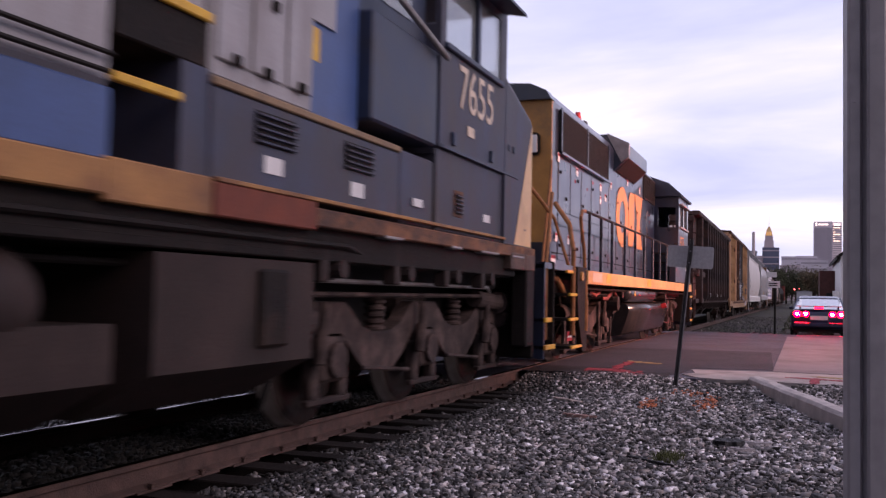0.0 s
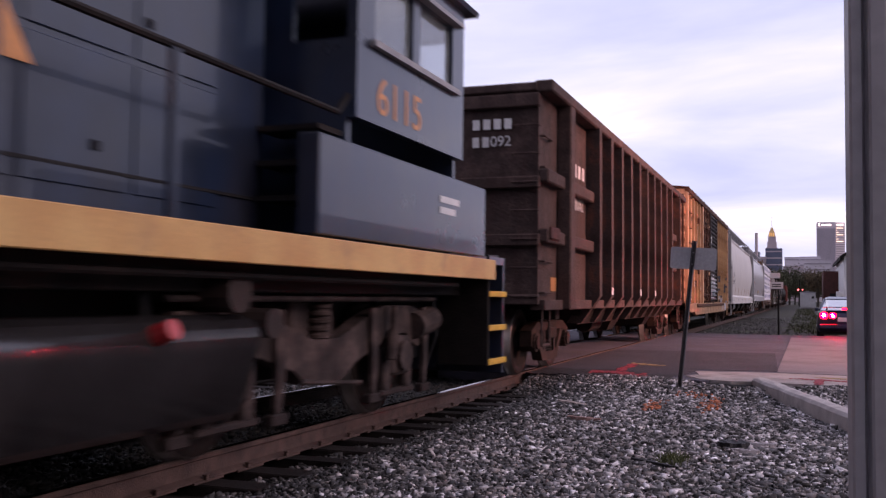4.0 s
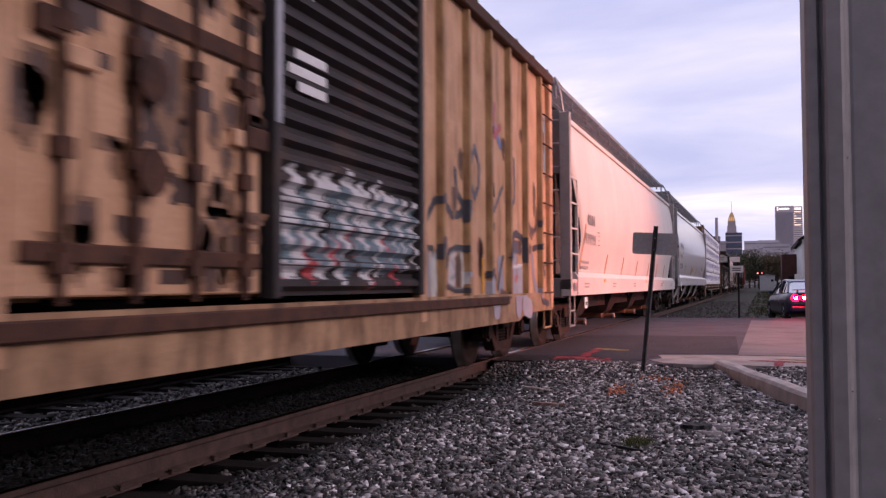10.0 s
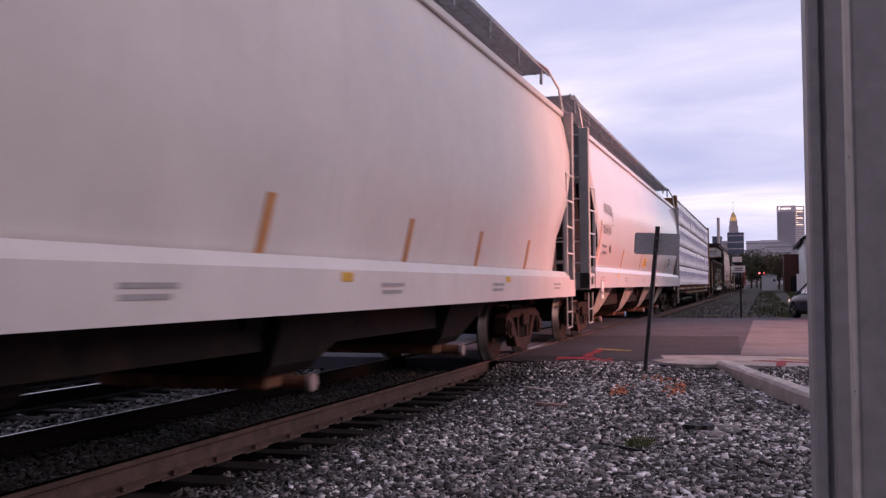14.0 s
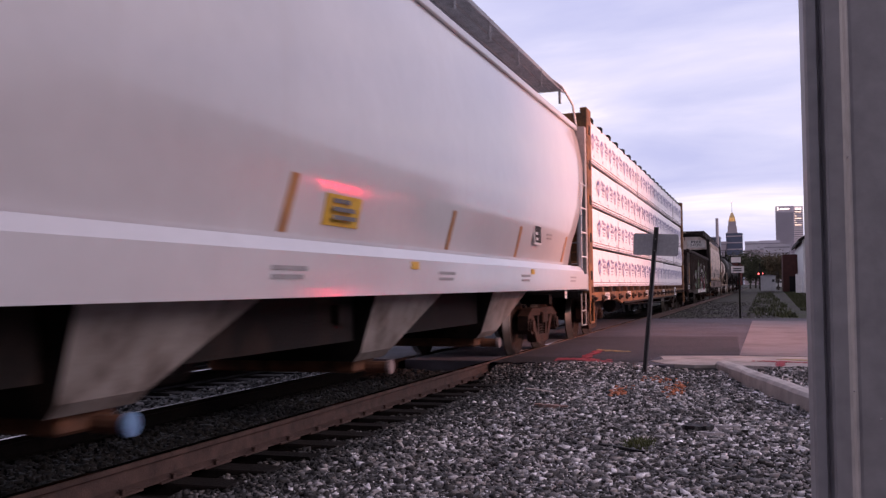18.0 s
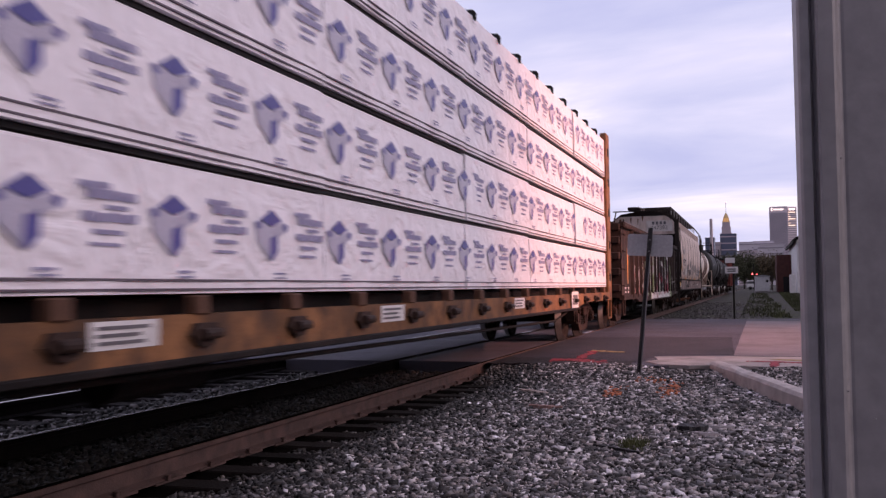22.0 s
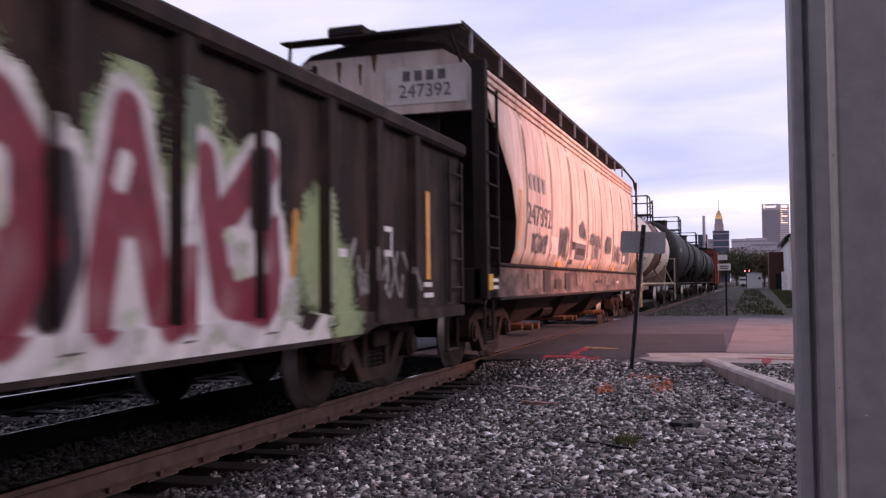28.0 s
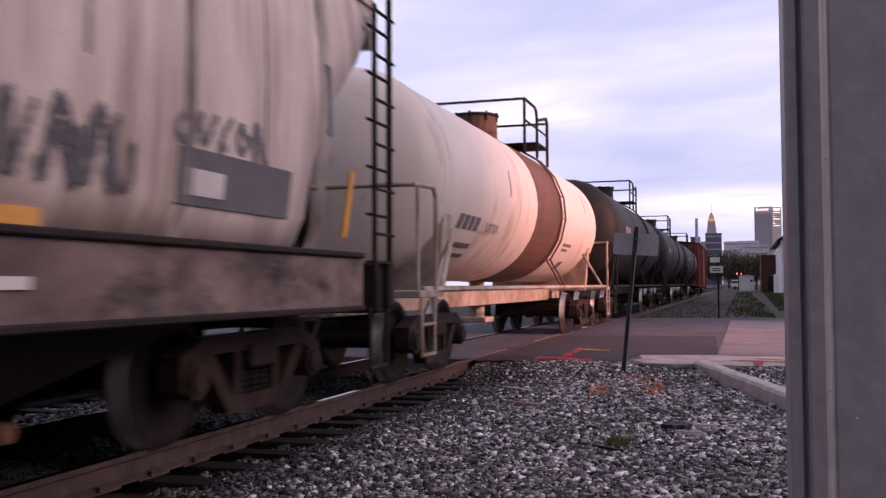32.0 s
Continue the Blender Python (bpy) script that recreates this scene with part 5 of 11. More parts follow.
    tags = [("sprayed_line", 9.8, 12.3, 1.5, 2.8, [(0.045, ink, [(9.85, 1.67), (10.23, 1.73), (10.5, 1.96), (10.73, 2.02), (11.1, 1.85), (11.35, 1.88), (11.53, 1.97)]), (0.05, ink, [(11.2, 2.35), (11.25, 2.12), (11.5, 2.0), (11.6, 2.02), (11.5, 1.85)]), (0.04, (0.10, 0.095, 0.12), [(11.95, 2.72), (11.78, 2.5), (11.78, 2.28), (11.95, 2.12), (12.12, 2.28), (12.14, 2.52), (11.97, 2.70)])]),
            ("sprayed_line", 12.3, 14.0, 1.7, 2.95, [(0.035, (0.14, 0.13, 0.15), [(13.19, 2.36), (12.85, 2.08), (12.68, 1.95), (12.56, 1.80)]), (0.03, (0.14, 0.13, 0.15), [(12.56, 2.33), (12.62, 2.12), (12.75, 2.02)]), (0.035, (0.13, 0.13, 0.16), [(13.80, 2.80), (13.84, 2.5), (13.82, 2.24), (13.68, 2.18), (13.56, 2.24)])]),
            ("sprayed_star", 12.4, 13.3, 2.75, 3.45, [(0.05, (0.50, 0.10, 0.10), [(12.6, 3.02), (12.85, 3.0), (13.1, 3.15)]), (0.05, (0.45, 0.12, 0.13), [(12.83, 3.38), (12.8, 3.1)]), (0.05, (0.10, 0.17, 0.42), [(12.75, 3.05), (12.65, 2.84)]), (0.05, (0.12, 0.2, 0.45), [(12.9, 3.06), (13.09, 2.90)]), (0.06, (0.35, 0.3, 0.42), [(12.72, 3.1), (12.9, 3.08)])]),
            ("sprayed_block", 9.9, 11.75, 0.94, 1.66, [(0.03, ink, [(10.02, 1.42), (10.2, 1.47), (10.44, 1.47), (10.46, 1.40)]), (0.05, ink, [(10.58, 1.40), (10.66, 1.55), (10.84, 1.50)]), (0.035, ink, [(10.90, 1.30), (10.95, 1.45), (11.2, 1.50), (11.52, 1.50)]), (0.03, ink, [(10.93, 1.08), (11.2, 1.03), (11.55, 1.02)]), (0.025, ash, [(11.08, 1.36), (11.24, 1.2), (11.05, 1.16)]), (0.045, ash, [(10.3, 1.4), (10.32, 0.98)]), (0.11, milk, [(10.16, 1.36), (10.17, 1.06)]), (0.10, milk, [(10.46, 1.34), (10.48, 1.06)]), (0.12, milk, [(11.12, 1.36), (11.05, 1.16), (11.4, 1.15), (11.35, 1.38)]), (0.03, ash, [(11.5, 1.2), (11.7, 1.22)])]),
            ("sprayed_cloud", 12.3, 15.9, 0.62, 2.2, [(0.05, ink, [(13.42, 1.45), (13.5, 1.70), (13.9, 1.80), (14.25, 1.74), (14.3, 1.45)]), (0.09, (0.10, 0.10, 0.13), [(13.75, 1.62), (14.12, 1.60)]), (0.022, (0.75, 0.74, 0.78), [(13.62, 1.60), (14.2, 1.62)]), (0.022, (0.75, 0.74, 0.78), [(13.6, 1.33), (14.2, 1.36)]), (0.05, (0.50, 0.16, 0.15), [(13.85, 1.16), (13.95, 1.2)]), (0.04, ink, [(12.38, 1.20), (12.6, 1.27), (12.85, 1.18)]), (0.05, (0.15, 0.08, 0.06), [(13.1, 1.0), (13.35, 0.95)]), (0.04, ink, [(12.95, 1.05), (13.08, 1.3), (13.2, 1.45)]), (0.16, (0.36, 0.36, 0.43), [(13.75, 1.5), (13.8, 1.1), (13.75, 0.8)]), (0.14, (0.42, 0.41, 0.46), [(14.1, 1.25), (14.1, 0.8), (14.4, 0.75)]), (0.15, (0.40, 0.40, 0.47), [(12.55, 1.05), (12.65, 0.8)]), (0.12, (0.34, 0.34, 0.42), [(13.05, 1.35), (13.12, 1.05)]), (0.045, ink, [(14.68, 1.95), (14.8, 1.80), (15.15, 1.98), (15.48, 2.14), (15.4, 1.85)]), (0.045, ink, [(14.9, 1.62), (15.33, 1.68), (15.55, 1.45), (15.68, 1.25)]), (0.07, (0.30, 0.29, 0.35), [(14.85, 1.5), (14.95, 1.15), (15.2, 0.95)]), (0.05, ink, [(15.2, 0.85), (15.6, 0.8)])]),
            ("sprayed_patch", 15.6, 15.8, 2.8, 3.8, [(0.06, (0.20, 0.36, 0.44), [(15.69, 2.9), (15.70, 3.68)])])]
    for nm, a, b, c, d_, lines in tags:
        decal(nm, t, a, b, c, d_, 0.02, strokes(lines), on_side, sprayed=True)
    rust_rng = random.Random(90)
    for a, b, n_ in ((4.75, 6.85, 30), (9.85, 15.7, 16), (0.3, 4.4, 16)):
        for k in range(n_):
            cy, cz = rust_rng.uniform(a, b), rust_rng.uniform(1.2, 3.9)
            w, h_ = rust_rng.uniform(0.04, 0.15), rust_rng.uniform(0.12, 0.5)

            def stain(y, z):
                e = ((y - cy) / w) ** 2 + ((z - cz) / (h_ if z < cz else h_ * 0.3)) ** 2
                if e < 1 + 0.35 * math.sin(37 * y + 9 * z) * math.sin(21 * z):
                    return (0.10, 0.048, 0.032) if e < 0.45 else (0.25, 0.125, 0.065)
                return None
            decal("rust_stain", t, cy - w * 1.3, cy + w * 1.3, max(1.06, cz - h_ * 1.3), min(4.1, cz + h_ * 0.5), 0.025, stain, (lambda y, z: W + 0.053) if 4.5 < a < 5 else (lambda y, z: W + 0.0035))
    for k in range(46):
        cy, cz = rust_rng.uniform(4.65, 6.65), 1.1 + 3.0 * rust_rng.random() ** 1.6
        w, h_ = rust_rng.uniform(0.06, 0.26), rust_rng.uniform(0.03, 0.16)
        deep = rust_rng.random() < 0.55

        def patch(y, z):
            e = max(abs(y - cy) / w, abs(z - cz) / h_) + 0.25 * math.sin(31 * y + cz * 9) * math.sin(43 * z + cy * 7)
            return None if e > 0.95 else (0.075, 0.036, 0.026) if deep else (0.27, 0.135, 0.075) if e > 0.6 else (0.17, 0.08, 0.05)
        decal("rust_patch", d, cy - w, cy + w, max(1.06, cz - h_), min(4.18, cz + h_), 0.02, patch, lambda y, z: W + 0.05)
    for k in range(18):
        y, z = 4.75 + 0.55 * rust_rng.randrange(4) + rust_rng.uniform(-0.1, 0.2), rust_rng.uniform(1.2, 4.0)
        part("lock_keeper", box(B(), W + 0.05, W + 0.10, y, y + rust_rng.uniform(0.08, 0.3), z, z + rust_rng.uniform(0.05, 0.16), 0.008), rust_rng.choice(("box_rust", "box_rust", "steel_dark", "box_yellow")), d)
    # short dark seams and welds on the sheets
    for k in range(14):
        y, z = 0.95 + 0.905 * rust_rng.randrange(4) + rust_rng.uniform(0, 0.1), rust_rng.uniform(1.15, 2.3)
        part("weld_line", box(B(), W + 0.004, W + 0.009, y, y + rust_rng.uniform(0.2, 0.55), z, z + 0.025), "mark_brown", t)
    for y in (1.55, L - 1.55):
        freight_truck(t, y)
    underframe(t, L, W)
    coupler(t, -0.2, -1); coupler(t, L + 0.2, 1)
    for y in (0.12, L - 0.52):
        bm = tube(B(), [(W + 0.03, y, 0.72), (W + 0.03, y, 0.43), (W + 0.03, y + 0.5, 0.43), (W + 0.03, y + 0.5, 0.72)], 0.018)
        part("step", bm, "box_sill", t)


# ---------------------------------------------------------------- covered hoppers
def hopper_body(bm, L, prof, cut, n=36):
    """prof: (half width, z) from sill to roof centre. cut: (z, y) where the body's edge starts above each height."""
    def start(z):
        for (z0, y0), (z1, y1) in zip(cut, cut[1:]):
            if z0 <= z <= z1:
                return y0 + (y1 - y0) * (z - z0) / (z1 - z0)
        return cut[-1][1] if z > cut[-1][0] else cut[0][1]
    loop = [(w, z) for w, z in prof] + [(-w, z) for w, z in prof[::-1]]
    secs = []
    for k in range(n + 1):
        s = k / n
        secs.append([(w, start(z) + (L - 2 * start(z)) * s, z) for w, z in loop])
    V = [[bm.verts.new(p) for p in q] for q in secs]
    m = len(loop)
    for a, b in zip(V, V[1:]):
        for i in range(m):
            j = (i + 1) % m
            bm.faces.new((a[i], a[j], b[j], b[i]))
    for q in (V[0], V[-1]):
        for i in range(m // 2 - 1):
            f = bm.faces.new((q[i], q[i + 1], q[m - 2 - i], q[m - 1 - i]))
            # end caps take the dark material: the openings' shade as colour
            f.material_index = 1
    return bm


def flat_caps(ob):
    for f in ob.data.polygons:
        f.use_smooth = f.material_index == 0


def roofwalk(parent, L, z, half, material, x=0.0):
    bm = B()
    for s in (-1, 1):
        box(bm, x + s * half - 0.012, x + s * half + 0.012, 0.2, L - 0.2, z - 0.04, z + 0.02)
    k = 0
    y = 0.3
    while y < L - 0.3:
        box(bm, x - half, x + half, y - 0.012, y + 0.012, z - 0.02, z + 0.015)
        y += 0.11
    for s in (-0.5, 0, 0.5):
        box(bm, x + s * half - 0.01, x + s * half + 0.01, 0.3, L - 0.3, z - 0.02, z + 0.012)
    part("roofwalk", bm, material, parent, "see-through steel running board")
    bk = finish("roofwalk_bracket", box(B(), x + half - 0.02, x + half + 0.02, -0.02, 0.02, z - 0.3, z + 0.0), "galv")
    y = 0.6
    while y < L:
        part("roofwalk_bracket", bk, None, parent, at=pose(0, y, 0))
        y += 1.55


def covered_hopper(u0, L, shade, chutes, label, strips, style):
    t = vehicle("covered_hopper", label, "freight car", u0)
    body_mat, dark = shade
    dz = 0.13 if style == 2 else 0.0
    prof = [(1.385, 1.28 + dz), (1.405, 1.36 + dz), (1.487, 1.86), (1.52, 2.06), (1.545, 2.45), (1.53, 2.9), (1.49, 3.35), (1.41, 3.8), (1.36, 3.95), (1.36, 4.02), (1.33, 4.03), (1.32, 4.10), (1.05, 4.30), (0.6, 4.42), (0.0, 4.46)]
    cut = [(1.28, 1.16), (1.88, 1.24), (2.45, 0.64), (3.0, 0.22), (3.2, 0.10), (4.5, 0.10)]
    bm = B()
    hopper_body(bm, L, prof, cut)
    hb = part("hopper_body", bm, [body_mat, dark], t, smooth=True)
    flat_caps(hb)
    # dark blocks fill the sloped end openings, painting the shade inside
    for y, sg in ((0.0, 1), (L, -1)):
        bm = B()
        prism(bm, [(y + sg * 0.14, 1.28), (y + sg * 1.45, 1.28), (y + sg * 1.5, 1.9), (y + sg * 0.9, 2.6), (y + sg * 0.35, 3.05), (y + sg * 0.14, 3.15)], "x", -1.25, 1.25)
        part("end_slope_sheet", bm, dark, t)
    for s in (1, -1):
        bm = B()
        prism(bm, [(s * 1.36, 0.90 + dz), (s * 1.56, 0.90 + dz), (s * 1.56, 1.22 + dz), (s * 1.50, 1.31 + dz), (s * 1.36, 1.31 + dz)], "y", 0.55, L - 0.55)
        prism(bm, [(s * 1.36, 0.90 + dz), (s * 1.545, 0.90 + dz), (s * 1.545, 1.18 + dz), (s * 1.36, 1.18 + dz)], "y", 0.0, 0.55)
        prism(bm, [(s * 1.36, 0.90 + dz), (s * 1.545, 0.90 + dz), (s * 1.545, 1.18 + dz), (s * 1.36, 1.18 + dz)], "y", L - 0.55, L)
        part("side_sill", bm, body_mat, t)
        bm = B()
        a, b = sorted((s * 1.30, s * 1.40))
        box(bm, a, b, 0.1, L - 0.1, 3.97, 4.07, 0.012)
        part("roof_eave", bm, body_mat, t)
    for y, sg in ((0.0, 1), (L, -1)):
        for s in (1, -1):
            bm = B()
            a, b = sorted((s * 1.36, s * 1.545))
            c, d = sorted((y, y + sg * 0.13))
            box(bm, a, b, c, d, 1.0, 4.05, 0.012)
            part("corner_post", bm, "post_grey", t)
        bm = B()
        c, d = sorted((y + sg * 0.06, y + sg * 0.16))
        box(bm, -1.36, 1.36, c, d, 3.0, 4.1, 0.01)
        part("end_panel", bm, "galv_dull", t)
        bm = B()
        c, d = sorted((y, y + sg * 0.3))
        box(bm, -1.4, 1.4, c, d, 0.86 + dz, 1.2 + dz, 0.02)
        part("end_sill", bm, "galv_dull", t)
        y_a = y + sg * 0.62
        lad = part("side_ladder", box(B(), 1.50, 1.55, min(y_a, y_a + sg * 0.05), max(y_a, y_a + sg * 0.05), 1.2, 2.95), body_mat, t)
        for z in (1.62, 2.06, 2.5, 2.94):
            part("rung", tube(B(), [(1.53, y + sg * 0.02, z), (1.53, y_a, z)], 0.018), body_mat, lad)
        bm = B()
        for z in (1.5, 1.9, 2.3, 2.7, 3.1, 3.5, 3.9):
            tube(bm, [(0.85, y - sg * 0.05, z), (1.36, y - sg * 0.05, z)], 0.016)
        part("end_ladder", bm, "post_grey", t)
        bm = B()
        tube(bm, [(1.50, y + sg * 0.08, 0.95), (1.50, y + sg * 0.08, 0.38), (1.50, y + sg * 0.5, 0.38), (1.50, y + sg * 0.5, 0.95)], 0.016)
        tube(bm, [(1.50, y + sg * 0.08, 0.64), (1.50, y + sg * 0.5, 0.64)], 0.016)
        part("step", bm, "post_grey", t)
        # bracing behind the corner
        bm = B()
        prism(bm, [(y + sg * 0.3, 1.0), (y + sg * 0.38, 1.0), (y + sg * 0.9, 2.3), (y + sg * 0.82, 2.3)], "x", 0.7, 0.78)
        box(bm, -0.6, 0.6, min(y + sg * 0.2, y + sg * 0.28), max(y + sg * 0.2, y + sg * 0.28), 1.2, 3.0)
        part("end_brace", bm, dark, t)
    roofwalk(t, L, 4.72, 0.42, "galv", 0.75)
    for k in range(4):
        bm = B()
        yc = L * (k + 0.5) / 4
        box(bm, -0.35, 0.25, yc - 1.6, yc + 1.6, 4.42, 4.60, 0.02)
        part("roof_hatch", bm, body_mat, t)
    bm = B()
    for y, sg in ((0.2, 1), (L - 0.2, -1)):
        tube(bm, [(1.16, y + sg * 1.2, 4.72), (1.2, y + sg * 0.25, 4.74), (1.34, y, 4.45), (1.40, y, 4.05)], 0.022)
    part("roof_handrail", bm, "galv", t)
    # reflective strips, leaning
    for k, y in enumerate(strips):
        bm = B()
        ht = 0.9 if k in (0,) else 0.42
        def X(z):
            for (w0, z0), (w1, z1) in zip(prof, prof[1:]):
                if z0 <= z <= z1:
                    return w0 + (w1 - w0) * (z - z0) / (z1 - z0) + 0.006
            return 1.5
        zs = [1.31 + dz * 1.4 + ht * q / 4 for q in range(5)]
        shell(bm, [[(X(z) - 0.004, y + 0.15 * (z - 1.3), z), (X(z), y + 0.15 * (z - 1.3), z), (X(z), y + 0.12 + 0.15 * (z - 1.3), z), (X(z) - 0.004, y + 0.12 + 0.15 * (z - 1.3), z)] for z in zs])
        part("reflector", bm, "dull_orange", t)
    # print on the sill and body as bars
    for k in range(6):
        y = 1.2 + (L - 3.0) * k / 5
        bars(t, y, 1.12 + dz, [[0.5], [0.44]], 0.03, 0.03, 1.563, "print_grey")
    for y in (3.4, L * 0.53, L - 4.6):
        bm = B(); box(bm, 1.562, 1.566, y, y + 0.2, 1.13 + dz, 1.20 + dz)
        part("caution_sticker", bm, "yellow", t)
    bm = B(); box(bm, 1.562, 1.575, 0.15, 0.42, 0.98 + dz, 1.12 + dz, 0.004)
    part("card_holder", bm, "galv", t)
    bm = B(); box(bm, 1.57, 1.58, 1.08, 1.36, 0.82 if style == 2 else 0.66, 1.17 if style == 2 else 0.86, 0.01); box(bm, 1.581, 1.584, 1.14, 1.28, 0.9 if style == 2 else 0.72, 0.96 if style == 2 else 0.78, mi=1)
    part("tag_plate", bm, ["white", "black"], t)
    # chutes under the sill
    nc = chutes
    for k in range(nc):
        ya = 2.5 + 3.86 * k
        yc = ya + 0.5
        bm = B()
        shell(bm, [[(-1.3, ya, 1.04), (1.32, ya, 1.04), (1.32, ya + 1.85, 1.04), (-1.3, ya + 1.85, 1.04)], [(-0.6, ya + 0.08, 0.50), (1.12, ya + 0.08, 0.50), (1.12, ya + 0.85, 0.50), (-0.6, ya + 0.85, 0.50)], [(-0.6, ya + 0.1, 0.42), (1.04, ya + 0.1, 0.42), (1.04, ya + 0.83, 0.42), (-0.6, ya + 0.83, 0.42)]])
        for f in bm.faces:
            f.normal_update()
            # walls facing along the car are coloured dark for their shade
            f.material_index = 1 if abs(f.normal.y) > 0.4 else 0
        ch = part("discharge_chute", bm, ["chute_dull" if style == 2 else "steel_dark", "steel_dark"], t)
        if k < nc - 1:
            # slope sheets coloured near black for the shade between chutes
            part("slope_sheet", prism(B(), [(ya + 1.86, 1.03), (ya + 3.84, 1.03), (ya + 3.84, 0.62), (ya + 1.1, 0.62)], "x", -1.1, 1.1), "steel_dark", t)
        bm = B()
        box(bm, -0.6, 0.98, yc - 0.24, yc + 0.24, 0.30, 0.43, 0.02)
        part("outlet_gate", bm, "rusty_gate", ch)
        bm = B()
        cyl(bm, (0.98, yc + 0.05, 0.34), (1.2, yc + 0.05, 0.34), 0.055, 10)
        part("outlet_pipe", bm, "rusty_gate", ch)
        bm = B(); cyl(bm, (1.2, yc + 0.05, 0.34), (1.24, yc + 0.05, 0.34), 0.07, 12)
        part("outlet_cap", bm, "outlet_blue" if (style == 2 and k == 1) else "pale_cap", ch)
    for y in (1.75, L - 1.75):
        freight_truck(t, y)
    underframe(t, L, 1.3, 0.74, 0.95)
    coupler(t, -0.1, -1); coupler(t, L + 0.1, 1)
    return t, X


# duller and browner than the hopper body, with darker patches
M["chute_dull"] = mat("dull_pale_chute", (0.36, 0.32, 0.305), (0.24, 0.21, 0.20), 2.4, 0.6, bump=0.1, grime=(0.14, 0.11, 0.10), grime_at=0.56, grime_scale=2.6)
M["post_grey"] = mat("pale_grey_post_paint", (0.36, 0.345, 0.355), (0.26, 0.245, 0.25), 3, 0.55, bump=0.08, grime=(0.18, 0.16, 0.155), grime_at=0.62, grime_scale=3)
M["galv_dull"] = mat("dull_grey_paint", (0.24, 0.225, 0.23), (0.14, 0.13, 0.135), 3, 0.6, bump=0.1, grime=(0.12, 0.11, 0.11), grime_at=0.6, grime_scale=2)
# grey that holds the shade of the hopper end openings
M["end_grey"] = mat("shaded_grey_end", (0.075, 0.066, 0.066), (0.036, 0.031, 0.031), 3, 0.8, bump=0.2, grime=(0.05, 0.032, 0.027), grime_at=0.6)
M["pale_cap"] = mat("pale_cap", (0.36, 0.27, 0.26), (0.25, 0.17, 0.16), 8, 0.6)
M["dull_orange"] = mat("dull_orange_strip", (0.48, 0.215, 0.075), (0.34, 0.145, 0.055), 5, 0.5, bump=0.05, grime=(0.2, 0.09, 0.045), grime_at=0.64)
M["print_grey"] = mat("grey_print", (0.33, 0.31, 0.32), (0.27, 0.25, 0.26), 4, 0.6)
M["print_dark"] = mat("dark_print", (0.16, 0.15, 0.16), (0.12, 0.11, 0.12), 4, 0.6)
M["rusty_gate"] = mat("rusty_gate", (0.20, 0.085, 0.05), (0.10, 0.05, 0.035), 7, 0.8, bump=0.3)
M["outlet_blue"] = mat("blue_cap", (0.16, 0.30, 0.50), (0.12, 0.22, 0.4), 7, 0.5)


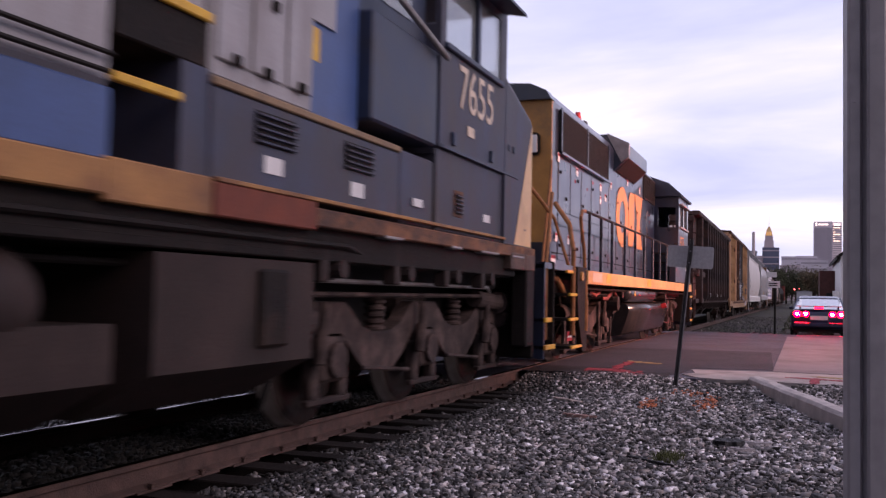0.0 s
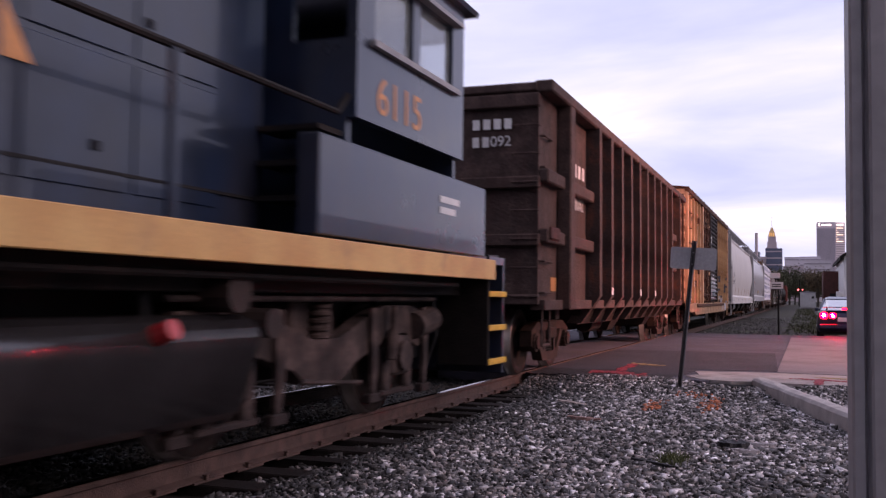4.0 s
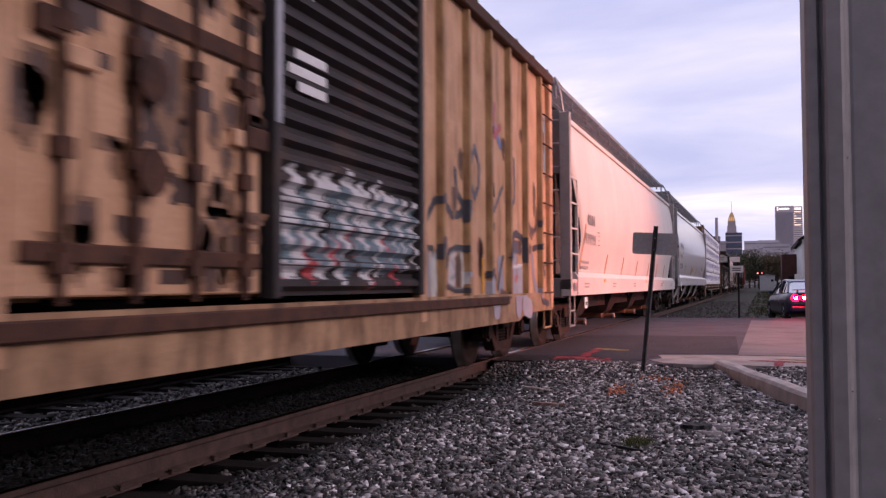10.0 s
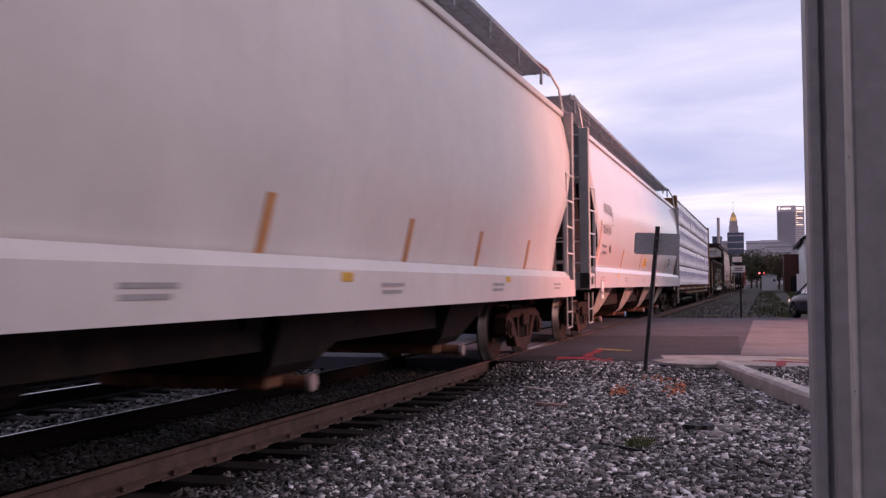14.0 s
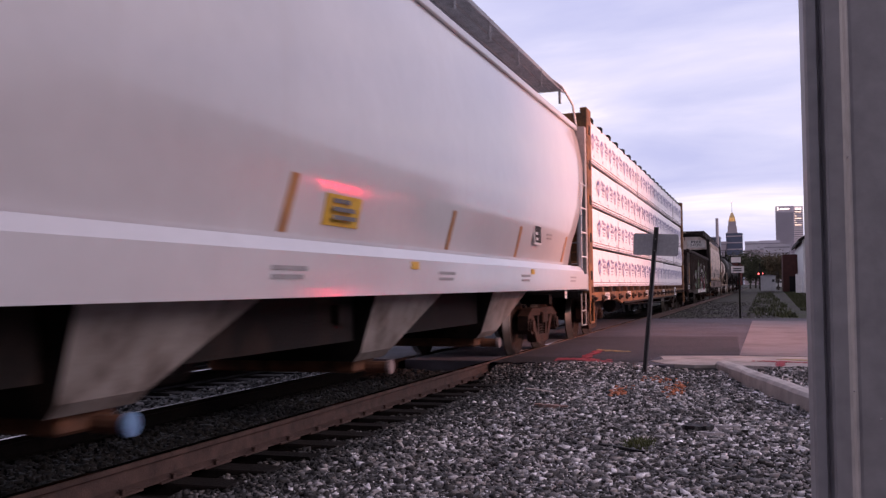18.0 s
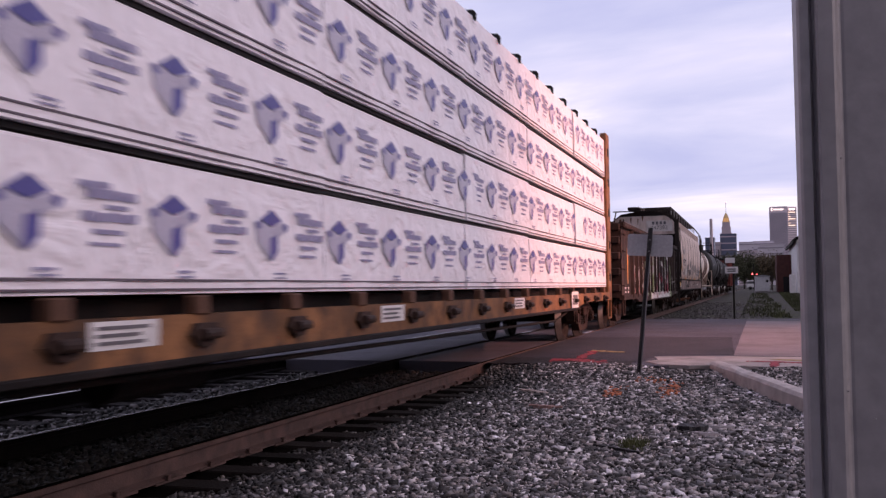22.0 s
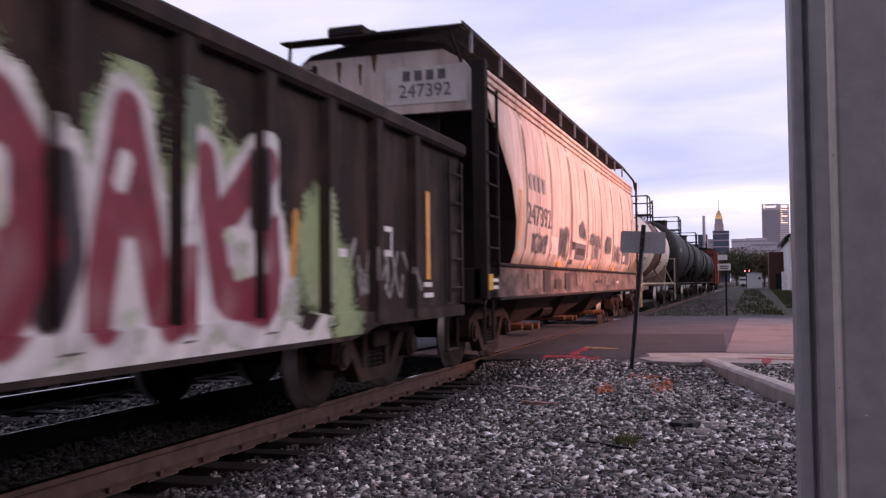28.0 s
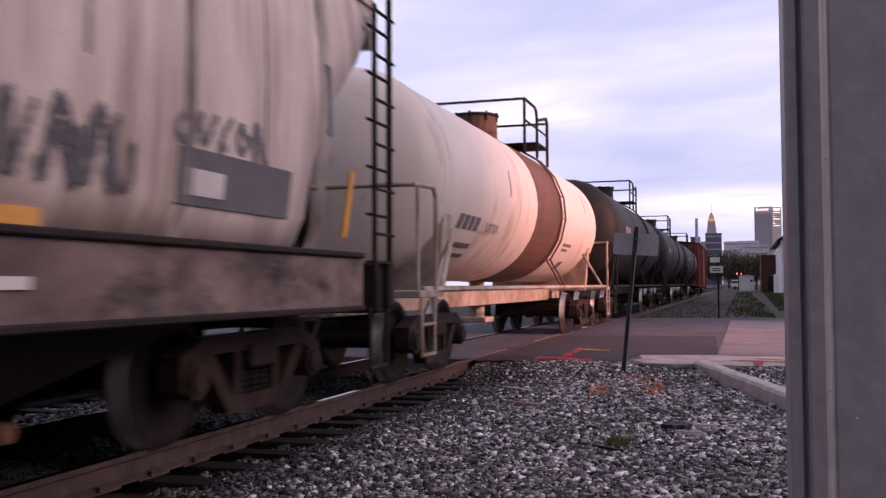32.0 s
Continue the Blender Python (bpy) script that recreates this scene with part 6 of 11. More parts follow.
def both_white_hoppers():
    M["hopper_white"] = mat("dusty_white_enamel", (0.60, 0.555, 0.545), (0.51, 0.47, 0.465), 0.8, 0.5, bump=0.03, fine=8, grime=(0.50, 0.455, 0.445), grime_at=0.66, grime_scale=1.4, stretch=(1, 1.8, 0.15), coat=0.0, fine_amt=0.06)
    M["hopper_gloss"] = mat("clean_pale_enamel", (0.60, 0.57, 0.595), (0.52, 0.49, 0.515), 0.7, 0.34, bump=0.02, fine=7, grime=(0.5, 0.46, 0.46), grime_at=0.7, grime_scale=1.1, stretch=(1, 1.6, 0.2), coat=0.65, fine_amt=0.05)
    M["hopper_gloss"].node_tree.nodes["Principled BSDF"].inputs["Coat Roughness"].default_value = 0.10
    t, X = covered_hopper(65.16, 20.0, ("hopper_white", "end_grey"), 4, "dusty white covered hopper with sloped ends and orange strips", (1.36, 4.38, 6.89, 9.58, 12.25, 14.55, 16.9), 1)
    bars(t, 1.70, 2.41, [[0.10, 0.08, 0.08, 0.12]], 0.20, 0.07, X(2.4) + 0.004, "print_grey")
    bars(t, 1.58, 2.05, [[0.08] * 6], 0.20, 0.06, X(2.0) + 0.006, "print_grey")
    bars(t, 1.52, 1.54, [[0.2, 0.3, 0.26], [0.3, 0.4]], 0.05, 0.05, X(1.5) + 0.006, "print_grey")

    def panel(t, y, z, n, X):
        for q in (z, z - 0.25):
            bm = B(); box(bm, X(z) + 0.0, X(z) + 0.004, y, y + 0.28, q - 0.009, q + 0.009)
            part("rule_line", bm, "print_dark", t)
        for k in range(n):
            bm = B(); box(bm, X(z) + 0.0, X(z) + 0.004, y + 0.1, y + 0.22, z - 0.08 - 0.09 * k, z - 0.05 - 0.09 * k)
            part("data_line", bm, "print_grey", t)
    panel(t, 2.84, 2.12, 2, X)
    t, X = covered_hopper(86.6, 19.75, ("hopper_gloss", "steel_dark"), 4, "clean pale grey covered hopper with glossy sides", (1.24, 4.76, 8.22, 11.83, 14.74, 17.84), 2)
    bars(t, 1.76, 2.76, [[0.10] * 5], 0.21, 0.06, X(2.5) + 0.004, "print_grey")
    bars(t, 1.74, 2.34, [[0.09] * 5], 0.20, 0.05, X(2.3) + 0.004, "print_grey")
    bars(t, 1.75, 1.92, [[0.15, 0.1, 0.22], [0.16, 0.1, 0.14]], 0.06, 0.08, X(1.88) + 0.006, "print_dark")
    panel(t, 2.75, 2.62, 2, X)
    bm = B(); cyl(bm, (X(1.87), 2.80, 1.87), (X(1.87) + 0.008, 2.80, 1.87), 0.105, 20)
    part("round_stencil", bm, "print_dark", t)
    bm = B(); shell(bm, [[(X(z) - 0.004, 8.9, z), (X(z) + 0.004, 8.9, z), (X(z) + 0.004, 9.55, z), (X(z) - 0.004, 9.55, z)] for z in (1.58, 1.7, 1.82)])
    part("caution_sticker", bm, "yellow", t)
    bars(t, 9.0, 1.79, [[0.18, 0.12], [0.4], [0.42]], 0.035, 0.03, X(1.79) + 0.006, "print_dark")
    hl = part("hazard_label", box(B(), X(1.9) - 0.004, X(1.9) + 0.006, 15.62, 16.06, 1.70, 2.0), "white", t, "black and white label panel")
    part("label_field", box(B(), X(1.9) + 0.007, X(1.9) + 0.01, 15.65, 16.03, 1.73, 1.97), "black", hl)
    for z in (1.86, 1.78):
        part("label_bar", box(B(), X(1.9) + 0.011, X(1.9) + 0.013, 15.7, 15.82, z - 0.02, z + 0.02), "white", hl)
    bars(t, 16.5, 1.90, [[0.34], [0.3]], 0.03, 0.03, X(1.85) + 0.004, "print_grey")
    bars(t, 15.75, 1.17, [[0.42], [0.4]], 0.03, 0.03, 1.53, "print_grey")
    tag = part("hanging_tag", box(B(), 1.49, 1.50, 17.78, 17.95, 0.88, 1.16, 0.004), "white", t, "white tag plate hanging below the sill")
    for z in (0.95, 1.02, 1.09):
        part("tag_line", box(B(), 1.501, 1.503, 17.81, 17.92, z - 0.012, z + 0.012), "print_grey", tag)


# ---------------------------------------------------------------- centre-beam lumber car
def lumber_car(u0=107.4, L=23.5):
    M["beam_ochre"] = mat("ochre_car_paint", (0.31, 0.142, 0.064), (0.16, 0.078, 0.038), 2.5, 0.65, bump=0.2, grime=(0.075, 0.042, 0.029), grime_at=0.54, grime_scale=3)
    M["winch_brown"] = mat("greasy_brown_winch", (0.055, 0.032, 0.026), (0.024, 0.016, 0.014), 8, 0.7, bump=0.3)
    M["wrap"] = wrap_mat()
    M["wrap_blue"] = mat("blue_print", (0.10, 0.09, 0.33), (0.075, 0.07, 0.26), 6, 0.4, bump=0.05)
    M["wrap_grey"] = mat("violet_grey_print", (0.36, 0.335, 0.50), (0.29, 0.27, 0.43), 6, 0.45, bump=0.05)
    t = vehicle("lumber_car", "ochre centre-beam flatcar with end bulkheads and stake pockets", "freight car", u0)
    W = 1.36
    bm = B(); box(bm, -W + 0.2, W - 0.2, 0.0, L, 0.86, 1.06, 0.01)
    part("deck", bm, "steel_dark", t)
    for s in (1, -1):
        a, b = sorted((s * (W - 0.06), s * (W + 0.02)))
        bm = B()
        prism(bm, [(0, 0.78), (3.6, 0.78), (4.6, 0.66), (L - 4.6, 0.66), (L - 3.6, 0.78), (L, 0.78), (L, 0.955), (0, 0.955)], "x", a, b)
        part("side_sill", bm, "beam_ochre", t)
        a, b = sorted((s * (W - 0.1), s * (W + 0.06)))
        bm = B(); box(bm, a, b, 4.6, L - 4.6, 0.655, 0.70, 0.008)
        part("sill_flange", bm, "steel_dark", t)
    bm = B()
    prism(bm, [(-0.10, 0.95), (0.10, 0.95), (0.15, 0.88), (0.06, 0.81), (-0.06, 0.81), (-0.15, 0.88)], "x", W + 0.018, W + 0.06)
    cyl(bm, (W + 0.085, -0.09, 0.885), (W + 0.085, 0.09, 0.885), 0.035, 10)
    winch = finish("strap_winch", bm, "winch_brown")
    M["pocket_rust"] = mat("rusty_brown_pocket", (0.15, 0.075, 0.048), (0.075, 0.04, 0.03), 6, 0.8, bump=0.3)
    pocket = finish("stake_pocket", box(B(), W - 0.05, W + 0.04, -0.09, 0.07, 0.95, 1.068, 0.01), "pocket_rust")
    for k in range(20):
        if 0.34 + 1.22 * k < L - 0.5:
            part("strap_winch", winch, None, t, at=pose(0, 0.34 + 1.22 * k, -0.05))
            part("stake_pocket", pocket, None, t, at=pose(0, 0.34 + 1.22 * k, 0))
    bm = B()
    box(bm, -0.12, 0.12, 0.4, L - 0.4, 1.03, 4.6, 0.02)
    part("centre_beam", bm, "beam_ochre", t)
    for y0, y1 in ((0.0, 0.46), (L - 0.46, L)):
        bk = part("bulkhead", box(B(), -W + 0.06, W - 0.06, y0 + 0.12, y1 - 0.12, 1.03, 4.56, 0.01), "beam_ochre", t)
        for s in (1, -1):
            a, b = sorted((s * (W - 0.12), s * (W + 0.02)))
            part("bulkhead_post", box(B(), a, b, y0, y1, 0.8, 4.64, 0.015), "beam_ochre", bk)
            if s > 0:
                # dark plates stand for the shaded holes in the post face
                for z in (1.3, 2.05, 2.8, 3.5, 4.2):
                    part("post_hole_shade", box(B(), W + 0.018, W + 0.03, (y0 + y1) / 2 - 0.09, (y0 + y1) / 2 + 0.09, z - 0.09, z + 0.09), "steel_dark", bk)
        for z in (1.5, 2.2, 2.9, 3.6, 4.3):
            bm = B(); box(bm, -W + 0.1, W - 0.1, y0, y1, z - 0.08, z + 0.08, 0.01)
            part("bulkhead_rib", bm, "beam_ochre", bk)
    bm = B()
    for k in range(7):
        z = 1.3 + 0.45 * k
        tube(bm, [(0.85, -0.07, z), (1.3, -0.07, z)], 0.015)
    part("end_ladder", bm, "beam_ochre", t)
    # packs of wrapped lumber, four tiers
    tiers = [(1.075, 1.865), (1.90, 2.70), (2.735, 3.575), (3.61, 4.50)]
    rng = random.Random(15)
    M["wrap_line"] = mat("dark_edge_line", (0.16, 0.13, 0.16), (0.11, 0.09, 0.11), 6, 0.6)
    M["wrap_pale"] = mat("pale_violet_print", (0.52, 0.49, 0.60), (0.46, 0.43, 0.54), 6, 0.45)
    # plain device: a dark diamond over two faces of a block, and bars of print
    bm = B()
    prism(bm, [(-0.15, 0.075), (0.0, 0.155), (0.15, 0.08), (0.0, 0.03)], "x", 0, 0.004)
    prism(bm, [(-0.02, -0.05), (0.04, -0.035), (0.085, -0.01), (0.085, -0.14), (0.01, -0.21), (-0.03, -0.2)], "x", 0, 0.004)
    prism(bm, [(-0.22, 0.05), (-0.17, 0.07), (-0.15, 0.02), (-0.2, 0.0)], "x", 0, 0.004)
    prism(bm, [(0.17, 0.07), (0.24, 0.05), (0.21, 0.0), (0.16, 0.02)], "x", 0, 0.004)
    DEV = [finish("printed_device", bm, "wrap_blue")]
    bm = B()
    prism(bm, [(-0.24, 0.05), (-0.15, 0.065), (0.0, 0.02), (0.15, 0.065), (0.24, 0.05), (0.2, -0.0), (0.0, -0.07), (-0.02, -0.21), (-0.2, -0.08), (-0.22, 0.0)], "x", 0, 0.003)
    DEV.append(finish("printed_shade", bm, "wrap_pale"))

    def word_bars(w0, w1, zz, hh):
        bm = B()
        y = w0
        while y < w1 - 0.01:
            w = rng.uniform(0.55, 1.5) * hh
            box(bm, 0, 0.003, y, min(y + w, w1), zz - hh * rng.uniform(0.7, 1.0), zz + hh * rng.uniform(0.6, 1.0))
            y += w + 0.25 * hh
        return finish("illegible_lettering", bm, "wrap_grey")
    DEV.append([word_bars(w0, w1, zz, hh) for zz, w0, w1, hh in ((0.145, 0.36, 0.60, 0.020), (0.10, 0.42, 0.82, 0.030), (0.035, 0.56, 0.76, 0.014), (-0.02, 0.38, 0.84, 0.030), (-0.10, 0.46, 0.72, 0.015), (-0.165, 0.44, 0.70, 0.011), (-0.3, 0.05, 0.2, 0.008), (-0.33, 0.05, 0.22, 0.006))])
    lens = [0.50, 4.35, 8.25, 12.1, 15.4, 19.2, 23.02]
    n = 0
    for (z0, z1) in tiers:
        cuts = list(lens)
        for a, b in zip(cuts, cuts[1:]):
            for s in (1, -1):
                x0, x1 = sorted((s * 0.14, s * (W - 0.03)))
                dx = rng.uniform(-0.015, 0.012)
                bm = B()
                sag = rng.uniform(0.0, 0.02)
                k = 10
                secs = []
                for q in range(k + 1):
                    yy = a + 0.015 + (b - a - 0.03) * q / k
                    wv = [rng.uniform(-0.008, 0.008) for _ in range(4)]
                    secs.append([(x0, yy, z0), (x1 + s * dx * (s > 0) + wv[0], yy, z0 + 0.004), (x1 + dx + wv[1], yy, (z0 + z1) / 2), (x1 + dx + wv[2] - 0.01, yy, z1 - 0.02 - sag), (x1 + dx - 0.03, yy, z1 - sag), (x0, yy, z1)] if s > 0 else
                                [(x1, yy, z0), (x0, yy, z0), (x0 + wv[0], yy, (z0 + z1) / 2), (x0, yy, z1 - 0.02), (x0 + 0.02, yy, z1), (x1, yy, z1)])
                shell(bm, secs)
                pk = part("lumber_pack", bm, "wrap", t, "lumber pack in printed white plastic wrap")
                if s < 0:
                    continue
                x = x1 + dx + 0.011
                zc = (z0 + z1) / 2 + 0.04
                m = 0
                while True:
                    yc = 0.35 + 0.5 * (n % 2 if n > 1 else 0) + 1.17 * m
                    m += 1
                    if yc >= b:
                        break
                    if yc < a:
                        continue
                    at = pose(x, yc, zc)
                    dv = part("printed_device", DEV[0], None, pk, at=at)
                    part("printed_shade", DEV[1], None, pk, at=at)
                    if yc + 0.85 < L - 0.5:
                        for q, me in enumerate(DEV[2]):
                            part("illegible_lettering", me, None, pk, at=at)
                # edges of the board layers show under the wrap
                for zz in (z0 + 0.03, z0 + 0.085):
                    part("layer_line", box(B(), x1 + dx - 0.01, x1 + dx + 0.011, a + 0.02, b - 0.02, zz - 0.006, zz + 0.006), "wrap_line", pk)
        n += 1
    for k in range(20):
        y = 0.85 + 1.17 * k
        if y < L - 0.5:
            bm = B(); prism(bm, [(W + 0.0, 4.42), (W + 0.004, 4.52), (W - 0.03, 4.56), (0.2, 4.66), (0.2, 4.63), (W - 0.05, 4.51), (W - 0.02, 4.42)], "y", y - 0.02, y + 0.02)
            part("tie_down_strap", bm, "black", t)
    # black sheets set into the tier gaps for the shade there
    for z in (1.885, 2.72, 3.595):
        part("tier_gap_shade", box(B(), 0.3, W - 0.06, 0.52, L - 0.52, z - 0.018, z + 0.014), "black", t)
    npn = part("notice_panel", box(B(), W + 0.052, W + 0.058, 18.3, 18.95, 0.70, 1.0), "white", t)
    part("panel_print", box(B(), W + 0.059, W + 0.062, 18.4, 18.85, 0.76, 0.94), "print_dark", npn)
    for y in (1.9, 5.42, 9.3, 14.2):
        bm = B(); box(bm, W + 0.021, W + 0.026, y, y + 0.58, 0.79, 0.94)
        part("number_panel", bm, "white", t)
        bars(t, y + 0.05, 0.915, [[0.44], [0.36], [0.4]], 0.02, 0.02, W + 0.027, "print_dark")
    bm = B()
    box(bm, -0.3, 0.3, 0.2, L - 0.2, 0.5, 0.86)
    part("centre_sill", bm, "steel_dark", t)
    part("air_reservoir", cyl(B(), (0.8, 6.2, 0.58), (0.8, 7.2, 0.58), 0.17, 12), "steel_dark", t)
    bm = B()
    tube(bm, [(W - 0.1, 5.0, 0.62), (W - 0.1, 17.5, 0.50), (W - 0.1, 18.6, 0.62)], 0.02)
    part("brake_pipe", bm, "steel_dark", t)
    for y in (2.1, L - 2.1):
        freight_truck(t, y)
    coupler(t, -0.02, -1); coupler(t, L + 0.02, 1)
    for y in (0.1, L - 0.52):
        bm = tube(B(), [(W, y, 0.8), (W, y, 0.36), (W, y + 0.42, 0.36), (W, y + 0.42, 0.8)], 0.025)
        part("step", bm, "beam_ochre", t)


def wrap_mat():
    m = mat("printed_plastic_wrap", (0.93, 0.88, 0.93), (0.89, 0.84, 0.89), 1.6, 0.36, bump=0.0, fine=14, grime=(0.76, 0.71, 0.76), grime_at=0.70, grime_scale=2.6, stretch=(1, 1.8, 0.3), fine_amt=0.1)
    n, l = m.node_tree.nodes, m.node_tree.links
    b = n["Principled BSDF"]
    tc = n.new("ShaderNodeTexCoord")
    w = n.new("ShaderNodeTexNoise"); w.inputs["Scale"].default_value = 3.2; w.inputs["Detail"].default_value = 3; w.inputs["Distortion"].default_value = 1.6
    l.new(tc.outputs["Object"], w.inputs["Vector"])
    bp = n.new("ShaderNodeBump"); bp.inputs["Strength"].default_value = 0.75; bp.inputs["Distance"].default_value = 0.06
    l.new(w.outputs["Fac"], bp.inputs["Height"]); l.new(bp.outputs[0], b.inputs["Normal"])
    return m


# ---------------------------------------------------------------- gondola
def gondola(u0=132.5, L=16.45):
    M["gond_black"] = mat("weathered_black_gondola", (0.036, 0.024, 0.022), (0.016, 0.011, 0.0105), 3.0, 0.8, bump=0.45, grime=(0.085, 0.053, 0.046), grime_at=0.62, grime_scale=2.4, stretch=(1, 1.2, 0.35))
    t = vehicle("gondola", "weathered black gondola covered in maroon and white graffiti", "freight car", u0)
    W, Z0, ZT = 1.40, 0.80, 2.59
    for s in (1, -1):
        a, b = sorted((s * W, s * (W - 0.03)))
        bm = B(); box(bm, a, b, 0, L, Z0, ZT)
        part("side_wall", bm, "gond_black", t)
        a, b = sorted((s * (W - 0.06), s * (W + 0.10)))
        bm = B(); box(bm, a, b, -0.03, L + 0.03, ZT - 0.02, ZT + 0.13, 0.03)
        part("top_chord", bm, "gond_black", t)
        a, b = sorted((s * (W - 0.06), s * (W + 0.06)))
        bm = B(); prism(bm, [(0, 0.74), (2.6, 0.74), (3.2, 0.64), (L - 3.2, 0.64), (L - 2.6, 0.74), (L, 0.74), (L, 0.86), (0, 0.86)], "x", a, b)
        part("side_sill", bm, "gond_black", t)
    ribs = [1.86 + 0.998 * k for k in range(14)]
    bm = B()
    shell(bm, [[(W - 0.005, -0.11, z), (W + 0.085, -0.07, z), (W + 0.085, 0.07, z), (W - 0.005, 0.11, z)] for z in (0.78, ZT)])
    rib = finish("rib", bm, "gond_black")
    for y in ribs:
        part("rib", rib, None, t, at=pose(0, y, 0))
    bm = B(); box(bm, -W, W, 0.1, L - 0.1, 0.86, 0.94)
    part("floor", bm, "gond_black", t)
    for y, s in ((0.0, -1), (L, 1)):
        bm = B()
        c, d = sorted((y, y - s * 0.04))
        box(bm, -W, W, c, d, Z0, ZT + 0.1)
        part("end_wall", bm, "gond_black", t)
        for z in (1.05, 1.45, 1.85, 2.25, 2.58):
            c, d = sorted((y, y + s * 0.12))
            part("end_rib", box(B(), -W + 0.02, W - 0.02, c, d, z - 0.10, z + 0.10, 0.03), "gond_black", t)
        bm = B()
        if s < 0:
            for z in (1.1, 1.52, 1.98, 2.4):
                part("grab_iron", grab(B(), W, 0.1, 0.52, z, 0.013, 0.05), "gond_black", t)
            continue
        side_ladder(bm, W, L - 0.5, L - 0.05, 0.9, 2.5, 5, 0.015, 0.05)
        part("ladder", bm, "gond_black", t)
    for y in (1.13, 15.33):
        bm = B(); box(bm, W + 0.004, W + 0.008, y - 0.05, y + 0.07, 1.15, 2.07)
        part("reflector", bm, "orange_tape", t)
    for y in (5.12, 6.1):
        bm = B(); box(bm, W + 0.004, W + 0.008, y, y + 0.4, 1.95, 2.2)
        part("stencil_panel", bm, "white", t)
    npn = part("notice_panel", box(B(), W + 0.004, W + 0.008, 13.88, 14.3, 1.36, 1.64), "white", t)
    part("panel_print", box(B(), W + 0.009, W + 0.011, 13.93, 14.25, 1.42, 1.59), "gond_black", npn)
    bars(t, 0.5, 1.06, [[0.3, -0.25, 0.2], [0.3, -0.25, 0.2]], 0.05, 0.05, W + 0.004, "white")
    bars(t, 8.35, 2.40, [[0.22], [0.2]], 0.035, 0.03, W + 0.005, "print_grey")
    bars(t, 12.95, 1.4, [[0.3]], 0.07, 0.04, W + 0.005, "white")
    bars(t, 15.2, 1.12, [[0.25], [0.3]], 0.05, 0.06, W + 0.004, "white")

    # graffiti: four tall rounded maroon shapes with pale outlines on a green cloud, lesser tags before them
    fat = [(0.20, [(8.1, 1.86), (8.13, 1.5), (8.2, 1.1), (8.22, 0.8)]), (0.15, [(8.16, 1.42), (8.5, 1.5), (8.75, 1.46)]), (0.13, [(8.78, 1.95), (8.8, 1.6), (8.76, 1.4)]), (0.17, [(8.1, 1.22), (7.72, 1.1), (7.45, 0.98)]),
           (0.20, [(9.4, 1.88), (9.2, 1.62), (9.2, 1.2), (9.4, 0.96), (9.62, 1.2), (9.62, 1.62), (9.4, 1.88)]),
           (0.13, [(10.36, 2.04), (10.24, 1.55), (10.13, 1.1), (10.1, 0.92)]), (0.13, [(10.36, 2.04), (10.5, 1.55), (10.62, 1.1), (10.68, 0.90)]), (0.10, [(10.22, 1.46), (10.52, 1.46)]), (0.15, [(10.85, 1.2), (10.85, 0.95)]),
           (0.12, [(11.12, 1.88), (11.2, 1.5), (11.32, 1.05)]), (0.13, [(11.3, 1.5), (11.55, 1.7), (11.78, 1.92)]), (0.17, [(11.4, 1.05), (11.7, 0.98), (11.95, 1.2), (11.9, 1.42)])]
    hole = [(0.10, [(9.4, 1.66), (9.4, 1.46)]), (0.06, [(10.34, 1.78), (10.30, 1.66)]), (0.07, [(10.36, 1.2), (10.38, 0.95)]), (0.05, [(11.38, 1.42), (11.6, 1.46)]), (0.05, [(11.5, 1.18), (11.72, 1.22)])]
    inky = [(0.12, [(8.82, 2.0), (8.84, 1.62)]), (0.17, [(7.2, 0.95), (7.5, 1.22), (7.7, 1.28)]), (0.07, [(9.78, 1.7), (9.86, 1.25), (9.72, 0.95)]), (0.08, [(11.74, 1.96), (11.74, 1.55)]), (0.07, [(10.98, 1.7), (10.96, 1.5)])]
    orange = [(0.07, [(7.18, 1.56), (7.1, 1.12)]), (0.055, [(9.38, 1.58), (9.26, 1.14)]), (0.05, [(12.34, 1.62), (12.28, 1.2)])]

    def flat(lines):
        return [(w, a, b) for w, c in lines for a, b in zip(c, c[1:])]
    FAT, HOLE, INK, OR = flat(fat), flat(hole), flat(inky), flat(orange)

    def edge(group, y, z):
        return min((seg_dist(y, z, a, b) - w for w, a, b in group if abs(y - (a[0] + b[0]) / 2) < 1.0), default=9.0)
    rng = random.Random(5)
    blobs = [(rng.uniform(6.3, 13.2), rng.uniform(0.75, 2.15 if rng.random() < 0.45 else 1.5), rng.uniform(0.14, 0.36), rng.random()) for _ in range(80)]
    tagp = scribble(rng, 2.2, 6.0, 1.0, 1.8, 8, 0.04, (0.36, 0.34, 0.35))
    tagg = scribble(rng, 4.2, 6.6, 0.75, 2.0, 6, 0.09, (0.13, 0.20, 0.14))
    tagr = scribble(rng, 2.0, 4.0, 0.9, 1.5, 4, 0.08, (0.20, 0.09, 0.08))
    tagw = scribble(rng, 12.7, 15.3, 0.95, 1.5, 7, 0.022, (0.24, 0.225, 0.225))
    tagk = scribble(rng, 6.6, 7.75, 1.45, 2.1, 7, 0.05, (0.30, 0.29, 0.31))
    spray = random.Random(64)

    def mix(p, q, k):
        k = max(0.0, min(1.0, k))
        return tuple(a + (b - a) * k for a, b in zip(p, q))

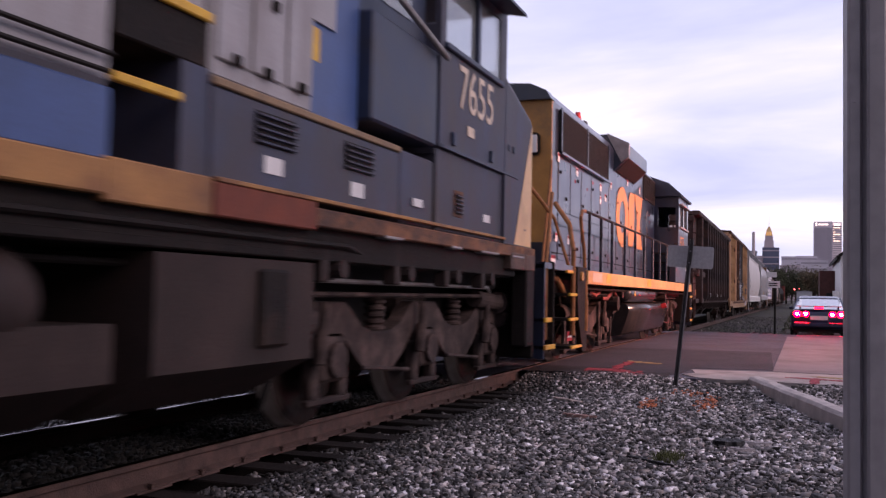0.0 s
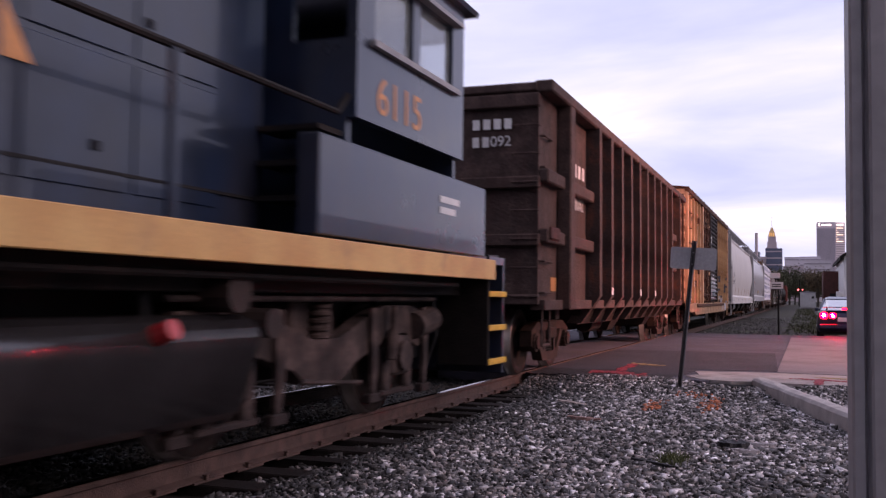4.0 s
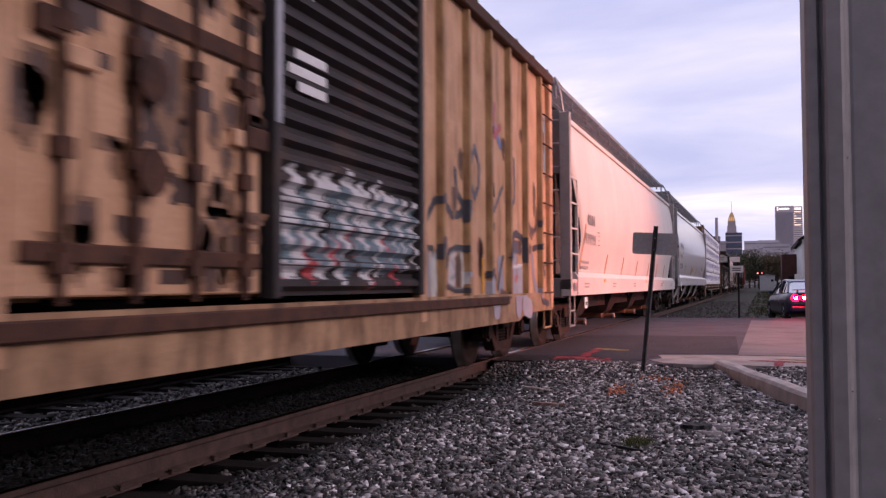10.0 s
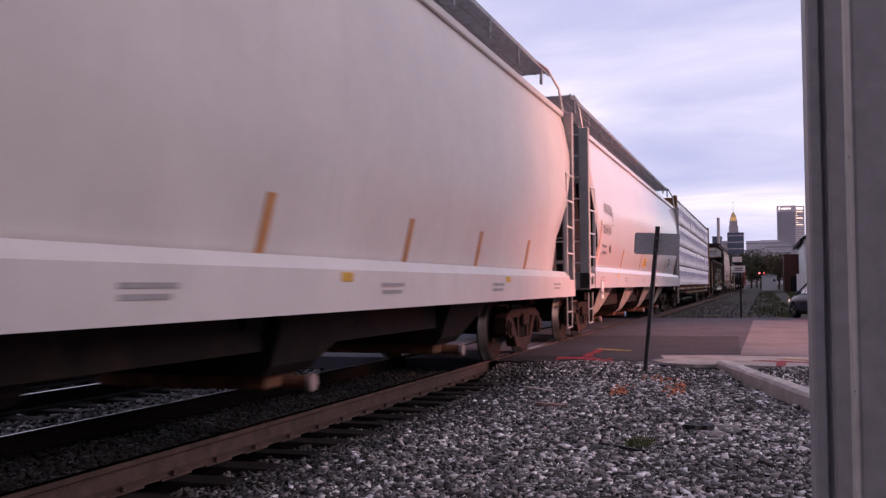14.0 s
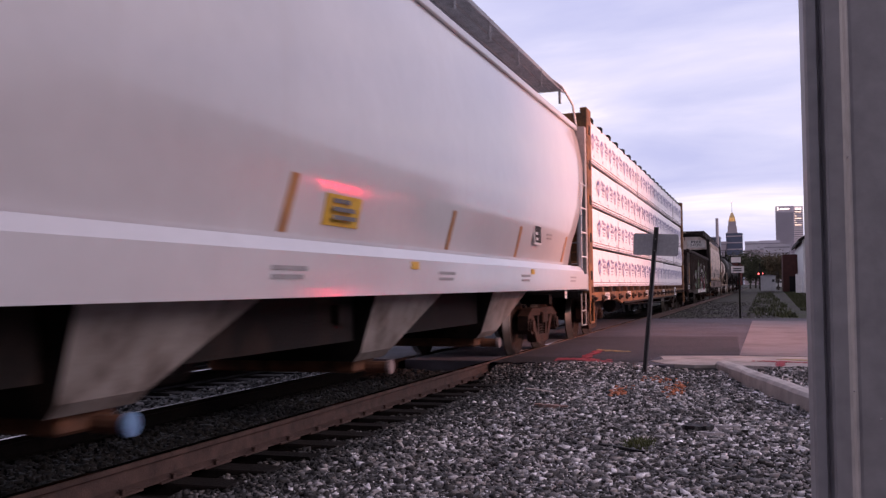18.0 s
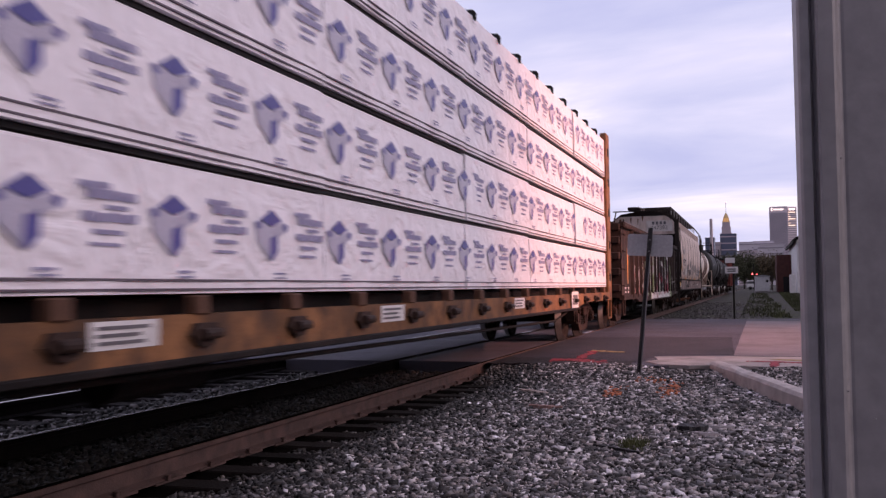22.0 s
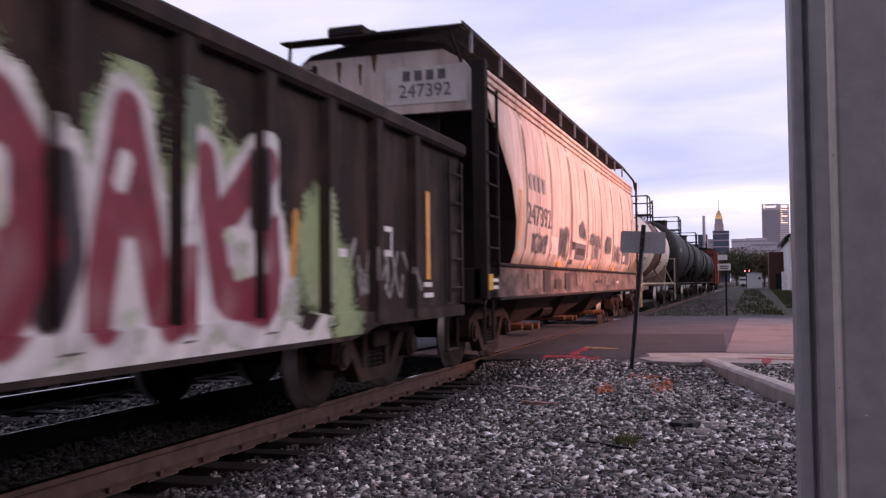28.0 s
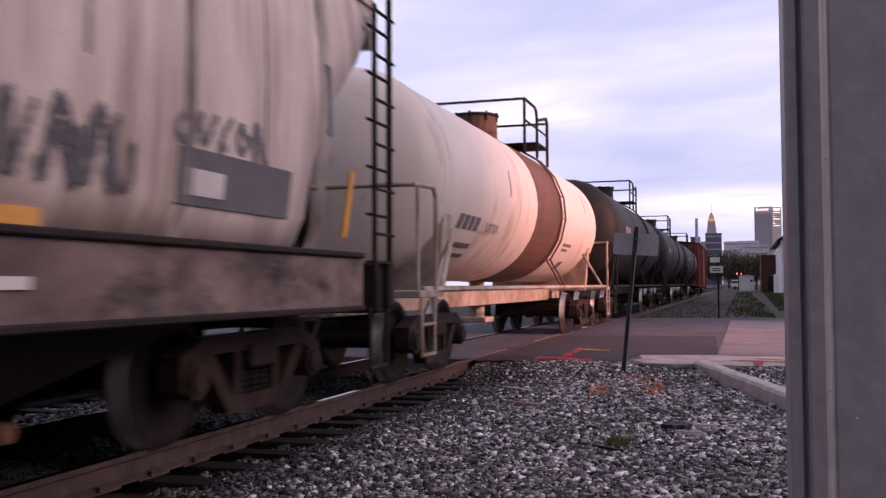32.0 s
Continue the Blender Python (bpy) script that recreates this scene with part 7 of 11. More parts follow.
    def art(y, z):
        w = 0.5 + 0.5 * math.sin(9.7 * y + 3 * math.sin(4 * z)) * math.sin(7.3 * z + 2 * math.sin(5 * y))
        if 6.4 < y < 12.8:
            if edge(OR, y, z) < 0:
                return (0.55, 0.26, 0.045)
            if edge(HOLE, y, z) < 0:
                return (0.62, 0.60, 0.61) if w > 0.35 else (0.42, 0.47, 0.38)
            i = edge(INK, y, z)
            if i < 0:
                return (0.028, 0.018, 0.022)
            d = min(edge(FAT, y, z), i)
            low = max(0.0, min(1.0, (1.9 - z) / 1.1))
            pale = 0.09 + 0.07 * low + 0.03 * w
            if d < pale:
                fill = mix((0.20, 0.022, 0.045), (0.13, 0.014, 0.03) if z > 1.5 else (0.25, 0.10, 0.115), (w - 0.5) / 0.5)
                wh = mix((0.46, 0.44, 0.46), (0.68, 0.66, 0.68), w)
                if d > pale - 0.05 and spray.random() < (d - pale + 0.05) / 0.05 * 0.85:
                    wh = (0.27, 0.32, 0.22)
                return mix(fill, wh, (d + 0.015) / 0.03)
            if z < 0.80 + 0.05 * math.sin(y * 7) + 0.06 * w:
                return (0.64, 0.62, 0.62) if w > 0.2 else (0.42, 0.45, 0.38)
            k = tagk(y, z)
            if k and y < 7.8:
                return k
        if y > 6.2:
            for by, bz, br, k in blobs:
                e = ((y - by) ** 2 + ((z - bz) * 0.7) ** 2) / (br * br * (0.75 + 0.5 * w))
                if e < 1 and (e < 0.35 or spray.random() > (e - 0.35) / 0.65):
                    return (0.14, 0.21, 0.10) if k < 0.4 else (0.27, 0.35, 0.18) if k < 0.65 else (0.36, 0.39, 0.34) if k < 0.85 else (0.09, 0.13, 0.085)
        if y < 7.0:
            return tagp(y, z) or tagg(y, z) or tagr(y, z)
        return tagw(y, z)

    def gx(y, z):
        q = (y - 1.86 + 0.499) % 0.998 - 0.499
        return W + (0.085 if abs(q) < 0.08 and y > 1.5 and z > 0.78 else 0.06 if z < 0.865 else 0.0)
    decal("graffiti", t, 1.6, 15.0, 0.68, 2.36, 0.0168, art, gx, "maroon, white and green graffiti lettering shapes", True)
    for y in (1.7, L - 1.7):
        freight_truck(t, y)
    underframe(t, L, W, 0.66, 0.86)
    coupler(t, -0.05, -1); coupler(t, L + 0.05, 1)
    for y in (0.08, L - 0.5):
        bm = tube(B(), [(W, y, 0.76), (W, y, 0.36), (W, y + 0.4, 0.36), (W, y + 0.4, 0.76)], 0.022)
        part("step", bm, "gond_black", t)


# ---------------------------------------------------------------- older ribbed covered hopper
def stained_hopper(u0=149.75, L=16.8):
    M["stained"] = mat("stained_pale_grey", (0.75, 0.605, 0.55), (0.60, 0.465, 0.415), 1.4, 0.55, bump=0.1, grime=(0.21, 0.125, 0.10), grime_at=0.59, grime_scale=2.0, stretch=(1, 2.2, 0.16), spread=0.15)
    M["stained_dark"] = mat("soot_brown_steel", (0.034, 0.024, 0.022), (0.018, 0.013, 0.013), 3, 0.8, bump=0.3)
    t = vehicle("covered_hopper", "stained pale grey covered hopper with dark seams and black tags", "freight car", u0)
    prof = [(1.34, 1.32), (1.45, 1.6), (1.49, 2.0), (1.50, 2.5), (1.48, 3.0), (1.42, 3.5), (1.36, 3.66), (1.36, 3.88), (1.30, 3.92), (0.95, 4.20), (0.0, 4.36)]
    cut = [(1.32, 1.80), (2.3, 1.66), (2.9, 0.92), (3.45, 0.36), (3.7, 0.16), (4.5, 0.16)]
    bm = B(); hopper_body(bm, L, prof, cut)
    # end caps coloured dark for the shade inside the end openings
    flat_caps(part("hopper_body", bm, ["stained", "stained_dark"], t, smooth=True))

    def X(z):
        for (w0, z0), (w1, z1) in zip(prof, prof[1:]):
            if z0 <= z <= z1:
                return w0 + (w1 - w0) * (z - z0) / (z1 - z0)
        return 1.45
    # dark streaked seams between the curved bays
    rng = random.Random(31)
    for k in range(15):
        y, main = 2.35 + 0.925 * k, k % 2 == 0
        w = (rng.uniform(0.06, 0.11) if main else rng.uniform(0.02, 0.04)) * (1.4 if k == 4 else 1.0)
        zb = 1.36 if main else rng.uniform(1.5, 2.6)
        bm = B()
        zs = [zb + (3.64 - zb) * q / 8 for q in range(9)]
        wob = [rng.uniform(0.75, 1.2) for _ in zs]
        shell(bm, [[(X(z) - 0.003, y - w * m, z), (X(z) + (0.014 if main else 0.004), y - w * 0.4 * m, z), (X(z) + (0.014 if main else 0.004), y + w * 0.4 * m, z), (X(z) - 0.003, y + w * m, z)] for z, m in zip(zs, wob)])
        part("seam_rib" if main else "rust_streak", bm, "seam_stain", t)
    for s in (1, -1):
        bm = B()
        a, b = sorted((s * 1.30, s * 1.52))
        box(bm, a, b, 0.55, L - 0.75, 0.90, 1.34, 0.02)
        part("side_sill", bm, "sill_brown", t)
        a, b = sorted((s * 1.40, s * 1.56))
        part("sill_cap", box(B(), a, b, 0.5, L - 0.8, 1.325, 1.37, 0.01), "stained_dark", t)
        part("sill_flange", box(B(), a, b, 0.5, L - 0.8, 0.88, 0.925, 0.01), "stained_dark", t)
        bm = B()
        a, b = sorted((s * 1.34, s * 1.40))
        for z in (3.68, 3.78, 3.88):
            box(bm, a, b, 0.2, L - 0.2, z - 0.03, z + 0.03, 0.008)
        part("roof_eave", bm, "stained", t)
    for y, sg in ((0.0, 1), (L, -1)):
        for s in (1, -1):
            a, b = sorted((s * 1.34, s * 1.52))
            c, d = sorted((y, y + sg * 0.14))
            bm = B(); box(bm, a, b, c, d, 0.9, 3.92 if sg > 0 else 1.3, 0.01)
            part("corner_post", bm, "stained_dark", t)
        c, d = sorted((y + sg * 0.08, y + sg * 0.16))
        bm = B(); prism(bm, [(-1.34, 3.30), (1.34, 3.30), (1.34, 3.78), (1.22, 3.94), (0.95, 4.10), (-0.95, 4.10), (-1.22, 3.94), (-1.34, 3.78)], "y", c, d)
        part("end_panel", bm, "stained", t)
        c, d = sorted((y, y + sg * 0.25))
        bm = B(); box(bm, -1.45, 1.45, c, d, 0.84, 1.30, 0.02)
        part("end_sill", bm, "stained_dark", t)
        lad = part("side_ladder", box(B(), 1.51, 1.545, min(y + sg * 0.5, y + sg * 0.54), max(y + sg * 0.5, y + sg * 0.54), 1.2, 3.6), "stained_dark", t)
        for z in (1.55, 1.95, 2.35, 2.75, 3.15, 3.55):
            part("rung", tube(B(), [(1.53, y + sg * 0.05, z), (1.53, y + sg * 0.5, z)], 0.016), "stained_dark", lad)
        bm = B()
        prism(bm, [(y + sg * 0.2, 1.2), (y + sg * 0.3, 1.2), (y + sg * 1.2, 2.5), (y + sg * 1.1, 2.5)], "x", 0.6, 0.72)
        box(bm, -0.8, 0.8, min(y + sg * 0.3, y + sg * 0.36), max(y + sg * 0.3, y + sg * 0.36), 1.2, 3.3)
        part("end_brace", bm, "stained_dark", t)
        bm = B()
        for z in (1.4, 1.8, 2.2, 2.6, 3.0, 3.4, 3.8):
            tube(bm, [(-1.3, y - sg * 0.05, z), (-0.8, y - sg * 0.05, z)], 0.016)
        box(bm, -0.83, -0.78, min(y, y - sg * 0.06), max(y, y - sg * 0.06), 1.2, 4.0)
        part("end_ladder", bm, "stained_dark", t)
        bm = B()
        tube(bm, [(1.46, y + sg * 0.06, 0.9), (1.46, y + sg * 0.06, 0.36), (1.46, y + sg * 0.46, 0.36), (1.46, y + sg * 0.46, 0.9)], 0.022)
        part("step", bm, "stained_dark", t)
    roofwalk(t, L, 4.46, 0.62, "stained_dark", 0.55)
    bm = B()
    box(bm, -1.25, 1.25, -0.16, 0.12, 4.30, 4.33, 0.008)
    for x in (-1.1, 1.1):
        tube(bm, [(x, -0.14, 4.30), (x * 1.1, 0.02, 3.9)], 0.024)
    part("end_platform", bm, "stained_dark", t, "narrow overhanging end walkway")
    for x, z, w, h_ in ((-0.95, 3.78, 0.05, 0.42), (-0.5, 3.9, 0.04, 0.3), (0.0, 3.98, 0.045, 0.24), (-0.2, 3.85, 0.03, 0.3), (-1.2, 3.9, 0.05, 0.3)):
        bm = B(); prism(bm, [(x - w, z + h_ * 0.5), (x + w, z + h_ * 0.5), (x + w * 0.5, z), (x + w * 0.2, z - h_ * 0.5), (x - w * 0.3, z - h_ * 0.3)], "y", 0.074, 0.079)
        part("rust_stain", bm, "rust_run", t)
    for k in range(3):
        yc = L * (k + 0.5) / 3
        bm = B(); box(bm, -0.45, 0.0, yc - 2.0, yc + 2.0, 4.28, 4.48, 0.02)
        part("roof_hatch", bm, "stained", t)
    bm = B(); box(bm, -0.62, -0.1, -0.05, 0.5, 4.36, 4.50, 0.03)
    part("roof_hatch", bm, "stained_dark", t)
    bm = B()
    tube(bm, [(1.1, L - 1.6, 4.42), (1.18, L - 0.5, 4.43), (1.42, L - 0.06, 4.1), (1.47, L - 0.06, 3.8)], 0.03)
    part("roof_handrail", bm, "stained_dark", t)
    lad = part("corner_ladder", cyl(B(), (1.49, L - 0.06, 1.0), (1.49, L - 0.06, 4.05), 0.03, 8), "stained_dark", t)
    for k in range(7):
        part("rung", cyl(B(), (1.49, L - 0.06, 1.3 + k * 0.42), (1.49, L - 0.6, 1.3 + k * 0.42), 0.016, 6), "stained_dark", lad)
    # company mark as bars; the road number is plain to read
    bars(t, 2.5, 2.76, [[0.17, 0.17, 0.17, 0.17]], 0.24, 0.1, X(2.62) + 0.012, "print_grey")
    side_text(t, "247392", 0.46, X(2.13) + 0.012, 3.22, 2.13, "print_dark", squeeze=1.30)
    me = letters("247392", 0.24, 0.002)
    me.materials.clear(); me.materials.append(M["print_dark"])
    part("lettering", me, None, t, at=Matrix(((1, 0, 0, 0.70), (0, 0, 1, 0.068), (0, 1, 0, 3.58), (0, 0, 0, 1))) @ Matrix.Diagonal((1, 1, -1, 1)))
    for k in range(4):
        part("illegible_lettering", box(B(), 0.40 + 0.16 * k, 0.50 + 0.16 * k, 0.066, 0.070, 3.72, 3.85), "print_dark", t)
    part("number_panel", box(B(), 0.16, 1.26, 0.072, 0.078, 3.42, 3.90), "panel_pale", t)
    bm = B(); shell(bm, [[(X(z) + 0.002, 1.86, z), (X(z) + 0.008, 1.86, z), (X(z) + 0.008, 2.02, z), (X(z) + 0.002, 2.02, z)] for z in (1.5, 1.8, 2.1, 2.45)])
    part("reflector", bm, "orange_tape", t)
    for y in (5.03, 8.33, 11.9):
        bm = B(); box(bm, X(1.42) + 0.0, X(1.45) + 0.016, y, y + 0.4, 1.37, 1.47)
        part("reflector", bm, "orange_tape", t)
    # black tags, each a knot of quick thin strokes
    for a, b, c, d, st, w, v in ((2.7, 3.85, 1.52, 1.92, 9, 0.018, 0.10), (4.88, 5.7, 1.48, 2.1, 6, 0.03, 0.12), (5.0, 5.5, 1.6, 2.1, 4, 0.05, 0.16), (6.8, 7.65, 1.93, 2.28, 7, 0.022, 0.12), (6.95, 7.4, 2.0, 2.3, 3, 0.05, 0.16), (8.06, 9.6, 1.85, 2.15, 9, 0.025, 0.12), (8.4, 9.3, 1.55, 1.9, 5, 0.02, 0.15), (10.3, 11.2, 1.73, 2.21, 7, 0.03, 0.11), (11.75, 12.9, 1.55, 2.06, 8, 0.022, 0.1), (13.3, 14.4, 1.9, 2.2, 5, 0.02, 0.14)):
        decal("sprayed_tag", t, a - 0.1, b + 0.1, c - 0.05, d + 0.05, 0.018, scribble(rng, a, b, c, d, st, w, (v, v * 0.95, v)), lambda y, z: X(z) + 0.012)
    for y, z, w, h_, mt in ((4.15, 1.58, 0.62, 0.30, "panel_pale"), (6.5, 1.56, 1.15, 0.30, "print_dark"), (6.0, 1.45, 0.42, 0.42, "soot_patch"), (6.62, 1.64, 0.9, 0.13, "soot_patch"), (13.35, 1.58, 1.4, 0.34, "print_dark"), (13.5, 1.64, 0.35, 0.16, "panel_pale"), (15.3, 2.28, 0.13, 0.56, "print_dark"), (15.8, 1.5, 0.1, 0.55, "orange_tape"), (4.2, 1.0, 0.55, 0.16, "soot_patch"), (11.8, 1.08, 0.3, 0.06, "panel_pale"), (8.6, 1.1, 0.8, 0.05, "soot_patch"), (2.2, 1.02, 0.9, 0.22, "sill_patch"), (6.3, 1.05, 1.2, 0.2, "sill_patch"), (9.9, 1.05, 0.8, 0.2, "sill_patch"), (5.1, 0.98, 0.45, 0.3, "soot_patch"), (3.3, 0.96, 0.5, 0.34, "soot_patch")):
        bm = B()
        z1 = z + h_
        xa = X(z) if z > 1.35 else 1.52
        xb = X(z1) if z > 1.35 else 1.52
        shell(bm, [[(xa, y, z), (xa + 0.016, y, z), (xa + 0.016, y + w, z), (xa, y + w, z)], [(xb, y, z1), (xb + 0.016, y, z1), (xb + 0.016, y + w, z1), (xb, y + w, z1)]])
        part("patch_panel", bm, mt, t)
    part("hazard_label", box(B(), 1.50, 1.526, 0.06, 0.26, 1.02, 1.22), "yellow", t)
    for za in (1.12, 1.03):
        part("label_strip", box(B(), 1.52, 1.53, 0.26, 0.5, za, za + 0.045), "white", t)
    for k in range(3):
        yc = 4.6 + (L - 9.2) * k / 2
        bm = B()
        shell(bm, [[(-1.28, yc - 1.9, 0.92), (1.28, yc - 1.9, 0.92), (1.28, yc + 1.9, 0.92), (-1.28, yc + 1.9, 0.92)], [(-0.7, yc - 0.4, 0.40), (0.7, yc - 0.4, 0.40), (0.7, yc + 0.4, 0.40), (-0.7, yc + 0.4, 0.40)]])
        ch = part("discharge_chute", bm, "stained_dark", t)
        part("outlet_gate", box(B(), -0.8, 0.95, yc - 0.35, yc + 0.35, 0.32, 0.41, 0.02), "rusty_gate", ch)
        for q in (-0.25, 0.25):
            part("outlet_pipe", cyl(B(), (0.95, yc + q, 0.36), (1.1, yc + q, 0.36), 0.055, 10), "rusty_gate", ch)
    for y in (1.75, L - 1.75):
        freight_truck(t, y)
    underframe(t, L, 1.3, 0.72, 0.92)
    coupler(t, -0.02, -1); coupler(t, L + 0.05, 1)


M["soot_patch"] = mat("soot_black_patch", (0.075, 0.062, 0.06), (0.04, 0.033, 0.032), 6, 0.7, bump=0.1)
M["rust_run"] = mat("rust_run", (0.20, 0.085, 0.05), (0.12, 0.055, 0.035), 9, 0.8)
M["panel_pale"] = mat("pale_patch_paint", (0.68, 0.62, 0.60), (0.58, 0.52, 0.50), 4, 0.55, grime=(0.4, 0.32, 0.28), grime_at=0.66, grime_scale=3)
M["seam_stain"] = mat("brown_seam_stain", (0.26, 0.20, 0.175), (0.15, 0.115, 0.10), 2, 0.7, bump=0.1, stretch=(1, 1, 0.3), grime=(0.46, 0.40, 0.37), grime_at=0.6, grime_scale=3)
M["sill_brown"] = mat("brown_grey_sill", (0.27, 0.185, 0.165), (0.125, 0.085, 0.076), 2.0, 0.65, bump=0.2, grime=(0.045, 0.033, 0.032), grime_at=0.56, grime_scale=2.2, stretch=(1, 0.8, 1.6), spread=0.1)
M["sill_patch"] = mat("worn_grey_patch", (0.30, 0.235, 0.22), (0.15, 0.11, 0.10), 5, 0.65, bump=0.15, grime=(0.08, 0.055, 0.05), grime_at=0.55, grime_scale=4)


# ---------------------------------------------------------------- tank cars
def tank_car(u0, L, r, zc, shade, frame_mat, label, detailed=True, band=None):
    t = vehicle("tank_car", label, "tank car", u0)
    y0, y1 = 0.75, L - 0.75
    bm = B()
    hd = 0.55
    prof = [(y0, 0.0)] + [(y0 + hd * (1 - math.cos(a)), r * math.sin(a)) for a in (0.35, 0.7, 1.0, 1.3, 1.57)]
    prof += [(y0 + hd + (y1 - y0 - 2 * hd) * k / 6, r) for k in range(1, 6)]
    prof += [(y1 - hd * (1 - math.cos(a)), r * math.sin(a)) for a in (1.57, 1.3, 1.0, 0.7, 0.35)] + [(y1, 0.0)]
    lathe(bm, prof, (0, 0, zc), "y", 40)
    part("tank", bm, shade, t, smooth=True)
    for y in (y0 + hd + 0.05, y0 + (y1 - y0) * 0.35, y0 + (y1 - y0) * 0.65, y1 - hd - 0.05):
        bm = B(); lathe(bm, [(y - 0.03, r - 0.01), (y - 0.025, r + 0.008), (y + 0.025, r + 0.008), (y + 0.03, r - 0.01)], (0, 0, zc), "y", 40)
        part("weld_seam", bm, shade, t, smooth=True)
    if band:
        bm = B(); lathe(bm, [(band[0], r - 0.01), (band[0], r + 0.010), (band[1], r + 0.010), (band[1], r - 0.01)], (0, 0, zc), "y", 40)
        part("painted_band", bm, "band_brown", t, "brown painted band with rust")
    ym = L / 2
    d = part("dome", cyl(B(), (0, ym, zc + r - 0.1), (0, ym, zc + r + 0.40), 0.40, 20), "band_brown" if detailed else shade, t, "rusty manway dome")
    part("dome_lid", cyl(B(), (0, ym, zc + r + 0.40), (0, ym, zc + r + 0.44), 0.43, 20), "steel_dark", d)
    bolt = finish("dome_bolt", cyl(B(), (0, 0, zc + r + 0.3), (0, 0, zc + r + 0.47), 0.025, 6), "steel_dark")
    for k in range(8):
        a = k * 0.785
        part("dome_bolt", bolt, None, d, at=pose(0.4 * math.cos(a), ym + 0.4 * math.sin(a), 0))
    # platform and railings
    p = part("platform", box(B(), -0.75, 1.05, ym + 0.55, ym + 1.45, zc + r - 0.06, zc + r - 0.01, 0.01), "steel_dark", t)
    zz = zc + r - 0.02
    for x in (-1.03, 1.03):
        bm = B()
        tube(bm, [(x, ym - 0.5, zz - 0.35), (x, ym - 0.5, zz + 0.62), (x, ym + 0.35, zz + 0.62), (x, ym + 0.5, zz + 0.56), (x, ym + 0.55, zz + 0.42), (x, ym + 0.55, zz - 0.3)], 0.026, 8)
        tube(bm, [(x, ym + 0.55, zz + 0.40), (x, ym + 1.4, zz + 0.58), (x, ym + 1.5, zz + 0.5), (x, ym + 1.5, zz - 0.35)], 0.03, 8)
        tube(bm, [(x, ym - 0.5, zz + 0.25), (x, ym + 1.5, zz + 0.25)], 0.018)
        part("railing", bm, "black", p)
    for y, zq in ((ym - 0.5, zz + 0.62), (ym + 1.5, zz + 0.5)):
        part("cross_rail", tube(B(), [(-1.03, y, zq), (1.03, y, zq)], 0.024, 8), "black", p)
    # ladder that follows the curve of the shell
    bm = B()
    angs = [radians(q) for q in (68, 50, 32, 14, -4, -22, -40)]
    for y in (ym + 1.2, ym + 1.6):
        tube(bm, [((r + 0.07) * math.cos(q), y, zc + (r + 0.07) * math.sin(q)) for q in angs] + [(1.36, y, 1.05)], 0.02)
    for q in angs:
        tube(bm, [((r + 0.07) * math.cos(q), ym + 1.2, zc + (r + 0.07) * math.sin(q)), ((r + 0.07) * math.cos(q), ym + 1.6, zc + (r + 0.07) * math.sin(q))], 0.016)
    part("ladder", bm, "black" if not detailed else "band_brown", t)
    # cradle, sill and end platforms
    for y, sg in ((1.75, 1), (L - 1.75, -1)):
        bm = B()
        prism(bm, [(-1.1, 0.95), (1.1, 0.95), (r * 0.92, zc - r * 0.38), (r * 0.55, zc - r * 0.82), (0, zc - r), (-r * 0.55, zc - r * 0.82), (-r * 0.92, zc - r * 0.38)], "y", y - 0.15, y + 0.15)
        part("saddle", bm, frame_mat, t)
    bm = B(); box(bm, -0.25, 0.25, 0.05, L - 0.05, 0.74, 1.02, 0.01)
    part("centre_sill", bm, frame_mat, t)
    for x in (-1.4, 1.4):
        part("side_rail", tube(B(), [(x, 0.2, 1.05), (x, L - 0.2, 1.05)], 0.035), frame_mat, t)
    for y, sg in ((0.0, 1), (L, -1)):
        c, d_ = sorted((y, y + sg * 0.55))
        part("end_platform", box(B(), -1.45, 1.45, c, d_, 0.96, 1.04, 0.01), frame_mat, t)
    for y, sg in ((0.0, 1), (L, -1)):
        bm = B()
        tube(bm, [(1.45, y + sg * 0.5, 1.0), (1.45, y + sg * 0.5, 2.05), (1.45, y + sg * 0.42, 2.15), (1.35, y + sg * 0.05, 2.15), (-1.35, y + sg * 0.05, 2.15), (-1.45, y + sg * 0.5, 2.05), (-1.45, y + sg * 0.5, 1.0)], 0.027, 8)
        for x in (-1.4, 1.4):
            tube(bm, [(x, y + sg * 0.05, 1.0), (x, y + sg * 0.05, 2.12)], 0.022)
        part("end_railing", bm, frame_mat, t)
        bm = B()
        tube(bm, [(1.43, y + sg * 0.08, 1.0), (1.43, y + sg * 0.08, 0.36), (1.43, y + sg * 0.5, 0.36), (1.43, y + sg * 0.5, 1.0)], 0.024)
        tube(bm, [(1.43, y + sg * 0.08, 0.68), (1.43, y + sg * 0.5, 0.68)], 0.02)
        part("step", bm, frame_mat, t)
        bm = B()
        tube(bm, [(1.38, y + sg * 0.9, 1.05), (r * 0.86, y + sg * 2.2, zc - r * 0.5)], 0.03)
        part("brace", bm, frame_mat, t)
    bm = B()
    cyl(bm, (0, ym, zc - r), (0, ym, 0.5), 0.14, 12); box(bm, -0.25, 0.25, ym - 0.3, ym + 0.3, 0.42, 0.52, 0.02)
    part("bottom_outlet", bm, frame_mat, t)
    for y in (1.75, L - 1.75):
        freight_truck(t, y)
    coupler(t, 0.0, -1); coupler(t, L, 1)
    return t


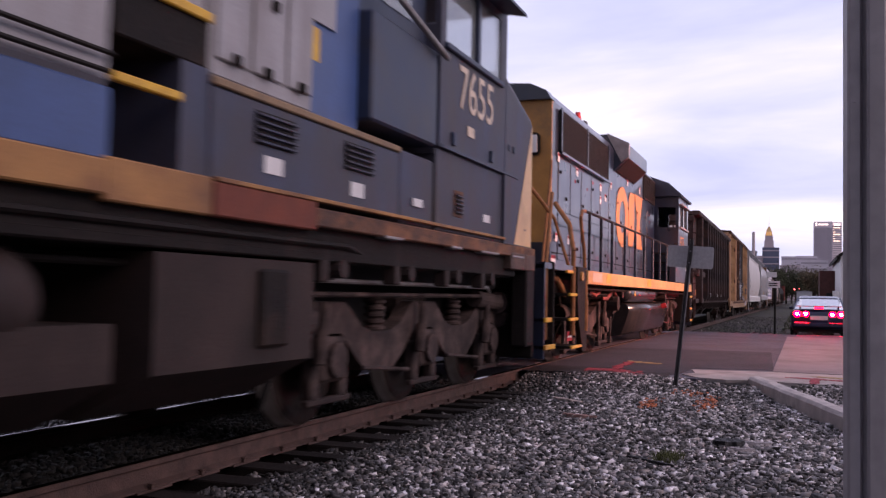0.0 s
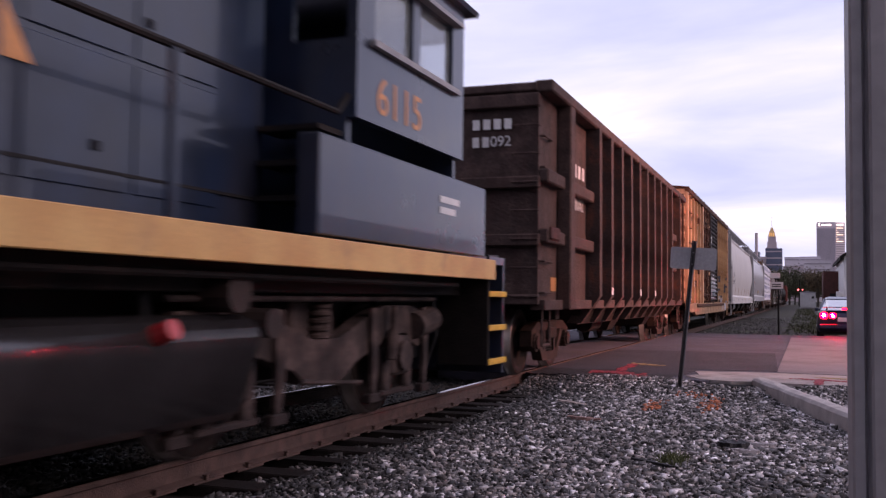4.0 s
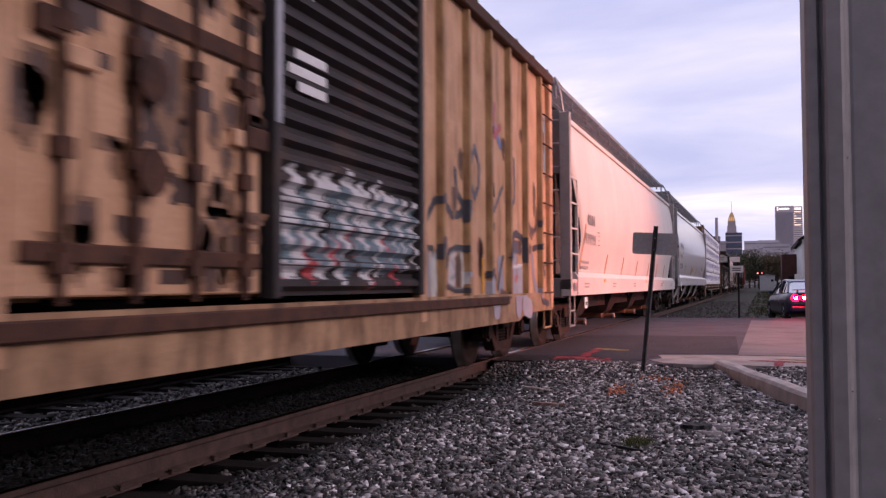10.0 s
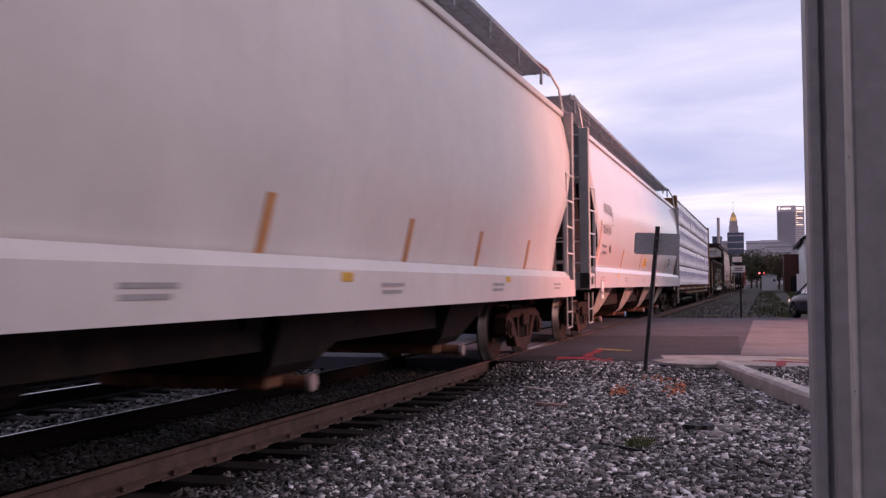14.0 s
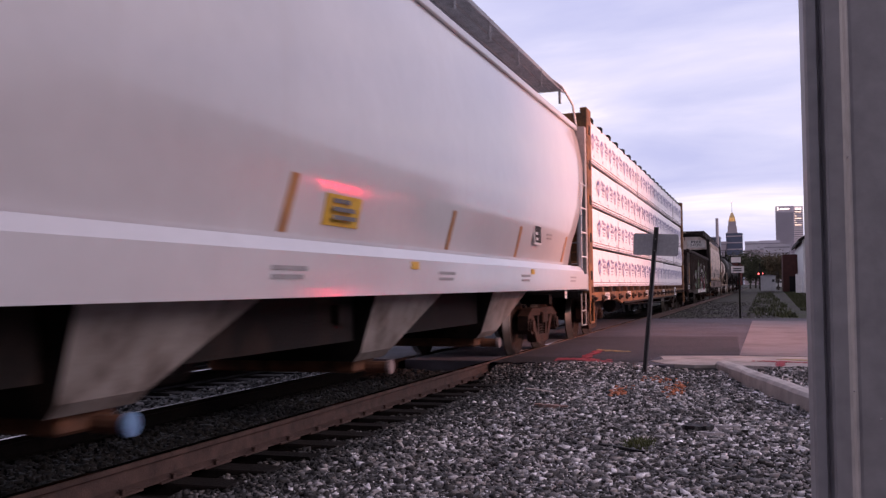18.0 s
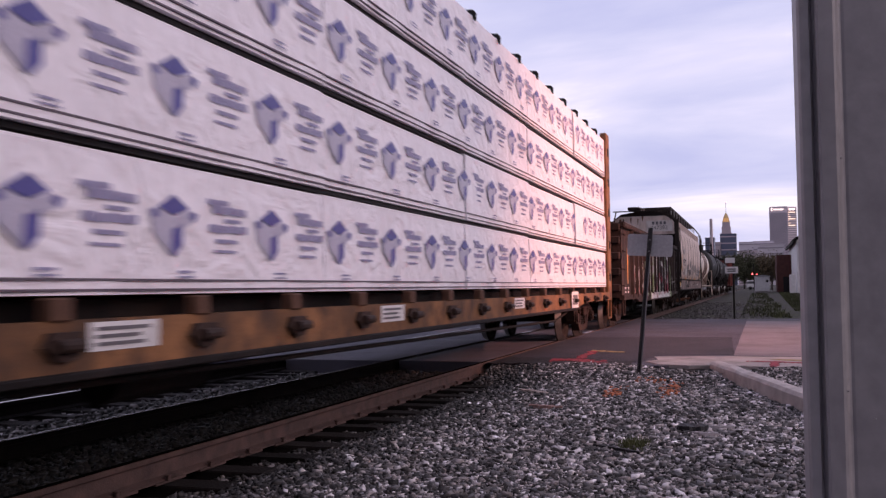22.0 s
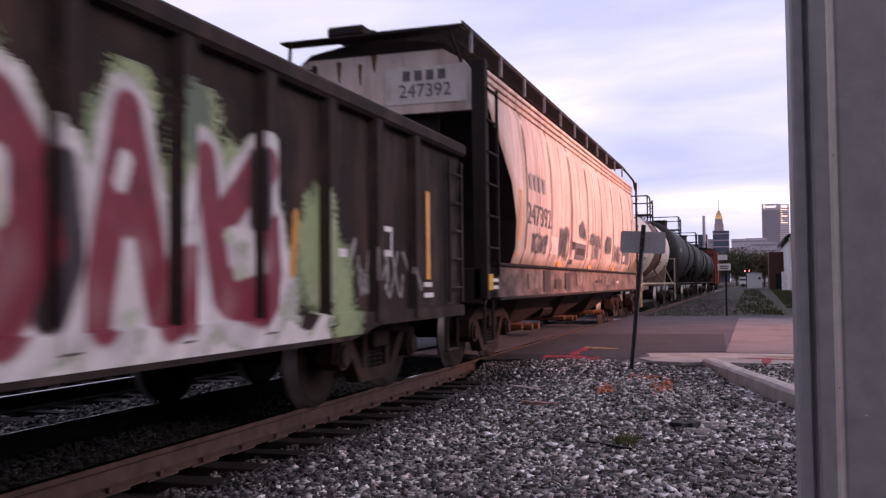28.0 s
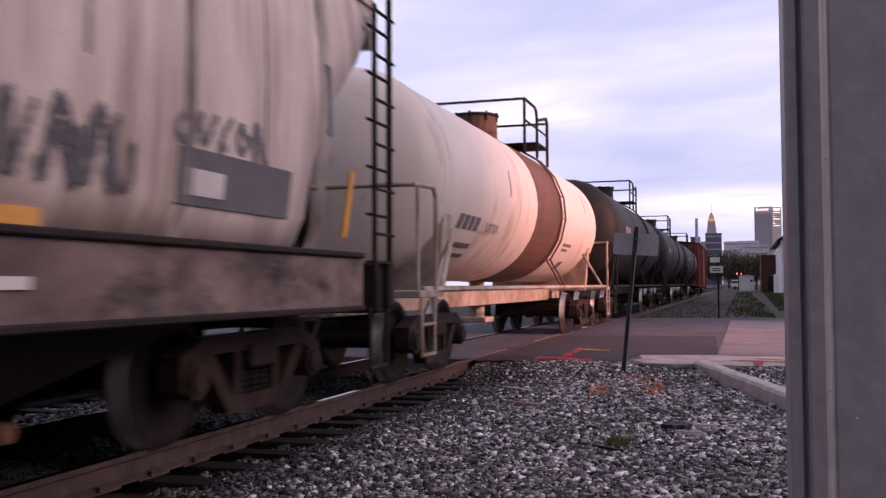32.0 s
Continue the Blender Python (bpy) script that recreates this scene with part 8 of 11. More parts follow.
def tank_cars():
    M["tank_cream"] = mat("dusty_cream_tank", (0.74, 0.645, 0.585), (0.64, 0.555, 0.50), 1.2, 0.45, bump=0.05, grime=(0.36, 0.27, 0.22), grime_at=0.66, grime_scale=1.4, stretch=(1, 1.5, 0.4), fine_amt=0.1)
    M["tank_black"] = mat("dull_black_tank", (0.018, 0.017, 0.019), (0.011, 0.0105, 0.012), 1.5, 0.6, bump=0.05, grime=(0.032, 0.027, 0.027), grime_at=0.64, grime_scale=1.5)
    M["tank_black"].node_tree.nodes["Principled BSDF"].inputs["Specular IOR Level"].default_value = 0.25
    M["band_brown"] = mat("red_brown_band", (0.17, 0.085, 0.068), (0.11, 0.06, 0.05), 3, 0.65, bump=0.15, grime=(0.09, 0.06, 0.05), grime_at=0.6)
    M["rail_cream"] = mat("cream_frame_paint", (0.50, 0.42, 0.36), (0.33, 0.25, 0.2), 4, 0.6, bump=0.15, grime=(0.16, 0.085, 0.05), grime_at=0.58)
    t = tank_car(167.5, 14.6, 1.30, 2.46, "tank_cream", "rail_cream", "cream tank car with a brown band, rusty dome and railings", band=(6.6, 8.95))
    z = 1.92
    side_text(t, "2707", 0.27, 1.20, 3.85, z, "print_dark", squeeze=1.5)
    def on_tank(name, y, z, w, hh, mt="print_dark"):
        x = lambda q: math.sqrt(1.30 ** 2 - (q - 2.46) ** 2)
        part(name, shell(B(), [[(x(q) + 0.002, y, q), (x(q) + 0.008, y, q), (x(q) + 0.008, y + w, q), (x(q) + 0.002, y + w, q)] for q in (z - hh, z, z + hh)]), mt, t)
    for k in range(4):
        on_tank("illegible_lettering", 2.25 + 0.26 * k, z, 0.18, 0.09)
    for y, z, w, hh in ((2.1, 1.63, 0.4, 0.03), (2.6, 1.63, 0.7, 0.03), (2.3, 1.5, 0.5, 0.025), (2.9, 1.5, 0.45, 0.025), (4.62, 2.62, 0.05, 0.2), (9.6, 1.9, 0.9, 0.03), (9.7, 1.8, 0.6, 0.025), (10.3, 1.5, 0.4, 0.08), (11.9, 2.9, 0.05, 0.2)):
        on_tank("stencil", y, z, w, hh, "print_grey" if hh > 0.15 else "print_dark")
    for k in range(3):
        t = tank_car(183.0 + 17.3 * k, 16.2, 1.42, 2.62, "tank_black", "steel_dark", "dull black tank car with a railed top platform", detailed=False)
        bars(t, 3.0, 2.8, [[0.2, 0.2, 0.2, 0.2]], 0.2, 0.1, 1.425, "print_grey")


def red_boxcar(u0=235.2, L=17.0):
    M["box_red"] = mat("faded_red_boxcar", (0.20, 0.045, 0.038), (0.13, 0.035, 0.03), 2, 0.7, bump=0.15, grime=(0.08, 0.04, 0.035), grime_at=0.62)
    t = vehicle("boxcar", "faded dark red boxcar at the end of the train", "freight car", u0)
    W = 1.45
    part("body", box(B(), -W, W, 0, L, 0.9, 4.3, 0.02), "box_red", t)
    bm = B(); prism(bm, [(-W - .05, 4.3), (W + .05, 4.3), (W + .05, 4.36), (0, 4.55), (-W - .05, 4.36)], "y", 0, L)
    part("roof", bm, "steel_dark", t)
    post = finish("side_post", box(B(), W, W + 0.06, -0.06, 0.06, 0.95, 4.25, 0.01), "box_red")
    for k in range(15):
        if not 6 <= k <= 8:
            part("side_post", post, None, t, at=pose(0, 0.8 + k * 1.1, 0))
    part("sliding_door", box(B(), W, W + 0.07, 7.0, 10.0, 1.0, 4.2, 0.02), "box_red", t)
    for k in range(7):
        part("end_rib", box(B(), -W + 0.05, W - 0.05, -0.08, 0.0, 1.1 + 0.45 * k, 1.32 + 0.45 * k, 0.02), "box_red", t)
    for y in (1.7, L - 1.7):
        freight_truck(t, y)
    underframe(t, L, W)
    coupler(t, -0.1, -1)


# ---------------------------------------------------------------- locomotives
def loco_truck(parent, y, offsets, r, kind):
    """A locomotive truck: heavy wavy side frames, brake cylinders, one wheelset an axle."""
    span = max(offsets) - min(offsets)
    a, b = min(offsets), max(offsets)
    key = "loco" + kind
    if key not in FREIGHT:
        FREIGHT[key + "w"] = wheelset_mesh(r)
        so = sorted(offsets)
        top, low = [(a - 0.78, 0.90), (a - 0.3, 1.0), (a + 0.3, 1.0)], []
        for o, q in zip(so, so[1:]):
            m = (o + q) / 2
            top += [(m - 0.42, 0.80), (m - 0.2, 0.74), (m + 0.2, 0.74), (m + 0.42, 0.80), (q - 0.3, 1.0), (q + 0.3, 1.0)]
        top += [(b + 0.78, 0.90), (b + 0.80, 0.66), (b + 0.5, 0.60)]
        for o in so[::-1]:
            low += [(o + 0.34, 0.66), (o + 0.22, 0.74), (o - 0.22, 0.74), (o - 0.34, 0.66)]
            k = so.index(o)
            if k:
                m = (o + so[k - 1]) / 2
                low += [(m + 0.50, 0.52), (m + 0.30, 0.40), (m - 0.30, 0.40), (m - 0.50, 0.52)]
        out = top + low + [(a - 0.5, 0.60), (a - 0.80, 0.66)]
        for nm, x0, x1 in (("1", 0.92, 1.07), ("2", -1.07, -0.92)):
            FREIGHT[key + nm] = finish("side_frame", prism(B(), out, "x", x0, x1), "loco_truck")
        bm = B()
        box(bm, 0.96, 1.13, -0.21, 0.21, 0.36, 0.72, 0.03)
        FREIGHT[key + "j"] = finish("journal_box", bm, "loco_truck")
        FREIGHT[key + "v"] = finish("journal_cover", cyl(B(), (1.12, 0, 0.54), (1.18, 0, 0.54), 0.14, 14), "loco_truck")
        FREIGHT[key + "g"] = finish("pedestal_leg", box(B(), 1.0, 1.10, -0.07, 0.07, 0.22, 0.62, 0.02), "loco_truck")
        FREIGHT[key + "t"] = finish("tie_bar", box(B(), 1.03, 1.10, -0.36, 0.36, 0.19, 0.24, 0.01), "loco_truck")
        prof = [(0.73, 0.0)] + [w for k in range(5) for w in ((0.735 + 0.06 * k, 0.07), (0.75 + 0.06 * k, 0.095), (0.772 + 0.06 * k, 0.095), (0.785 + 0.06 * k, 0.07))] + [(1.05, 0.0)]
        FREIGHT[key + "s"] = finish("spring", lathe(B(), prof, (1.0, 0, 0), "z", 12), "loco_truck")
        FREIGHT[key + "c"] = finish("brake_cylinder", cyl(cyl(B(), (1.08, -0.26, 0.80), (1.08, 0.2, 0.86), 0.13, 14), (1.08, 0.2, 0.86), (1.08, 0.26, 0.87), 0.10, 12), "loco_truck")
        FREIGHT[key + "p"] = finish("truck_pipe", tube(B(), [(1.15, a - 0.75, 1.06), (1.15, b + 0.75, 1.06)], 0.022), "loco_truck")
        bm = B(); box(bm, -0.95, 0.95, -0.35, 0.35, 0.6, 1.05, 0.03)
        box(bm, -0.9, 0.9, a - 0.5, a - 0.35, 0.62, 0.9); box(bm, -0.9, 0.9, b + 0.35, b + 0.5, 0.62, 0.9)
        FREIGHT[key] = finish("bolster", bm, "loco_truck")
    tr = part("truck", FREIGHT[key], None, parent, "dusty brown locomotive truck with brake cylinders", at=pose(0, y, 0))
    part("side_frame", FREIGHT[key + "1"], None, tr)
    part("side_frame", FREIGHT[key + "2"], None, tr)
    part("truck_pipe", FREIGHT[key + "p"], None, tr)
    so = sorted(offsets)
    for o in so:
        part("journal_box", FREIGHT[key + "j"], None, tr, at=pose(0, o, 0))
        part("journal_cover", FREIGHT[key + "v"], None, tr, at=pose(0, o, 0))
        part("tie_bar", FREIGHT[key + "t"], None, tr, at=pose(0, o, 0))
        for q in (-0.24, 0.24):
            part("pedestal_leg", FREIGHT[key + "g"], None, tr, at=pose(0, o + q, 0))
    for o, q in zip(so, so[1:]):
        part("spring", FREIGHT[key + "s"], None, tr, at=pose(0, (o + q) / 2, 0))
    if key + "h" not in FREIGHT:
        bm = B()
        prism(bm, [(-0.05, 0.98), (0.05, 0.98), (0.09, 0.5), (0.03, 0.22), (-0.03, 0.22), (-0.02, 0.5)], "x", 1.08, 1.12)
        box(bm, 1.06, 1.14, -0.1, 0.1, 0.16, 0.24, 0.01)
        FREIGHT[key + "h"] = finish("brake_hanger", bm, "loco_truck")
        FREIGHT[key + "r"] = finish("brake_rod", tube(B(), [(1.13, -0.5, 0.44), (1.13, 0.5, 0.36)], 0.02), "loco_truck")
        FREIGHT[key + "d"] = finish("sand_hose", tube(B(), [(1.1, 0.0, 1.1), (1.12, 0.06, 0.7), (0.9, 0.16, 0.2)], 0.022), "rubber")
        FREIGHT[key + "x"] = finish("shock_absorber", cyl(cyl(B(), (1.12, 0, 0.52), (1.12, 0.05, 0.78), 0.055, 10), (1.12, 0.05, 0.78), (1.12, 0.08, 1.0), 0.035, 8), "loco_truck")
    for o in so:
        for q in (-0.58, 0.58) if kind == "B" else ():
            part("brake_hanger", FREIGHT[key + "h"], None, tr, at=pose(0, o + q, 0))
        part("shock_absorber", FREIGHT[key + "x"], None, tr, at=pose(0.03, o - 0.3, 0))
    for o, q in zip(so, so[1:]):
        part("brake_rod", FREIGHT[key + "r"], None, tr, at=pose(0, (o + q) / 2, 0))
    for o in (a - 0.9, b + 0.82):
        part("sand_hose", FREIGHT[key + "d"], None, tr, at=pose(0, o, 0))
    for o in (a - 0.62, b + 0.62):
        part("brake_cylinder", FREIGHT[key + "c"], None, tr, at=pose(0, o, 0))
    for o in offsets:
        w = part("wheelset", FREIGHT[key + "w"], None, tr, at=pose(0, o, r))
        WHEELSETS.append((w, o, r, 29.0 * len(WHEELSETS)))


def louvre(parent, x, y0, y1, z0, z1, n):
    bm = B()
    box(bm, x - 0.004, x + 0.004, y0, y1, z0, z1)
    part("louvre_recess", bm, "black", parent)
    for k in range(n):
        z = z0 + (z1 - z0) * (k + 0.15) / n
        q = (z1 - z0) / n
        bm = B(); prism(bm, [(x, z), (x + 0.028, z + q * 0.1), (x + 0.028, z + q * 0.3), (x, z + q * 0.62)], "y", y0, y1)
        part("louvre_slat", bm, "loco_blue", parent)


def wide_cab_locomotive(u0=-10.5, L=21.45):
    t = vehicle("locomotive", "dirty blue and grey wide-cab locomotive with a yellow nose", "locomotive", u0)
    Y = lambda u: u - u0
    part("frame", box(B(), -1.42, 1.42, 0.4, L - 0.2, 1.30, 1.55, 0.01), "steel_dark", t)
    bm = B(); box(bm, -1.50, 1.50, 0.4, Y(3.58), 1.53, 1.70, 0.01)
    part("sill_stripe", bm, "sill_orange", t)
    bm = B(); box(bm, -1.49, 1.49, Y(3.58), Y(4.46), 1.50, 1.72, 0.01)
    part("sill_stripe", bm, "sill_orange", t)
    bm = B(); box(bm, -1.505, 1.505, Y(4.46), Y(5.66), 1.50, 1.70, 0.01)
    part("sill_stripe", bm, "primer_red", t)
    bm = B(); box(bm, -1.50, 1.50, Y(5.66), Y(11.35), 1.53, 1.66, 0.01)
    part("sill_stripe", bm, "sill_brown_orange", t)
    bm = B()
    box(bm, 1.46, 1.512, Y(4.48), Y(10.05), 1.70, 1.728, 0.004)
    part("stripe_edge", bm, "sill_orange", t)
    # walkway-height body, then the grey hood
    part("lower_body", box(B(), -1.46, 1.46, 0.9, Y(3.63), 1.70, 2.06, 0.01), "loco_blue_bright", t)
    part("hood", box(B(), -1.455, 1.455, 0.9, Y(3.63), 2.06, 4.45, 0.03), "loco_grey", t)
    bm = B()
    for z in (2.12, 2.21):
        tube(bm, [(1.50, 1.0, z + 0.05), (1.50, Y(3.58), z)], 0.014)
    part("handrail", bm, "steel_dark", t)
    part("hood", box(B(), -1.40, 1.40, Y(3.63), Y(4.46), 2.66, 4.45, 0.02), "loco_grey", t)
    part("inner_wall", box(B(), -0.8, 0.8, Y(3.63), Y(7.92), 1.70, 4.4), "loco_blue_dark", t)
    st = part("step_well", box(B(), 0.8, 1.44, Y(3.66), Y(4.44), 2.34, 2.62, 0.01), "steel_dark", t)
    part("step_edge", box(B(), 1.42, 1.47, Y(3.68), Y(4.44), 2.60, 2.66, 0.008), "yellow", st)
    part("step_edge", box(B(), 1.42, 1.47, Y(3.64), Y(4.18), 2.10, 2.15, 0.008), "yellow", st)
    bm = B(); box(bm, 0.9, 1.44, Y(4.2), Y(4.46), 1.70, 2.34)
    part("step_riser", bm, "loco_blue", st)
    part("lower_body", box(B(), -1.46, 1.46, Y(4.46), Y(7.14), 1.70, 2.26, 0.015), "loco_blue", t)
    part("body_ledge", box(B(), 0.8, 1.475, Y(4.46), Y(7.14), 2.26, 2.31, 0.008), "sill_orange_dirty", t)
    part("hood", box(B(), -1.44, 1.44, Y(4.46), Y(5.66), 2.31, 4.45, 0.02), "loco_grey", t)
    for y0, y1 in ((4.5, 4.83), (4.88, 5.24), (5.30, 5.62)):
        part("hood_door", box(B(), 1.44, 1.462, Y(y0), Y(y1), 2.42, 4.35, 0.01), "loco_grey", t)
    for u, z in ((4.70, 3.05), (5.10, 2.9), (5.03, 2.45), (5.46, 3.2), (5.46, 2.45), (4.68, 2.45)):
        part("latch", box(B(), 1.46, 1.495, Y(u) - 0.035, Y(u) + 0.035, z - 0.04, z + 0.03, 0.01), "steel_dark", t)
    part("hood", box(B(), -1.38, 1.38, Y(5.66), Y(6.5), 2.31, 4.45, 0.02), "loco_blue_bright", t)
    part("hood_door", box(B(), 1.38, 1.40, Y(5.7), Y(6.06), 3.0, 4.3), "loco_grey", t)
    part("caution_sticker", box(B(), 1.38, 1.384, Y(5.72), Y(5.85), 2.72, 2.96), "yellow", t)
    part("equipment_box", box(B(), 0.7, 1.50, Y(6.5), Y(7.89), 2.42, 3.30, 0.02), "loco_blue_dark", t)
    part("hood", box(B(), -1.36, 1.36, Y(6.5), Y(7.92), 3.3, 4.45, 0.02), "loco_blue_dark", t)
    part("side_window", box(B(), 1.36, 1.37, Y(6.8), Y(7.55), 3.5, 4.2), "glass", t)
    for a, b in ((4.92, 5.40), (6.14, 6.61)):
        louvre(t, 1.462, Y(a), Y(b), 1.99, 2.20, 5)
    for u, z, q in ((5.03, 1.82, 0.11), (6.24, 1.80, 0.11), (7.44, 1.84, 0.07), (9.35, 1.85, 0.08)):
        part("notice_sticker", box(B(), 1.462 if u < 8 else 1.472, 1.468 if u < 8 else 1.477, Y(u), Y(u) + 0.22, z, z + q), "white", t)
    part("lower_body", box(B(), -1.45, 1.45, Y(7.18), Y(7.95), 1.66, 2.30, 0.02), "loco_blue", t)
    part("lower_body", box(B(), -1.47, 1.47, Y(7.97), Y(10.05), 1.66, 2.44, 0.015), "loco_blue", t)
    # cab with its windows cut through
    cab = part("cab", B_cab(Y), "loco_blue", t, "blue cab with side windows")
    for y0, y1 in ((8.08, 8.94), (9.02, 9.77)):
        for x in (1.485, -1.49):
            part("window_pane", box(B(), x, x + 0.005, Y(y0), Y(y1), 3.44, 4.12), "glass", cab)
    bm = B()
    box(bm, 1.49, 1.54, Y(8.05), Y(9.83), 3.38, 3.44, 0.01)
    box(bm, 1.49, 1.53, Y(8.94), Y(9.02), 3.44, 4.12)
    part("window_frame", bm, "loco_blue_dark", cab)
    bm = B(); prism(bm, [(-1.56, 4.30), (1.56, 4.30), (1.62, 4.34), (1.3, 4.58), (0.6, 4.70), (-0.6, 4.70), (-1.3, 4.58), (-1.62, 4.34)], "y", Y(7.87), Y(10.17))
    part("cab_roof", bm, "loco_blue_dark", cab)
    bm = B(); prism(bm, [(1.5, 4.22), (1.78, 4.16), (1.78, 4.19), (1.5, 4.28)], "y", Y(8.07), Y(9.85))
    part("sun_visor", bm, "loco_blue_dark", cab)
    part("cab_seam", box(B(), 1.50, 1.512, Y(8.02), Y(10.52), 2.44, 2.47), "loco_blue_dark", cab)
    for u in (8.27, 9.45):
        part("grab_bracket", box(B(), 1.50, 1.53, Y(u), Y(u) + 0.07, 2.50, 2.62), "loco_blue_dark", cab)
    # nose: slopes forward, yellow front with a slanted edge on the side
    def w_at(u):
        return 1.505 - 0.02 * max(0.0, u - 9.95) - (0.10 * ((u - 11.2) / 0.2) ** 2 if u > 11.2 else 0.0)
    def top(u):
        return 3.62 - 0.34 * (u - 10.0) / 1.35
    def ring(u, dz=0.0):
        w, z = w_at(u), top(u) - dz
        return [(w, Y(u), 1.66), (w, Y(u), z - 0.12), (w - 0.03, Y(u), z - 0.04), (w - 0.13, Y(u), z), (-w + 0.13, Y(u), z), (-w + 0.03, Y(u), z - 0.04), (-w, Y(u), z - 0.12), (-w, Y(u), 1.66)]
    bm = B(); shell(bm, [ring(u) for u in (10.0, 10.3, 10.6, 10.9, 11.2)])
    part("nose", bm, "loco_blue", t)
    bm = B(); shell(bm, [ring(11.2), ring(11.28, 0.005), ring(11.34, 0.025), ring(11.39, 0.07)])
    part("nose_front", bm, "loco_yellow", t, "faded yellow nose")
    bm = B()
    shell(bm, [[(w_at(u) + 0.005, Y(u), 1.67), (w_at(u) + 0.005, Y(u), 1.67 + 1.53 * (u - 10.42) / 0.78)] for u in (10.42, 10.6, 10.8, 11.0, 11.2)], closed=False)
    part("nose_side_panel", bm, "loco_yellow", t, "slanted yellow panel")
    part("nose_seam", box(B(), 1.470, 1.492, Y(10.06), Y(10.95), 1.86, 1.876), "loco_blue_dark", t)
    for u in (10.12, 10.32):
        part("latch", box(B(), 1.49, 1.515, Y(u), Y(u) + 0.05, 2.72, 2.80, 0.008), "loco_blue_dark", t)
    for a, b in ((10.30, 10.90), (10.92, 11.34)):
        part("sill_plate", box(B(), -1.495, 1.507, Y(a), Y(b), 1.38, 1.575, 0.01), "steel_brown", t, "scuffed brown steel end plate")
    for a, b in ((6.8, 7.15), (8.35, 8.62), (9.24, 9.81), (10.35, 10.8)):
        part("sill_bracket", box(B(), 1.40, 1.515, Y(a), Y(b), 1.515, 1.54, 0.006), "steel_pale", t, "pale strip for the highlight on the post edge of a bracket")
    part("brake_cylinder", cyl(cyl(B(), (1.08, Y(10.24), 1.03), (1.10, Y(11.05), 0.98), 0.10, 14), (1.10, Y(11.05), 0.98), (1.11, Y(11.26), 0.96), 0.14, 14), "loco_truck", t)
    part("air_pipe", tube(B(), [(1.16, Y(6.2), 1.17), (1.16, Y(10.5), 1.16), (1.10, Y(10.75), 1.10)], 0.02), "steel_pale", t)
    side_text(t, "7655", 0.62, 1.506, Y(9.0), 3.085, "number_cream", "road_number", 0.9)
    bm = B(); box(bm, 1.506, 1.51, Y(8.71), Y(8.91), 2.66, 2.76)
    part("illegible_lettering", bm, "number_cream", t)
    part("louvre_plate", box(B(), 1.47, 1.476, Y(8.44), Y(8.70), 1.83, 2.09, 0.004), "sill_brown_orange", t, "rust-brown plate round the small vent")
    louvre(t, 1.476, Y(8.48), Y(8.66), 1.86, 2.06, 5)
    bm = B(); tube(bm, [(1.56, Y(6.16), 3.62), (1.56, Y(7.97), 3.26)], 0.03, 8)
    part("handrail", bm, "steel_pale", t)
    # underneath: tank, reservoirs, pipes
    bm = B(); prism(bm, [(-1.0, 0.35), (0.9, 0.35), (1.42, 0.62), (1.42, 1.28), (-1.42, 1.28), (-1.42, 0.62)], "y", Y(4.06), Y(5.78))
    tank = part("fuel_tank", bm, "tank_grime", t, "dusty brown fuel tank")
    bm = B(); box(bm, 1.42, 1.46, Y(5.06), Y(5.4), 0.72, 1.22, 0.02)
    part("sight_gauge", bm, "steel_dark", tank)
    bm = B(); prism(bm, [(-1.0, 0.35), (0.9, 0.35), (1.36, 0.60), (1.36, 0.9), (-1.36, 0.9)], "y", Y(-6), Y(3.82))
    part("fuel_tank", bm, "tank_grime", t)
    bm = B(); lathe(bm, [(Y(-4), 0.0), (Y(-4) + 0.08, 0.24), (Y(-3.9), 0.28), (Y(3.2), 0.28), (Y(3.37), 0.2), (Y(3.44), 0.0)], (1.12, 0, 1.02), "y", 20)
    part("air_reservoir", bm, "tank_grime", t, smooth=True)
    for z, x in ((1.42, 1.44), (1.36, 1.40), (1.22, 1.2)):
        part("air_pipe", tube(B(), [(x, 0.5, z), (x, Y(6.27), z), (x - 0.06, Y(6.69), z - 0.06), (x - 0.06, Y(10.76), z - 0.06)], 0.022), "steel_dark", t)
    for u in (5.9, 7.2, 8.4, 9.5):
        pb = part("pipe_bracket", box(B(), 1.30, 1.42, Y(u), Y(u) + 0.12, 1.15, 1.5, 0.01), "tank_grime", t)
        part("air_valve", cyl(B(), (1.3, Y(u) + 0.3, 1.25), (1.45, Y(u) + 0.3, 1.25), 0.07, 10), "tank_grime", pb)
    # plain black core, added to keep the space under the floor dark
    part("underfloor_dark_core", box(B(), -0.66, 0.66, Y(-10), Y(11), 0.5, 1.5), "black", t)
    part("underfloor_box", box(B(), -1.1, 1.1, Y(5.54), Y(11.23), 1.16, 1.5, 0.02), "black", t)
    loco_truck(t, Y(8.72), (-2.03, 0.0, 2.03), 0.52, "A")
    loco_truck(t, Y(-8.2), (-2.03, 0.0, 2.03), 0.52, "A")
    bm = B(); box(bm, -1.5, 1.5, Y(11.29), Y(11.35), 0.3, 1.5, 0.02); box(bm, 1.3, 1.5, Y(11), Y(11.35), 0.45, 1.48, 0.02)
    part("pilot", bm, "steel_dark", t)
    coupler(t, Y(11.35), 1)
    bm = B(); tube(bm, [(1.45, Y(11.37), 0.4), (1.45, Y(11.37), 1.5)], 0.03)
    part("corner_handrail", bm, "steel_dark", t)


